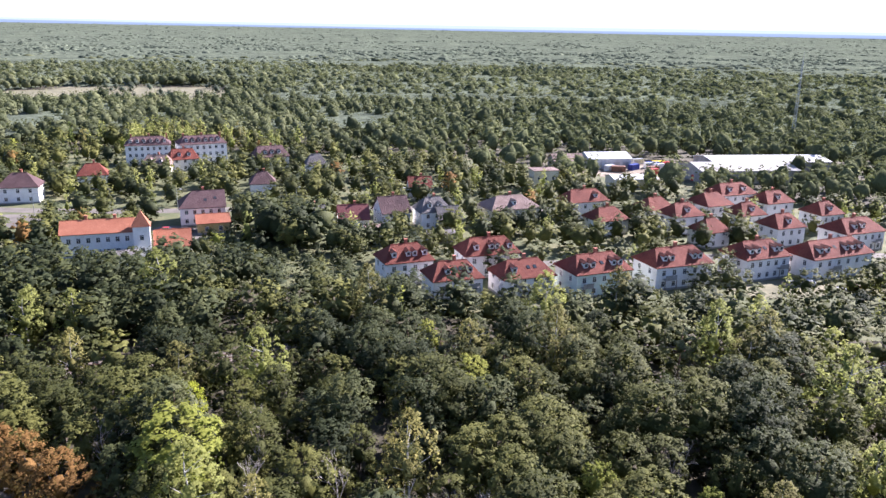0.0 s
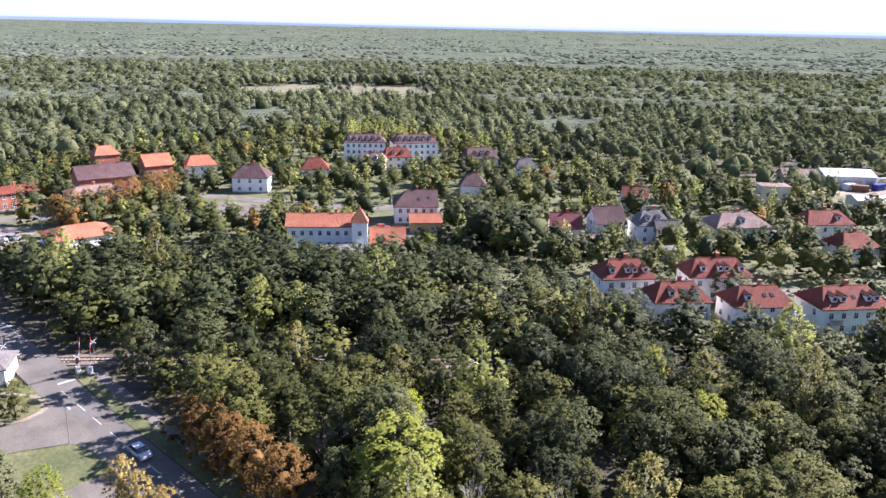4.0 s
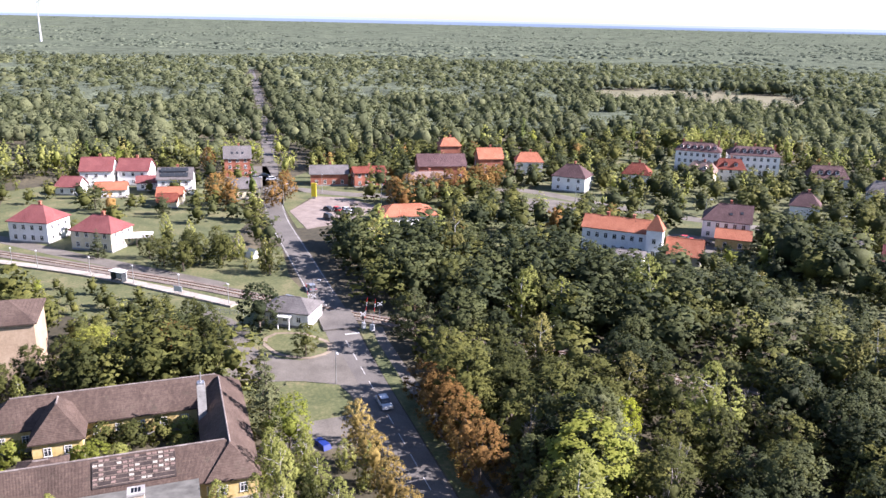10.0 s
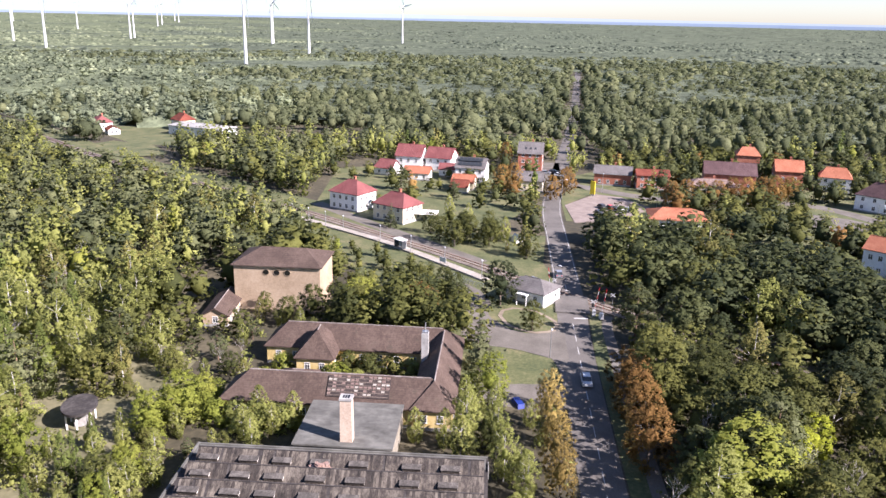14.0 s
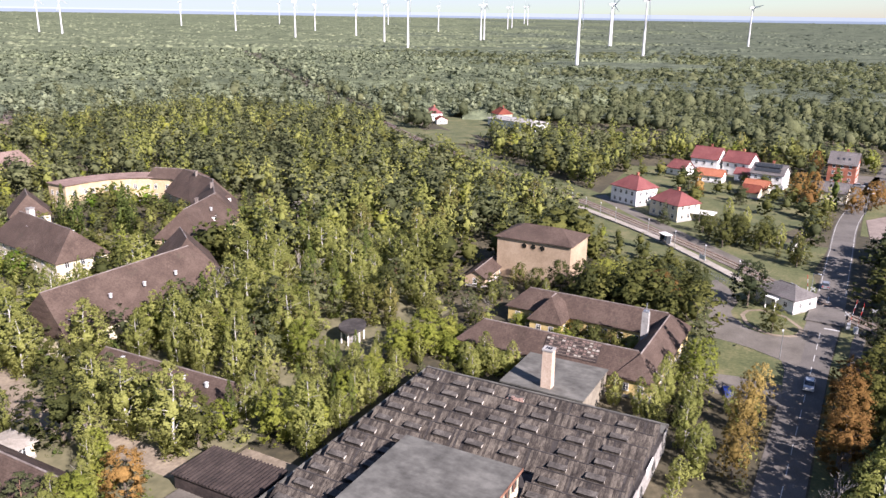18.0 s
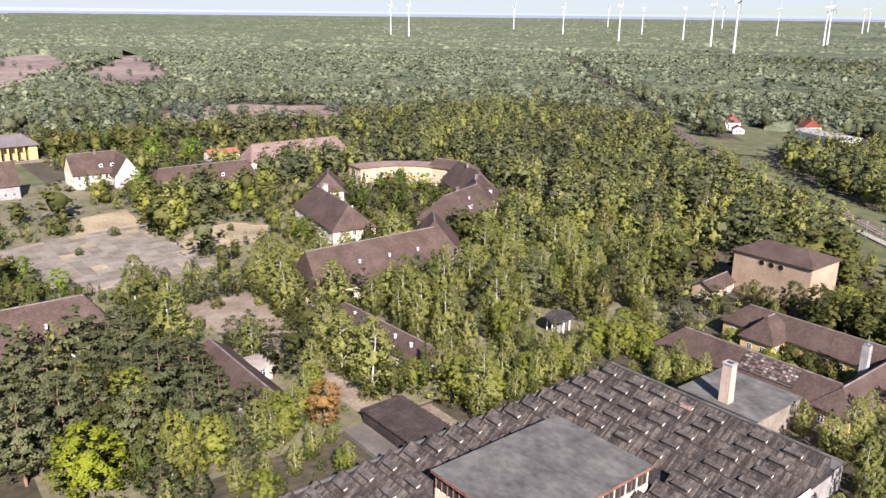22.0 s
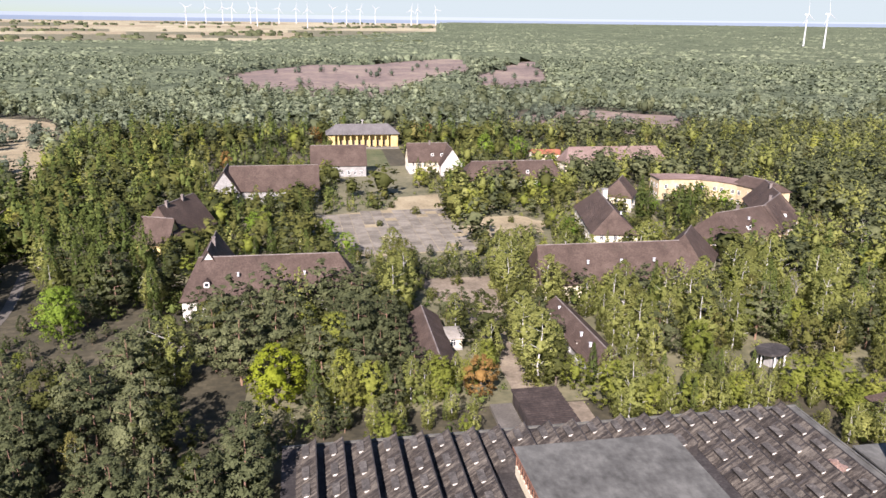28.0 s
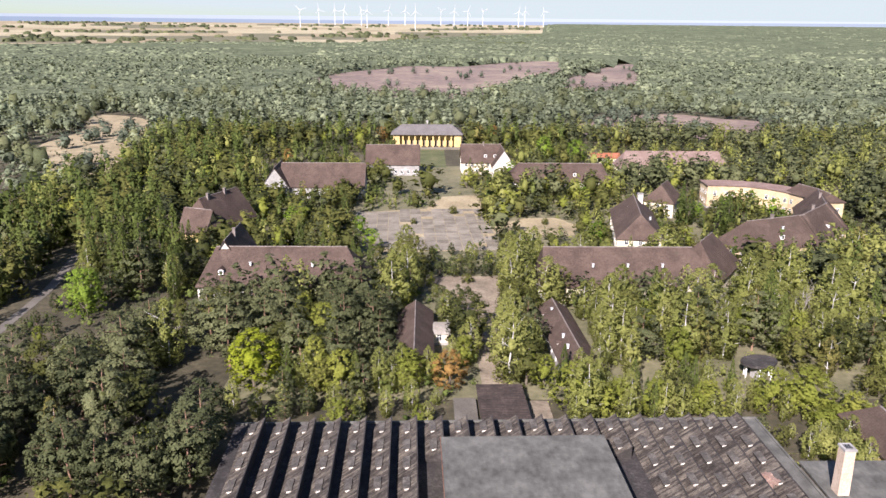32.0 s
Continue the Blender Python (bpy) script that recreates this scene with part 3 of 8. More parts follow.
lay("parade_lawn", Geo().poly([(-16, -246), (-16, -296), (-33, -296), (-33, -246)], -0.3, 0.02), GRASS, "green lawn before the yellow pavilion", "grass")
lay("pavilion_terrace", Geo().poly([(2, -296), (2, -302), (-52, -302), (-52, -296)][::-1], -0.3, 0.3), CONCRETE, "pale stone terrace before the pavilion", "terrace")
CLEAR.append(("p", [(-8, -190), (-8, -304), (-42, -304), (-42, -190)]))
EAST_ROAD = smooth_line([(57, -30), (62, -43), (64, -52), (65, -66), (66.5, -85), (72, -112)], 6)
lay("east_track", ribbon(EAST_ROAD, 2.3, -0.3, 0.03), ASPHALT_OLD, "cracked pale track through the pines", "road")
CLEAR.append(("l", EAST_ROAD, 4.0))
hollow = blob(22, -27.5, 8.5, 5.0, 18, 0.2, 11, -35)
lay("soil_patch", Geo().poly(hollow, -0.3, 0.02), GROUND, "bare brown soil under the pines", "ground")
CLEAR.append(("p", hollow))
CLEAR.append(("p", blob(-150, -40, 10, 7)))

# far fields
FIELDS = []


def field(name, pts, mat, label, z=0.3):
    r = sum(math.hypot(x, y - 40) for x, y in pts) / len(pts)
    v = [(x, y, z + rise(math.hypot(x, y - 40))) for x, y in pts]
    lay(name, Geo().add(v, [tuple(range(len(v)))]), mat, label, "field")
    if z < 5:
        FIELDS.append(pts)
    CLEAR.append(("p", pts))


def rounded(*pts):
    return smooth_line(list(pts) + [pts[0]], 4)[:-1]


field("heath", rounded((96, -736), (42, -602), (1, -569), (-35, -560), (-64, -576), (-99, -654), (-147, -764), (-182, -833), (-237, -1212), (-146, -1143), (-71, -1038), (-5, -1043), (25, -983), (77, -881)), HEATH, "purplish brown heath between far woods")
field("heath", rounded((-142, -584), (-170, -600), (-200, -616), (-232, -679), (-344, -1128), (-290, -1058), (-225, -899), (-185, -797)), HEATH, "brown strip of heath beyond a tongue of wood")
field("heath", rounded((-106, -372), (-116, -348), (-150, -352), (-178, -325), (-212, -332), (-254, -404), (-224, -432), (-197, -457), (-148, -437)), HEATH, "brown heath clearing in the pine woods")
field("meadow", rounded((115, -208), (152, -255), (171, -301), (172, -355), (187, -396), (193, -432), (157, -412), (142, -372), (124, -299), (112, -256), (96, -216)), DRY, "pale dry meadow with a sandy track")
field("meadow", blob(-580, 465, 100, 95, 20, 0.2, 24, 40), DULL, "pale stubble meadow in the far woods")
field("meadow", blob(-328, -146, 26, 14, 16, 0.12, 25, 50), GRASS, "green meadow beside the railway")


def farmland():
    """Open stubble fields on the far plain, in strips of different tone."""
    radii = [1980, 2200, 2500, 2800, 3100, 3400, 3700, 4000, 4300, 4600, 4850]
    rf = random.Random(8)
    a0, a1, n = -9.0, 38.0, 48
    at = [radians(a0 + (a1 - a0) * i / n) for i in range(n + 1)]
    start = [1960 + 60 * math.sin(9 * a) + 90 * noise.noise(Vector((6 * a, 0, 2))) + max(0.0, 5.0 - math.degrees(a)) * 95 for a in at]
    rows = {}
    for k in range(len(radii) - 1):
        i = 0
        while i < n:
            m = min(n, i + rf.randrange(3, 9))
            g = rows.setdefault(rf.randrange(3), Geo())
            for q in range(i, m):
                p = []
                for aa, st, r in ((at[q], start[q], radii[k]), (at[q + 1], start[q + 1], radii[k]), (at[q + 1], start[q + 1], radii[k + 1]), (at[q], start[q], radii[k + 1])):
                    r = max(r, st)
                    p.append((r * math.sin(aa), 40 - r * math.cos(aa), 0.9 + rise(r)))
                if (Vector(p[0]) - Vector(p[3])).length > 1:
                    g.add(p, [(0, 3, 2, 1)])
            i = m
    for k, g in sorted(rows.items()):
        lay("stubble_field", g, (MEADOW, DRY, DULL)[k], ("pale straw-coloured stubble field", "dry pale field beyond the woods", "dull mown field beyond the woods")[k], "field")
    CLEAR.append(("p", [(st * math.sin(a), 40 - st * math.cos(a)) for a, st in zip(at, start)] + [(5200 * math.sin(a), 40 - 5200 * math.cos(a)) for a in reversed(at)]))
    return at, start


farmland()

# haze along the plain's rim, drawn as a glowing blue band
rim, rim_f = [], []
for i in range(120):
    a = 2 * math.pi * i / 120
    rim += [(4900 * math.cos(a), 40 + 4900 * math.sin(a), 20), (4900 * math.cos(a), 40 + 4900 * math.sin(a), 66 + 3 * math.sin(5 * a))]
    j = (i + 1) % 120
    rim_f.append((2 * i, 2 * i + 1, 2 * j + 1, 2 * j))
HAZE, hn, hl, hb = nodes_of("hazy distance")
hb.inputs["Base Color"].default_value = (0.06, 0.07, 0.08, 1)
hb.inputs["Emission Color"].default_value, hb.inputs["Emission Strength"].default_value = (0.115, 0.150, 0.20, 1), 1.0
tagged(part("backdrop", Geo().add(rim, rim_f), HAZE), "glowing pale blue haze band along the horizon", "backdrop", kind="structure")

# a second, paler glowing band where the haze thins into the sky
glare, glare_f = [], []
for i in range(120):
    a = 2 * math.pi * i / 120
    glare += [(4904 * math.cos(a), 40 + 4904 * math.sin(a), 20), (4904 * math.cos(a), 40 + 4904 * math.sin(a), 82 + 4 * math.sin(4 * a + 1))]
    j = (i + 1) % 120
    glare_f.append((2 * i, 2 * i + 1, 2 * j + 1, 2 * j))
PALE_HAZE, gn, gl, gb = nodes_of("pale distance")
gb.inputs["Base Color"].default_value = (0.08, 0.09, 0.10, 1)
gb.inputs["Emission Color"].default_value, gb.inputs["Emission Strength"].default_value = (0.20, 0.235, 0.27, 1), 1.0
tagged(part("backdrop", Geo().add(glare, glare_f), PALE_HAZE), "paler glowing haze band higher up the horizon", "backdrop", kind="structure")

# ---- buildings ----
CACHE = {}
WALLS = []


def window_parts(w, h):
    """Meshes of a window: frame with cross bars, and pane; its outside faces -y."""
    key = (round(w, 2), round(h, 2))
    if key not in CACHE:
        g = Geo()
        t = 0.09
        g.box(-w / 2, -0.06, -h / 2, -w / 2 + t, 0.08, h / 2).box(w / 2 - t, -0.06, -h / 2, w / 2, 0.08, h / 2)
        g.box(-w / 2 + t, -0.06, h / 2 - t, w / 2 - t, 0.08, h / 2).box(-w / 2 - 0.05, -0.12, -h / 2 - 0.05, w / 2 + 0.05, 0.08, -h / 2 + t * 0.6)
        g.box(-0.03, -0.05, -h / 2 + t, 0.03, 0.06, h / 2 - t).box(-w / 2 + t, -0.05, h * 0.16, -0.03, 0.06, h * 0.16 + 0.05).box(0.03, -0.05, h * 0.16, w / 2 - t, 0.06, h * 0.16 + 0.05)
        p = Geo().box(-w / 2 + t, -0.02, -h / 2 + t * 0.6, w / 2 - t, 0.05, h / 2 - t)
        CACHE[key] = (g.mesh("window_frame", FRAME), p.mesh("window_pane", GLASS))
    return CACHE[key]


def window(root, x, y, z, yaw, w=1.1, h=1.4):
    """A window in a wall; yaw: the way its outside faces, 0 is local -y."""
    fr, pa = window_parts(w, h)
    ob = part("window", fr, (), root, at=pose(x, y, z, 0, 0, yaw))
    part("pane", pa, (), ob)
    return ob


def roof_geo(L, W, e, r, i1, i2, over=0.45, th=0.2, y0=0.0):
    """A ridged roof over L x W; i1, i2: how far the ridge's ends stand in (0: a gable)."""
    s = (r - e) / (W / 2)
    a, b, z = L / 2 + over, W / 2 + over, e - over * s
    ra, rb = -L / 2 + i1 - (over if i1 < 0.1 else 0), L / 2 - i2 + (over if i2 < 0.1 else 0)
    v = [(-a, -b, z), (a, -b, z), (a, b, z), (-a, b, z), (-a, -b, z - th), (a, -b, z - th), (a, b, z - th), (-a, b, z - th), (ra, 0, r), (rb, 0, r), (ra, 0, r - th * 1.3), (rb, 0, r - th * 1.3)]
    f = [(0, 1, 9, 8), (2, 3, 8, 9), (0, 4, 5, 1), (2, 6, 7, 3)]
    f += [(1, 2, 9), (3, 0, 8), (1, 5, 6, 2), (3, 7, 4, 0), (7, 6, 5, 4)] if i1 > 0.1 and i2 > 0.1 else []
    if not (i1 > 0.1 and i2 > 0.1):
        f += [(4, 10, 11, 5), (6, 11, 10, 7)]
        f += [(1, 2, 9), (1, 5, 6, 2)] if i2 > 0.1 else [(1, 5, 11, 9), (2, 9, 11, 6)]
        f += [(3, 0, 8), (3, 7, 4, 0)] if i1 > 0.1 else [(0, 8, 10, 4), (3, 7, 10, 8)]
    return Geo().add(v, f)


def body_geo(L, W, e, r, i1, i2):
    g = Geo().box(-L / 2, -W / 2, -0.3, L / 2, W / 2, e - 0.02)
    for i, s in ((i1, -1), (i2, 1)):
        if i <= 0.1:
            x0, x1 = s * (L / 2), s * (L / 2 - 0.3)
            k = (r - e) * 0.97
            v = [(x0, -W / 2, e - 0.02), (x0, W / 2, e - 0.02), (x0, 0, e + k), (x1, -W / 2, e - 0.02), (x1, W / 2, e - 0.02), (x1, 0, e + k)]
            g.add(v, [(0, 1, 2), (5, 4, 3), (0, 2, 5, 3), (1, 4, 5, 2)] if s > 0 else [(2, 1, 0), (3, 4, 5), (3, 5, 2, 0), (2, 5, 4, 1)])
    return g


def dormer(root, x, side, W, e, r, mat, wall=WHITE, up=0.25, w=1.15, h=1.2):
    """A small gabled dormer standing in the roof's slope; side: -1 front, 1 back."""
    s = (r - e) / (W / 2)
    z = e + (r - e) * up
    y = side * (W / 2 - (z - e) / s)
    g = Geo().box(-w / 2, -0.05, 0, w / 2, h / s + 0.1, h)
    k = h * 0.35
    ob = part("dormer", g, wall, root, at=pose(x, y, z, 0, 0, 0 if side < 0 else 180))
    rg = Geo()
    for q in (-1, 1):
        v = [(q * (w / 2 + 0.2), -0.3, h - 0.1), (0, -0.3, h + k), (0, (h + k) / s + 0.1, h + k), (q * (w / 2 + 0.2), h / s + 0.1, h - 0.1)]
        v += [(a, b, c + 0.12) for a, b, c in v]
        rg.add(v, [(0, 1, 2, 3), (7, 6, 5, 4), (0, 4, 5, 1), (1, 5, 6, 2), (2, 6, 7, 3), (3, 7, 4, 0)])
    part("dormer_roof", rg, mat, ob)
    p = Geo().box(-w * 0.33, -0.1, 0.25, w * 0.33, 0.02, h - 0.2)
    part("dormer_pane", p, GLASS, ob)
    return ob


def chimney_stack(root, x, y, z0, z1, w=0.7, mat=BRICK):
    g = Geo().box(x - w / 2, y - w / 2, z0, x + w / 2, y + w / 2, z1 - 0.2).box(x - w / 2 - 0.08, y - w / 2 - 0.08, z1 - 0.2, x + w / 2 + 0.08, y + w / 2 + 0.08, z1)
    return part("chimney", g, mat, root)


def faces_path(x, y, yaw, k):
    """Whether wall k (0 front -y, 1 right, 2 back, 3 left) is turned towards the middle of the place."""
    a = radians(yaw - 90 + 90 * k)
    return math.cos(a) * (5 - x) + math.sin(a) * (40 - y) > 0


def house(x, y, yaw, L, W, e, r, i1=2.5, i2=2.5, wall=WHITE, roof=ROOF_RED, label="", rows=(1.6, 4.4), n=4, m=2, dorm=(), skylights=(), chim=1, name="house", category="house", group="", win=(1.1, 1.4), dwall=WHITE, balcony=()):
    root = thing(name, x, y, 0, yaw, label, category, group)
    if name in ("house", "apartment_block"):
        r = e + 0.78 * (r - e)  # shallow roofs in the village
    part("wall", body_geo(L, W, e, r, i1, i2), wall, root)
    rf = part("roof", roof_geo(L, W, e, r, i1, i2), roof, root)
    rf["label"] = {ROOF_RED: "dark red tiled roof", ROOF_BROWN: "weathered brown tiled roof", ROOF_ORANGE: "orange tiled roof"}.get(roof, "tiled roof")
    part("ridge_cap", Geo().tube((-L / 2 + i1, 0, r - 0.03), (L / 2 - i2, 0, r - 0.03), 0.14, 0.14, 6), RIDGE if roof is ROOF_BROWN else roof, root)
    part("plinth", Geo().box(-L / 2 - 0.06, -W / 2 - 0.06, -0.3, L / 2 + 0.06, W / 2 + 0.06, 0.5), GREYWALL, root)
    for k in range(4):
        if not faces_path(x, y, yaw, k):
            continue
        span, cnt = (L, n) if k % 2 == 0 else (W, m)
        off = (W if k % 2 == 0 else L) / 2
        for z in rows:
            if z + 0.8 > e:
                continue
            for i in range(cnt):
                u = (i + 0.5) / cnt * (span - 1.2) - (span - 1.2) / 2
                px_, py_ = {0: (u, -off), 1: (off, u), 2: (-u, off), 3: (-off, -u)}[k]
                window(root, px_, py_, z, 90 * k, *win)
    for u, s in dorm:
        dormer(root, u, s, W, e, r, roof, dwall)
    for u, s, up in skylights:
        sl_ = (r - e) / (W / 2)
        z = e + (r - e) * up
        ang = math.degrees(math.atan(sl_))
        part("skylight", Geo().box(-0.4, -0.5, -0.02, 0.4, 0.5, 0.1), GLASS, root, at=pose(u, s * (W / 2 - (z - e) / sl_), z, -s * ang, 0, 0))
    for k in range(chim):
        chimney_stack(root, (k - (chim - 1) / 2) * L * 0.4 + 0.6, 0.5, r - 1.5, r + 1.0, 0.7, RIDGE if name == "barrack" else BRICK)
    for u, z, w in balcony:
        b = part("balcony", Geo().box(u - w / 2, -W / 2 - 1.3, z - 0.15, u + w / 2, -W / 2 + 0.02, z), GREYWALL, root)
        part("handrail", Geo().box(u - w / 2, -W / 2 - 1.3, z + 0.95, u + w / 2, -W / 2 - 1.22, z + 1.02), BLACK_PAINT, b)
        part("balustrade", Geo().box(u - w / 2, -W / 2 - 1.28, z + 0.08, u + w / 2, -W / 2 - 1.25, z + 0.9), GREYWALL, b)
        for q in (-1, 1):
            part("balcony_post", Geo().box(u + q * w / 2 - 0.07, -W / 2 - 1.3, 0, u + q * w / 2 + 0.07, -W / 2 - 1.16, z - 0.15), WOOD, b)
    if name == "barrack" and W > 8:
        WALLS.append((x, y, yaw, L, W))
    CLEAR.append(("b", x, y, yaw, L / 2 + 1.6, W / 2 + 1.6))
    return root


def front(x1, y1, x2, y2, depth, **kw):
    """A house from the two ends of its front eave, left and right as one faces it."""
    yaw = math.degrees(math.atan2(y2 - y1, x2 - x1))
    L = math.hypot(x2 - x1, y2 - y1)
    c, s = math.cos(radians(yaw)), math.sin(radians(yaw))
    return house((x1 + x2) / 2 - s * depth / 2, (y1 + y2) / 2 + c * depth / 2, yaw, L, depth, **kw)


# row houses with red roofs
ROW = dict(e=6.2, r=10.2, label="white rendered row house with red tiled hip roof and dormers", group="red-roofed row houses", category="house")
front(-97.2, 148.0, -89.7, 157.4, 9, dorm=((-3.6, -1), (0, -1), (1.6, -1), (4.2, -1)), **ROW)
front(-82.8, 145.7, -74.8, 154.7, 9, **{**ROW, "e": 5.0, "r": 8.9}, dorm=((-2.2, -1), (3.2, -1)), skylights=((0, -1, 0.5), (1.2, -1, 0.5)), rows=(1.6,), balcony=((-3, 2.8, 2.6), (3.6, 2.8, 2.6)))
front(-84.3, 164.3, -74.5, 174.9, 9, dorm=((-4, -1), (0, -1), (1.5, -1), (5, -1)), **ROW)
front(-69.4, 155.0, -61.0, 165.0, 9, **{**ROW, "e": 5.2, "r": 9.1}, dorm=((-3.5, -1),), skylights=((0.5, -1, 0.5), (2.2, -1, 0.5)), balcony=((-3.5, 3.0, 2.6), (4, 3.0, 2.6)))
front(-55.3, 164.3, -46.0, 176.0, 10, **{**ROW, "label": "pale mint row house with red tiled hip roof"}, wall=MINT, n=5, dorm=((-4.5, -1), (-2.5, -1), (3.2, -1), (5, -1)), skylights=((0.4, -1, 0.45),), balcony=((-5, 2.9, 2.8), (5.4, 2.9, 2.8)))
front(-41.0, 180.3, -30.5, 192.5, 10, **ROW, n=5, dorm=((-5, -1), (-3, -1), (3.5, -1), (5.2, -1)), balcony=((-4.6, 3.0, 3.2), (5.4, 3.0, 2.8)))
front(-23.4, 199.3, -14.6, 210.2, 10, **ROW, n=5, dorm=((-4.6, -1), (-2.4, -1), (3.4, -1), (5, -1)), skylights=((0.6, -1, 0.5),), balcony=((4.4, 3.0, 3.0),))
front(-8.8, 208.9, 3.8, 225.7, 10, **ROW, n=6, dorm=((-7, -1), (-4.6, -1), (2.2, -1), (4.8, -1), (7.4, -1)), skylights=((-1, -1, 0.5),), balcony=((-3.4, 3.0, 3.0),))
front(-2.9, 242.7, 6.4, 254.5, 10, **ROW, n=5, dorm=((-3, -1), (0, -1)), balcony=((4, 3.0, 2.6),))
front(-20.7, 238.7, -14.2, 246.7, 9, **ROW, n=3, dorm=((0, -1),))
front(-11.1, 265.5, -5.2, 272.6, 9, **ROW, n=3, dorm=((0, -1),))
front(-32.2, 250.2, -26.5, 257.4, 8.5, **ROW, n=2, dorm=((0, -1),))
front(-44.2, 258.0, -37.8, 266.4, 11, **ROW, n=3)
front(-43.5, 279.0, -34.0, 291.0, 10, **ROW, n=4, dorm=((-3, -1), (3, -1)))
front(-49.5, 236.5, -43.0, 245.0, 9, **ROW, n=2, dorm=((0, -1),))
front(-28.0, 274.0, -21.0, 283.0, 9, **ROW, n=2, dorm=((0, -1),))
front(-84.0, 238.0, -75.0, 249.5, 9, **ROW, n=4, dorm=((3, -1),))
front(-69.0, 222.0, -62.5, 230.5, 9, **{**ROW, "e": 5.2, "r": 9.1}, n=2)
front(-38.0, 226.0, -33.0, 233.0, 8, **{**ROW, "e": 5.2, "r": 9.1}, n=2)
front(-60.0, 246.0, -54.0, 254.0, 9, **{**ROW, "e": 5.2, "r": 9.1}, n=2)

# houses along the street
front(-100.9, 213.9, -90.6, 227.4, 11, e=6.0, r=10.0, i1=4, i2=4, roof=ROOF_PINK, label="cream villa with faded reddish hip roof", wall=CREAM, n=5, dorm=((0, -1),))
front(-118.0, 199.5, -111.5, 207.0, 9, e=6.0, r=10.5, roof=ROOF_GREY, label="white house with blue-grey mansard roof", n=3, dorm=((-2, -1), (1.2, -1)))
front(-112.5, 201.0, -107.5, 206.0, 7, e=4.2, r=8.4, i1=0, i2=0, roof=ROOF_GREY, wall=GREYWALL, label="grey rendered side wing with grey roof", n=2, chim=0, rows=(1.6,))
house(-130.0, 201.0, 53, 9, 9.0, 5.2, 10.5, 0, 0, WHITE, ROOF_PURPLE, "white gabled house with dark purple-red roof", n=2, m=3)
house(-138.5, 192.0, 42, 9, 8.0, 3.6, 8.2, 0, 0, WHITE, ROOF_BRIGHT, "white gabled house with bright red roof", n=2, m=2, rows=(1.6,))
house(-149.5, 186.0, 50, 7, 8.0, 3.4, 7.6, 0, 0, WHITE, ROOF_GREY, "white gabled house with grey roof half hidden by trees", n=1, m=2, rows=(1.6,))
house(-126.0, 188.0, 45, 8, 5.0, 3.0, 3.6, 2.4, 2.4, CREAM, ROOF_PINK, "low cream outbuilding with flat pale roof", n=2, m=1, rows=(1.6,), chim=0, name="outbuilding", category="outbuilding")
house(-107.0, 192.5, 45, 8, 4.5, 2.8, 3.3, 2.2, 2.2, GREYWALL, ROOF_GREY, "low grey garage with flat roof", n=2, m=1, rows=(1.4,), chim=0, name="garage", category="garage")
house(-113.0, 285.5, 40, 10, 7, 7.5, 8.1, 3.3, 3.3, CREAM, ROOF_PINK, "tall cream flat-roofed house", n=3, m=2, chim=0)
house(-143.5, 240.5, 40, 8, 8, 5.0, 9.0, 0, 0, WHITE, ROOF_RED, "white house with red roof behind trees", n=2, m=2)
# long white house with corner tower
front(-180.6, 121.4, -168.6, 134.6, 9, e=7.0, r=10.2, i1=0, i2=0, roof=ROOF_ORANGE, label="long white house with orange tiled roof", n=7, m=2, rows=(1.7, 4.9), chim=2)
tw = thing("tower", -166.6, 135.5, 0, 48, "white corner tower with a pointed orange roof", "tower")
part("wall", Geo().box(-2.1, -2.1, -0.3, 2.1, 2.1, 8.6), WHITE, tw)
part("roof", Geo().add([(-2.4, -2.4, 8.5), (2.4, -2.4, 8.5), (2.4, 2.4, 8.5), (-2.4, 2.4, 8.5), (0, 0, 12.6)], [(0, 1, 4), (1, 2, 4), (2, 3, 4), (3, 0, 4), (3, 2, 1, 0)]), ROOF_ORANGE, tw)
window(tw, 0, -2.1, 2.2, 0)
window(tw, 0, -2.1, 5.6, 0)
house(-166.0, 127.0, 48, 8.5, 6.0, 3.0, 3.5, 2.5, 2.5, WHITE, ROOF_GREY, "low annex with pale grey flat roof", n=2, m=1, rows=(), chim=0, name="annex", category="annex")
house(-163.5, 143.0, 48, 9, 8.5, 2.9, 6.3, 0, 0, GREYWALL, ROOF_ORANGE, "low barn with broad orange roof and open front", n=0, m=0, chim=0, name="barn", category="barn")
front(-182.3, 163.0, -173.5, 173.0, 12, e=6.0, r=11.0, i1=4, i2=0, roof=ROOF_PURPLE, label="large white house with purple-brown hip roof", n=5, m=3, skylights=((1, -1, 0.4), (4, -1, 0.5)))
front(-171.0, 159.0, -165.0, 166.0, 7, e=3.6, r=6.0, i1=0, i2=0, roof=ROOF_ORANGE, label="low yellow house with orange roof", wall=YELLOW, n=2, rows=(1.6,), chim=0)
# far white blocks with mansard roofs
for x1, y1, x2, y2 in ((-283.7, 226.0, -271.4, 239.9), (-266.6, 241.2, -256.1, 258.6)):
    front(x1, y1, x2, y2, 11, e=9.0, r=12.8, i1=3, i2=3, roof=ROOF_PURPLE, label="long white apartment block with dark mansard roof", n=7, m=2, rows=(1.6, 4.4, 7.2), win=(1.2, 1.5), dorm=tuple((-7 + 2.8 * k, -1) for k in range(6)), chim=3, name="apartment_block", category="apartment block")
front(-259.4, 213.7, -250.7, 219.9, 9, e=4.6, r=9.0, i1=1.5, i2=1.5, roof=ROOF_PINK, label="white house with faded red mansard roof", wall=CREAM, n=3, dorm=((-2, -1), (2, -1)))
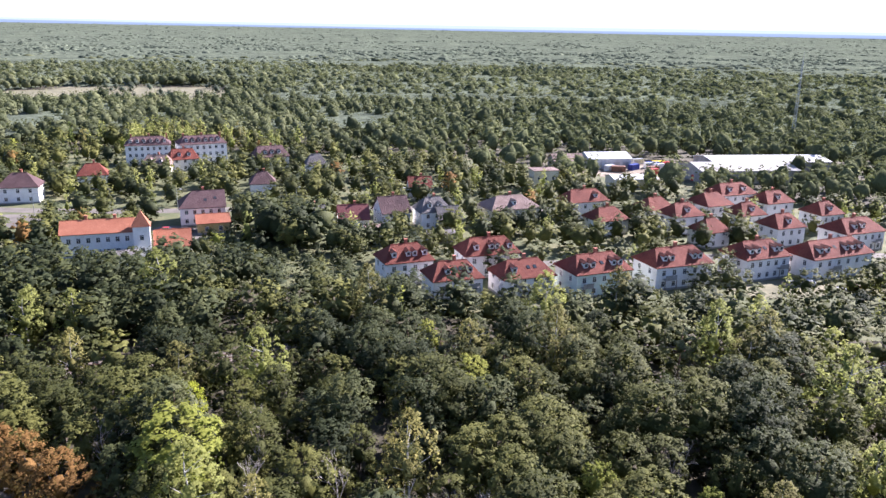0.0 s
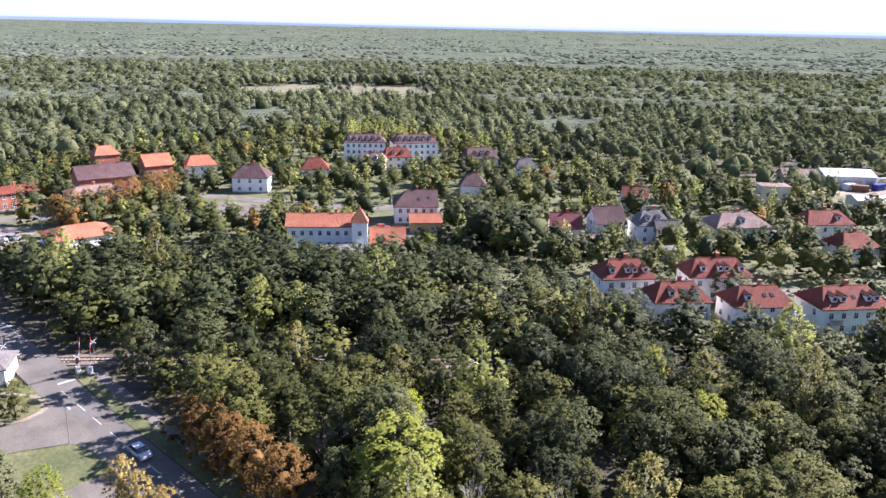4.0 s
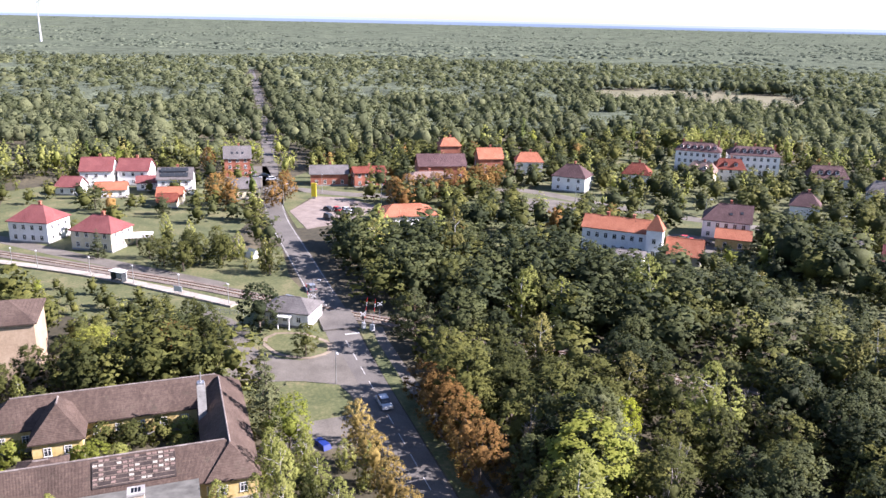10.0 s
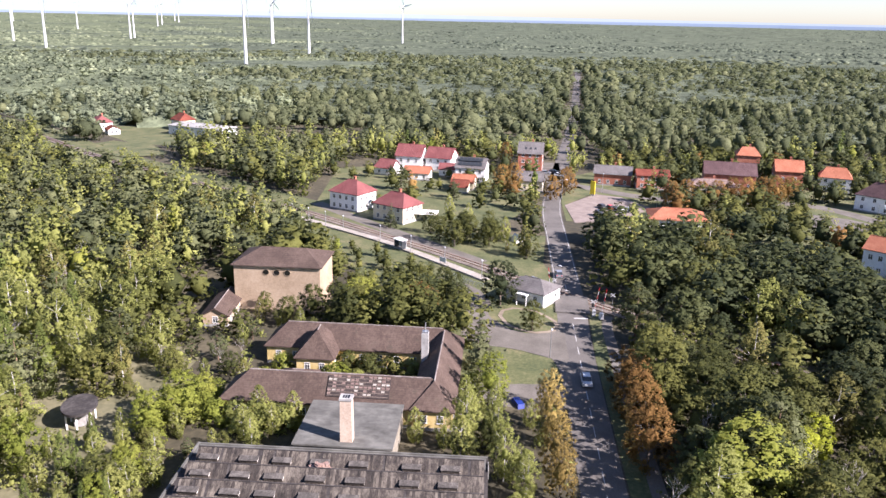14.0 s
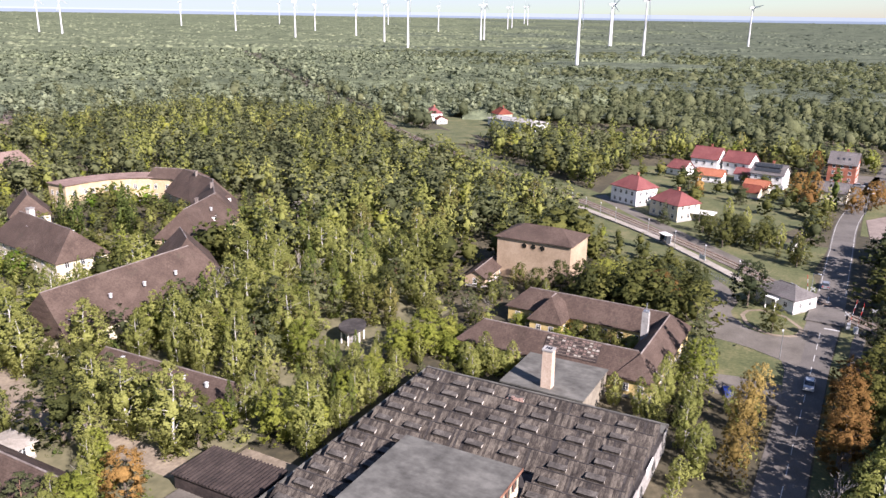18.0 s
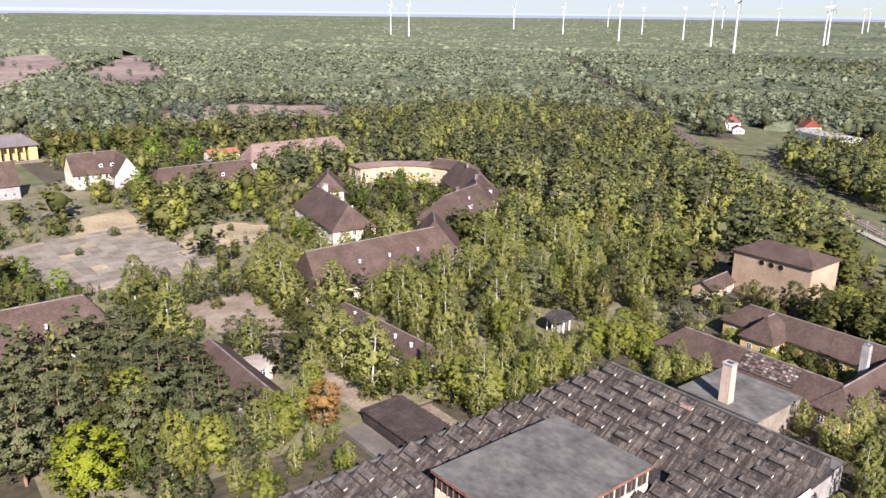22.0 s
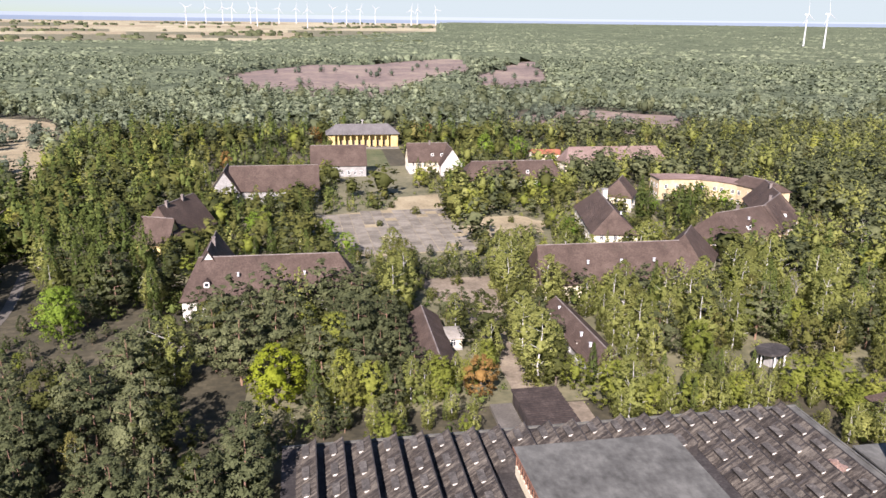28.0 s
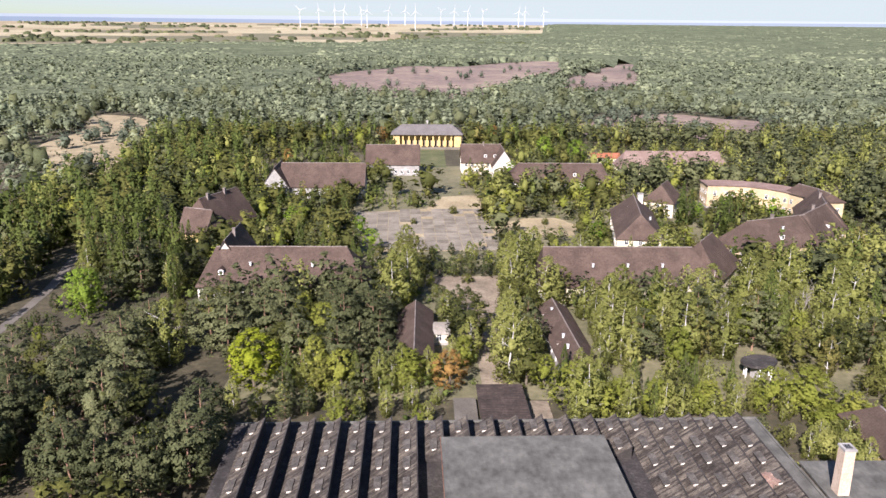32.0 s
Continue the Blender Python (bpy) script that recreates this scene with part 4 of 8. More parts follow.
front(-256.0, 226.0, -250.0, 236.0, 9, e=5.5, r=10.0, i1=1.5, i2=1.5, roof=ROOF_RED, label="white house with red-brown mansard roof", n=3, dorm=((-2, -1), (2, -1)))
front(-229.0, 248.8, -222.0, 261.0, 9, e=6.0, r=11.0, i1=1.5, i2=1.5, roof=ROOF_PURPLE, label="white house with dark mansard roof and dormers", n=3, dorm=((-3, -1), (0, -1), (3, -1)))
front(-256.0, 151.0, -247.0, 160.0, 10, e=6.0, r=11.0, i1=4, i2=4, roof=ROOF_PURPLE, label="white house with purple-brown hip roof", n=3)
front(-253.5, 180.0, -247.0, 188.0, 9, e=6.0, r=10.5, i1=3, i2=3, roof=ROOF_RED, label="white house with red hip roof among trees", n=2)
house(-195.0, 214.0, 45, 9, 9, 5, 9.5, 3, 3, WHITE, ROOF_PURPLE, "white house with dark roof among trees", n=2)
house(-205.0, 258.0, 45, 8, 8, 5, 9.5, 2, 2, WHITE, ROOF_GREY, "white house with slate roof among trees", n=2)

# depot
for x, y, yaw, L, W, e, r, mt, lb in ((-50, 352, 38, 44, 22, 5.5, 7.5, GREYWALL, "large grey warehouse with shallow roof"), (-44, 378, 38, 56, 20, 6.0, 7.5, GREYWALL, "long white warehouse with shallow metal roof"), (-84, 308, 40, 18, 10, 4.0, 5.0, WHITE_METAL, "white metal hall with shallow roof"), (-108, 348, 40, 20, 14, 5.0, 7.0, WHITE_METAL, "pale metal hall with rounded roof"), (-122, 335, 40, 14, 10, 4.0, 6.5, GREYWALL, "low hall with reddish roof")):
    w = thing("warehouse", x, y, 0, yaw, lb, "warehouse")
    part("wall", body_geo(L, W, e, r, 0, 0), mt, w)
    part("roof", roof_geo(L, W, e, r, 0, 0), ROOF_PINK if "reddish" in lb else GREYWALL if L == 44 else SHEET_METAL if L == 56 else WHITE_METAL, w)
    for k in range(4):
        part("gate", Geo().box(-L / 2 + 3 + k * L / 4.6, -W / 2 - 0.05, 0, -L / 2 + 6 + k * L / 4.6, -W / 2 + 0.05, 3.2), STEEL, w)
    CLEAR.append(("b", x, y, yaw, L / 2 + 3, W / 2 + 3))

# village at the crossing
house(-231.0, -20.5, 62, 11.5, 10, 6.2, 10.5, 4, 4, WHITE, ROOF_BRIGHT, "white two-storey house with bright red hip roof", n=4, m=3)
house(-218.0, -3.8, 58, 12.0, 9.5, 5.6, 9.6, 3.5, 3.5, CREAM, ROOF_BRIGHT, "cream two-storey house with red hip roof", n=4, m=3)
house(-304.5, -9.5, 80, 11, 10, 6.4, 11.5, 0, 0, WHITE, ROOF_BRIGHT, "white gabled house with dark red roof", n=3, m=3)
house(-291.0, -18.0, 70, 8, 7, 3.4, 7.0, 1, 0, WHITE, ROOF_BRIGHT, "low white annex with dark red roof", n=2, m=2, rows=(1.6,), chim=0)
house(-304.0, 3.2, 75, 11, 9.5, 6.0, 10.6, 0, 0, WHITE, ROOF_BRIGHT, "white gabled house with crimson roof", n=3, m=2)
house(-283.0, -4.5, 85, 10, 6, 3.2, 5.2, 0, 0, WHITE, ROOF_ORANGE, "long low white shed with orange roof", n=3, m=1, rows=(1.6,), chim=0, name="outbuilding", category="outbuilding")
house(-292.5, 7.0, 85, 7, 6, 3.2, 5.6, 0, 0, WHITE, ROOF_BRIGHT, "small white annex with crimson roof", n=2, m=1, rows=(1.6,), chim=0)
house(-284.0, 16.8, 82, 11.5, 10, 6.0, 10.0, 0, 0, WHITE, ROOF_GREY, "white house with grey roof and solar panels", n=4, m=3)
house(-268.5, 14.5, 80, 8, 6.5, 3.2, 6.0, 0, 0, CREAM, ROOF_ORANGE, "small cream house with orange roof", n=2, m=1, rows=(1.6,), chim=0)
house(-262.0, 13.5, 80, 6, 5, 2.6, 4.6, 0, 0, CREAM, ROOF_RED, "small shed with dark red roof", n=1, m=1, rows=(), chim=0, name="shed", category="shed")
house(-271.0, 39.5, 84, 9, 8, 4.2, 7.6, 0, 0, CREAM, ROOF_GREY, "cream gabled house at the street corner", n=2, m=2, rows=(1.6,))
house(-311.0, 40.5, 84, 10, 9, 8.0, 13.0, 0, 0, BRICK, ROOF_GREY, "tall red brick house with grey slate roof", n=3, m=3, rows=(1.7, 4.4, 6.9), skylights=((-2, -1, 0.4), (0, -1, 0.4), (2, -1, 0.4)))
house(-282.0, 86.0, 88, 12, 8, 5.6, 7.6, 0, 0, BRICK, ROOF_RED, "red brick house with low roof", n=4, m=2)
house(-287.0, 72.0, 80, 14, 8, 4.8, 8.0, 0, 0, BRICK, ROOF_GREY, "dark brick house with grey roof", n=4, m=2)
house(-224.0, 83.5, 85, 17, 13, 3.4, 5.6, 4, 4, WHITE, ROOF_ORANGE, "broad low shop with orange hip roof", n=3, m=2, rows=(1.6,), chim=0, name="shop", category="shop")
house(-262.0, 103.5, 85, 16, 9, 6.4, 8.5, 3, 3, CREAM, ROOF_PINK, "cream two-storey house behind orange trees", n=5, m=2)
house(-276.0, 113.0, 80, 18, 12, 8.5, 13.0, 0, 0, BRICK, ROOF_PURPLE, "dark red brick manor with steep roofs", n=5, m=3)
house(-292.0, 140.0, 80, 10, 10, 7.5, 12.0, 0, 0, BRICK, ROOF_ORANGE, "red brick wing with orange roof", n=2, m=2)
house(-289.0, 157.0, 70, 11, 9, 6.0, 10.0, 2, 2, WHITE, ROOF_ORANGE, "white house with orange hip roof", n=3, m=2)
house(-318.0, 132.0, 80, 9, 9, 9.0, 12.5, 2, 2, BRICK, ROOF_ORANGE, "tall brick house with orange roof among trees", n=2, m=2)
house(-384.0, -186.0, 40, 10, 9, 5, 9, 2, 2, WHITE, ROOF_BRIGHT, "white house with red roof at the woods' edge", n=3)
house(-372.0, -174.0, 40, 7, 6, 3, 5, 0, 0, WHITE, ROOF_RED, "small white outbuilding with red roof", n=2, rows=(1.6,), chim=0)
house(-378.0, -128.0, 68, 34, 14, 5.0, 6.2, 2, 2, WHITE_METAL, GREYWALL, "long white flat-roofed hall", n=6, rows=(2.5,), chim=0, name="hall", category="hall")
house(-396.0, -146.0, 50, 10, 9, 6, 10, 2, 2, CREAM, ROOF_RED, "cream house with red roof", n=3)
# carport
cp = thing("carport", -217.7, 5.0, 0, 85, "open carport with a white flat roof", "carport")
part("roof", Geo().box(-3.8, -2.8, 2.5, 3.8, 2.8, 2.75), WHITE, cp)
for a in (-3.5, 0, 3.5):
    for b in (-2.5, 2.5):
        part("post", Geo().box(a - 0.07, b - 0.07, 0, a + 0.07, b + 0.07, 2.5), WOOD, cp)
# solar panels on the grey roof
sp = thing("solar_panels", -284.0, 16.8, 0, 82, "dark blue solar panels on a grey roof", "solar panel")
ang = math.degrees(math.atan(4.0 / 5.0))
for i in range(6):
    for j in range(2):
        up = 0.28 + 0.36 * j
        part("panel", Geo().box(-0.72, -0.85, 0.06, 0.72, 0.85, 0.13), GLASS, sp, at=pose(-4.0 + i * 1.55, -5.0 * (1 - up), 6.0 + 4.0 * up, ang, 0, 0))
# gatehouse at the crossing
gh = house(-149.6, 36.2, 58, 10.0, 7.6, 3.5, 5.3, 3.0, 3.0, WHITE, ROOF_GREY, "white crossing keeper's house with flat grey hip roof", n=3, m=2, rows=(1.8,), chim=0, name="gatehouse", category="gatehouse", win=(1.0, 1.2))
part("porch", Geo().box(-1.2, -5.4, 2.5, 1.6, -3.7, 2.75).box(-1.1, -5.3, -0.1, -0.9, -5.1, 2.5).box(1.3, -5.3, -0.1, 1.5, -5.1, 2.5), WHITE, gh)
bx = thing("signal_box", -157.5, 36.6, 0, 40, "white relay cabinet beside the track", "cabinet")
part("cabinet_body", Geo().box(-1.2, -1.0, 0, 1.2, 1.0, 2.3), WHITE_METAL, bx)
part("cabinet_roof", Geo().box(-1.3, -1.1, 2.3, 1.3, 1.1, 2.45), STEEL, bx)

# ---- barracks ----
BAR = dict(roof=ROOF_BROWN, name="barrack", category="barrack building", group="abandoned barracks", n=8, m=3, win=(1.1, 1.5))
house(8.5, -78.5, 0, 38, 14, 5.0, 12.0, 5.0, 3.0, OLD_WHITE, label="long white barrack with weathered brown hip roof", rows=(1.7,), dorm=((14.0, 1),), chim=0, **BAR)
house(22.5, -86.0, 90, 16, 11, 5.0, 13.6, 0, 0, OLD_WHITE, label="gabled cross wing with brown roof", rows=(1.7,), chim=1, **{**BAR, "n": 2})
house(38.0, -131.0, 68, 20, 13, 5.0, 13.0, 0, 2, YELLOW, label="gabled barrack with brown roof and chimneys", rows=(1.7,), chim=2, **{**BAR, "n": 4})
house(41.0, -122.5, 158, 9, 7, 4.6, 10.4, 0, 0, YELLOW, label="small gabled front of brown tiles", rows=(1.7,), chim=0, **{**BAR, "n": 1})
house(13.5, -187.5, 0, 30, 14, 5.0, 12.2, 0, 0, GREYWALL, label="long grey barrack with brown roof", rows=(1.7,), chim=0, **BAR)
house(30.0, -186.0, 90, 15, 10, 5.0, 12.0, 0, 0, GREYWALL, label="gabled cross wing with a tall bay window", rows=(1.7,), chim=0, **{**BAR, "n": 2})
house(-10.0, -233.0, 0, 22, 13, 5.0, 12.0, 0, 0, GREYWALL, label="gabled barrack with brown roof", rows=(1.7,), chim=0, **BAR)
house(-49.0, -236.0, 0, 20, 14, 5.5, 12.0, 3, 0, CREAM, label="cream barrack with brown roof and gables", rows=(1.7, 4.2), chim=1, dorm=((-4, 1), (0, 1)), **BAR)
house(-56.0, -231.0, 90, 16, 9, 5.0, 11.5, 0, 0, OLD_WHITE, label="white gabled wing with bay window", rows=(1.7,), chim=0, **{**BAR, "n": 2})
house(-74.0, -198.0, 0, 38, 12, 5.0, 10.6, 2, 4, OLD_WHITE, label="long barrack with grey-brown roof", rows=(1.7,), chim=0, dorm=((-6, 1),), **BAR)
house(-86.0, -127.5, 80, 34, 12.5, 5.2, 11.0, 3.5, 4, CREAM, label="cream barrack with brown hip roof", rows=(1.7, 3.9), chim=0, **BAR)
house(-70.5, -78.8, 0, 40, 14, 5.0, 12.0, 4.5, 0.5, CREAM, label="long cream barrack with weathered brown hip roof", rows=(1.7,), chim=0, dorm=(), **BAR)
house(-92.0, -86.5, 55, 18, 13, 5.0, 12.4, 4, 4, CREAM, label="corner pavilion with brown pyramid roof", rows=(1.7,), chim=0, **{**BAR, "n": 3})
house(-128.5, -232.0, 0, 46, 12, 4.2, 10.0, 3, 3, CREAM, label="very long hall with faded pinkish roof", rows=(1.7,), chim=0, **{**BAR, "roof": ROOF_PINK})
house(-106.0, -258.0, 0, 13, 8, 3.4, 5.2, 0, 0, CREAM, label="low house with orange roof behind trees", rows=(1.7,), chim=0, n=3, m=2, roof=ROOF_ORANGE)
# horseshoe
HS = [((-107.5, -104.5), (-128.0, -112.5)), ((-128.0, -112.5), (-142.0, -127.0)), ((-142.0, -127.0), (-149.0, -146.0))]
for k, ((x1, y1), (x2, y2)) in enumerate(HS):
    yaw = math.degrees(math.atan2(y2 - y1, x2 - x1))
    house((x1 + x2) / 2, (y1 + y2) / 2, yaw, math.hypot(x2 - x1, y2 - y1) + 3.5, 12.5, 5.2, 11.6, 4.0 if k == 0 else 0.6, 0.6, PEACH, label="wing of a horseshoe barrack with brown roof", rows=(1.7, 3.9), chim=1, dorm=((0, -1),) if k < 2 else (), **{**BAR, "n": 4})
HC = (-126.0, -148.0)
for k in range(6):
    a = radians(182 + 17 * k)
    r0 = 26.5
    x, y = HC[0] + r0 * math.cos(a), HC[1] + r0 * math.sin(a)
    house(x, y, math.degrees(a) + 90, 9.4, 9.0, 8.2, 10.6 if k in (0, 1) else 8.9, 0.4, 0.4, PEACH, label="curved segment of a yellow horseshoe barrack", rows=(2.0, 5.2), chim=0, **{**BAR, "n": 2, "roof": ROOF_BROWN if k in (0, 1) else ROOF_PINK})
house(-104.0, -161.5, 60, 11, 10, 5.4, 10.5, 0, 2, CREAM, label="cream gabled head house of the horseshoe", rows=(1.7, 3.9), chim=0, **{**BAR, "n": 2})
st = thing("metal_chimney", -90.0, -139.0, 0, 0, "tall pale square flue beside a barrack", "chimney")
part("flue", Geo().box(-0.7, -0.7, 0, 0.7, 0.7, 11.5), OLD_WHITE, st)
part("flue_cap", Geo().box(-0.85, -0.85, 11.5, 0.85, 0.85, 11.8), GREYWALL, st)
# low wings along the axis
for x, y, yaw, L, lb in ((-21.6, -47.5, 90, 27, "long low wing with brown roof"), (-51.3, -48.0, 92, 29, "long low wing with brown roof and white vents")):
    low = house(x, y, yaw, L, 6.6, 3.0, 5.4, 0.3, 0.3, GREYWALL, label=lb, rows=(1.5,), chim=0, **{**BAR, "n": 7, "m": 1, "win": (0.9, 1.0)})
    for u in (-9.5, -2.0, 6.0) if x < -40 else ():
        dormer(low, u, -1, 6.6, 3.0, 5.4, ROOF_BROWN, OLD_WHITE, 0.15, 0.55, 0.45)
house(-26.4, -52.0, 0, 3.6, 5.4, 2.7, 3.0, 1.7, 1.7, CREAM, PALE, "small white flat-roofed annex", n=1, m=2, rows=(1.6,), chim=0, name="annex", category="annex")
# kiosk
kx, ky = -84.5, -34.6
ki = thing("kiosk", kx, ky, 0, 0, "round kiosk with a flat brown roof on posts", "kiosk")
part("roof", Geo().poly(blob(0, 0, 3.6, 2.6, 20, 0.0, 1, 20), 2.9, 3.3), FELT_DARK, ki)
part("core", Geo().box(-1.0, -0.8, -0.1, 1.0, 0.8, 2.9, 0, 20), GREYWALL, ki)
for k in range(6):
    a = radians(60 * k + 20)
    part("post", Geo().tube((2.6 * math.cos(a), 1.9 * math.sin(a), -0.1), (2.6 * math.cos(a), 1.9 * math.sin(a), 2.9), 0.14, 0.14, 8), WHITE, ki)
CLEAR.append(("b", kx, ky, 0, 5.5, 6))
# pavilion with columns
pv = thing("pavilion", -24.5, -309.0, 0, 0, "yellow pavilion with a row of pillars and grey hip roof", "pavilion")
part("wall", Geo().box(-17.5, -5.5, -0.3, 17.5, 2.0, 6.3).box(-17.5, -5.5, 6.3, 17.5, 5.5, 6.8).box(-17.5, 2.0, -0.3, -14, 5.5, 6.3).box(14, 2.0, -0.3, 17.5, 5.5, 6.3), YELLOW, pv)
part("roof", roof_geo(36, 12, 6.9, 11.0, 5, 5, 0.6), ROOF_GREY, pv)
for k in range(9):
    x = -12.4 + 3.1 * k
    part("pillar", Geo().box(x - 0.35, 4.7, -0.2, x + 0.35, 5.4, 6.3), YELLOW, pv)
for k in range(8):
    part("door", Geo().box(-11.5 + 3.1 * k, 1.95, 0.1, -10.2 + 3.1 * k, 2.06, 3.2), WOOD, pv)
part("finial", Geo().box(-0.25, -0.25, 10.9, 0.25, 0.25, 13.2).box(-0.7, -0.2, 12.4, 0.7, 0.2, 12.8), GREYWALL, pv)
CLEAR.append(("b", -24.5, -309, 0, 20, 8))
# tall cube hall
cu = thing("tall_hall", -141.5, -18.5, 0, 0, "tall tan windowless hall with brown hip roof and round windows", "hall")
part("wall", Geo().box(-6.0, -9.3, -0.3, 6.0, 9.3, 10.0), TAN, cu)
part("cornice", Geo().box(-6.15, -9.45, 9.6, 6.15, 9.45, 10.02), TAN, cu)
part("roof", roof_geo(18.6, 12.0, 10.2, 12.4, 4.5, 4.5, 0.5), ROOF_BROWN, cu, at=pose(0, 0, 0, 0, 0, 90))
for y in (-2.3, 0.0, 2.3):
    w_ = part("round_window", Geo().tube((5.95, y, 8.5), (6.08, y, 8.5), 0.75, 0.75, 20), TAN, cu)
    part("pane", Geo().tube((5.9, y, 8.5), (6.1, y, 8.5), 0.62, 0.62, 20), DARK, w_)
CLEAR.append(("b", -141.5, -18.5, 0, 9, 12))
house(-131.5, -29.0, 5, 13, 5.0, 2.6, 4.0, 0, 0, TAN, ROOF_BROWN, "low lean-to with brown tile roof", n=3, m=1, rows=(1.4,), chim=0, name="annex", category="annex")
# U-shaped building
UL = dict(roof=ROOF_BROWN, wall=YELLOW, name="wing", category="building wing", group="U-shaped building", rows=(1.9,), chim=0, win=(1.0, 1.3))
house(-113.0, 4.5, 90, 35, 7.0, 3.9, 6.9, 3.2, 3.4, label="back wing of a yellow building with brown roof", n=11, m=2, **UL)
house(-102.0, 19.0, 0, 27, 6.2, 3.9, 6.8, 3.2, 3.2, label="side wing of a yellow building with brown roof", n=7, m=2, **UL)
house(-92.5, 4.0, 90, 36, 7.2, 3.8, 6.9, 3.6, 3.6, label="front wing with brown roof and missing tiles", n=10, m=2, **UL)
house(-109.0, -3.2, 0, 8.0, 6.4, 4.0, 7.6, 2.6, 3.0, label="porch block with pyramid roof", n=2, m=2, **UL)
house(-99.2, -4.5, 90, 5.5, 4.5, 3.0, 4.0, 1.8, 1.8, label="small low roof in the courtyard", n=0, m=0, **UL)
uc = thing("steel_flue", -105.2, 16.2, 0, 0, "pale grey square flue with a steel cap above the court", "chimney")
part("flue", Geo().box(-0.6, -0.6, 0, 0.6, 0.6, 9.2), GREYWALL, uc)
part("flue_cap", Geo().box(-0.5, -0.5, 9.2, 0.5, 0.5, 9.5).tube((0, 0, 9.5), (0, 0, 11.0), 0.12, 0.1, 8), STEEL, uc)
CLEAR.append(("b", -101, 5, 0, 9, 13))
# missing tiles on the front wing's roof
rb = thing("bare_battens", -92.5, 4.0, 0, 90, "loose tiles and bare battens on a damaged roof", "roof battens")
sl_ = 3.1 / 3.6
rt2 = random.Random(8)
tile_me = {k: Geo().box(-0.27, -0.15, 0, 0.27, 0.15, 0.04).mesh("loose_tile", k) for k in (PALE, ROOF_PINK)}
tilt = Matrix.Rotation(math.atan(sl_), 4, "X")
# an added plate whose dark colour stands in for the darkness of the holes
part("gap_plate", Geo().box(-1.6, -1.75, 0.0, 8.2, 1.75, 0.05), SHED_FELT, rb, "dark plate behind the gaps where tiles are gone", Matrix.Translation((0, -1.75, 6.9 - 1.75 * sl_ + 0.13)) @ tilt)
for i in range(14):
    for j in range(6):
        if rt2.random() < 0.34 + 0.3 * (j > 3):
            continue
        u, y = -1.25 + 0.70 * i, -0.5 - 0.44 * j
        part("loose_tile", tile_me[rt2.choice((PALE, ROOF_PINK, ROOF_PINK))], (), rb, at=Matrix.Translation((u, y, 6.9 + y * sl_ + 0.20)) @ tilt @ Matrix.Rotation(0.12 * (rt2.random() - 0.5), 4, "Z"))
for k in range(6):
    y = -0.72 - 0.44 * k
    part("batten", Geo().box(-1.5, -0.03, -0.02, 8.0, 0.03, 0.04), WOOD, rb, at=pose(0, y, 6.9 + y * sl_ + 0.20, 0, 0, 0))
# ---- factory with saw-tooth roof ----
FX, FY = -35.0, 9.0
fac = thing("factory", FX, FY, 0, 1.0, "abandoned factory with a black saw-tooth felt roof", "factory")
CLEAR.append(("b", FX, FY, 1.0, 41.5, 21.5))
X0, X1, Y0, Y1 = 39.0, -39.5, -20.0, 19.3
PITCH = 3.72
ZLO, ZHI = 4.0, 5.9
part("wall", Geo().box(X1, Y0, -0.3, X0, Y1, 3.75), GREYWALL, fac)
part("flat_roof", Geo().box(X1 - 0.3, Y0 - 0.3, 3.75, X0 + 0.3, Y1 + 0.2, 3.95), FELT_DARK, fac)
RX0, RX1, RY0, RY1 = -12.9, 8.8, -8.7, 7.0
part("parapet", Geo().box(X1 - 0.35, Y0 - 0.35, 3.95, X0 + 0.35, Y0 - 0.05, 4.25).box(X1 - 0.35, Y0 - 0.05, 3.95, X1 - 0.05, Y1 + 0.2, 4.2), SLAB_ROOF, fac, "pale worn roof edge")
part("edge_walk", Geo().box(X1 + 0.02, Y0 + 0.05, 3.95, X1 + 2.5, Y1 - 0.1, 4.1), SLAB_ROOF, fac, "pale strip of felt along the roof's end")
for k in range(9):
    xa = X1 + 1.0 + k * 8.6
    part("fascia", Geo().box(xa, Y1 + 0.21, 3.0 + 0.3 * (k % 3), min(X0, xa + 2.2 + 1.4 * (k % 4)), Y1 + 0.3, 4.2), WHITE if k % 2 else GREYWALL, fac, "broken white fascia board")
rnd = random.Random(5)
strip_mesh = []
for k in range(6):
    w = 0.30 + 0.03 * rnd.random()
    g = Geo()
    l0 = math.hypot(PITCH - 0.95, ZHI - ZLO) * (1 - 0.04 * rnd.random())
    h = 0.03 + 0.05 * rnd.random()
    g.box(0, -w / 2, 0, l0, w / 2, h)
    g.v = [(x, y, z + 0.05 * (rnd.random() - 0.3) * (z > 0.01)) for x, y, z in g.v]
    strip_mesh.append(g.mesh("roof_strip", FELT))
slope = math.degrees(math.atan((ZHI - ZLO) / (PITCH - 0.95)))
rest = Geo()
n_strips = 0
hatch = Geo().box(-0.42, -1.15, -0.3, 0.42, 1.15, 0.34)
hatch_me = hatch.mesh("hatch", FELT)
LID = surface("grey weathered hatch lid", (0.035, 0.031, 0.027), (0.07, 0.062, 0.054), (0.14, 0.126, 0.11), 0.8, 4.0, 0.9, 0.3, 0.02)
top_me = Geo().box(-0.5, -1.26, 0.345, 0.5, 1.26, 0.42).mesh("hatch_lid", LID)
lid_me = Geo().box(-0.3, 1.16, 0.0, 0.3, 1.2, 0.22).mesh("hatch_pane", OLD_WHITE)
teeth = int((X0 - X1 - 4.0) / PITCH)
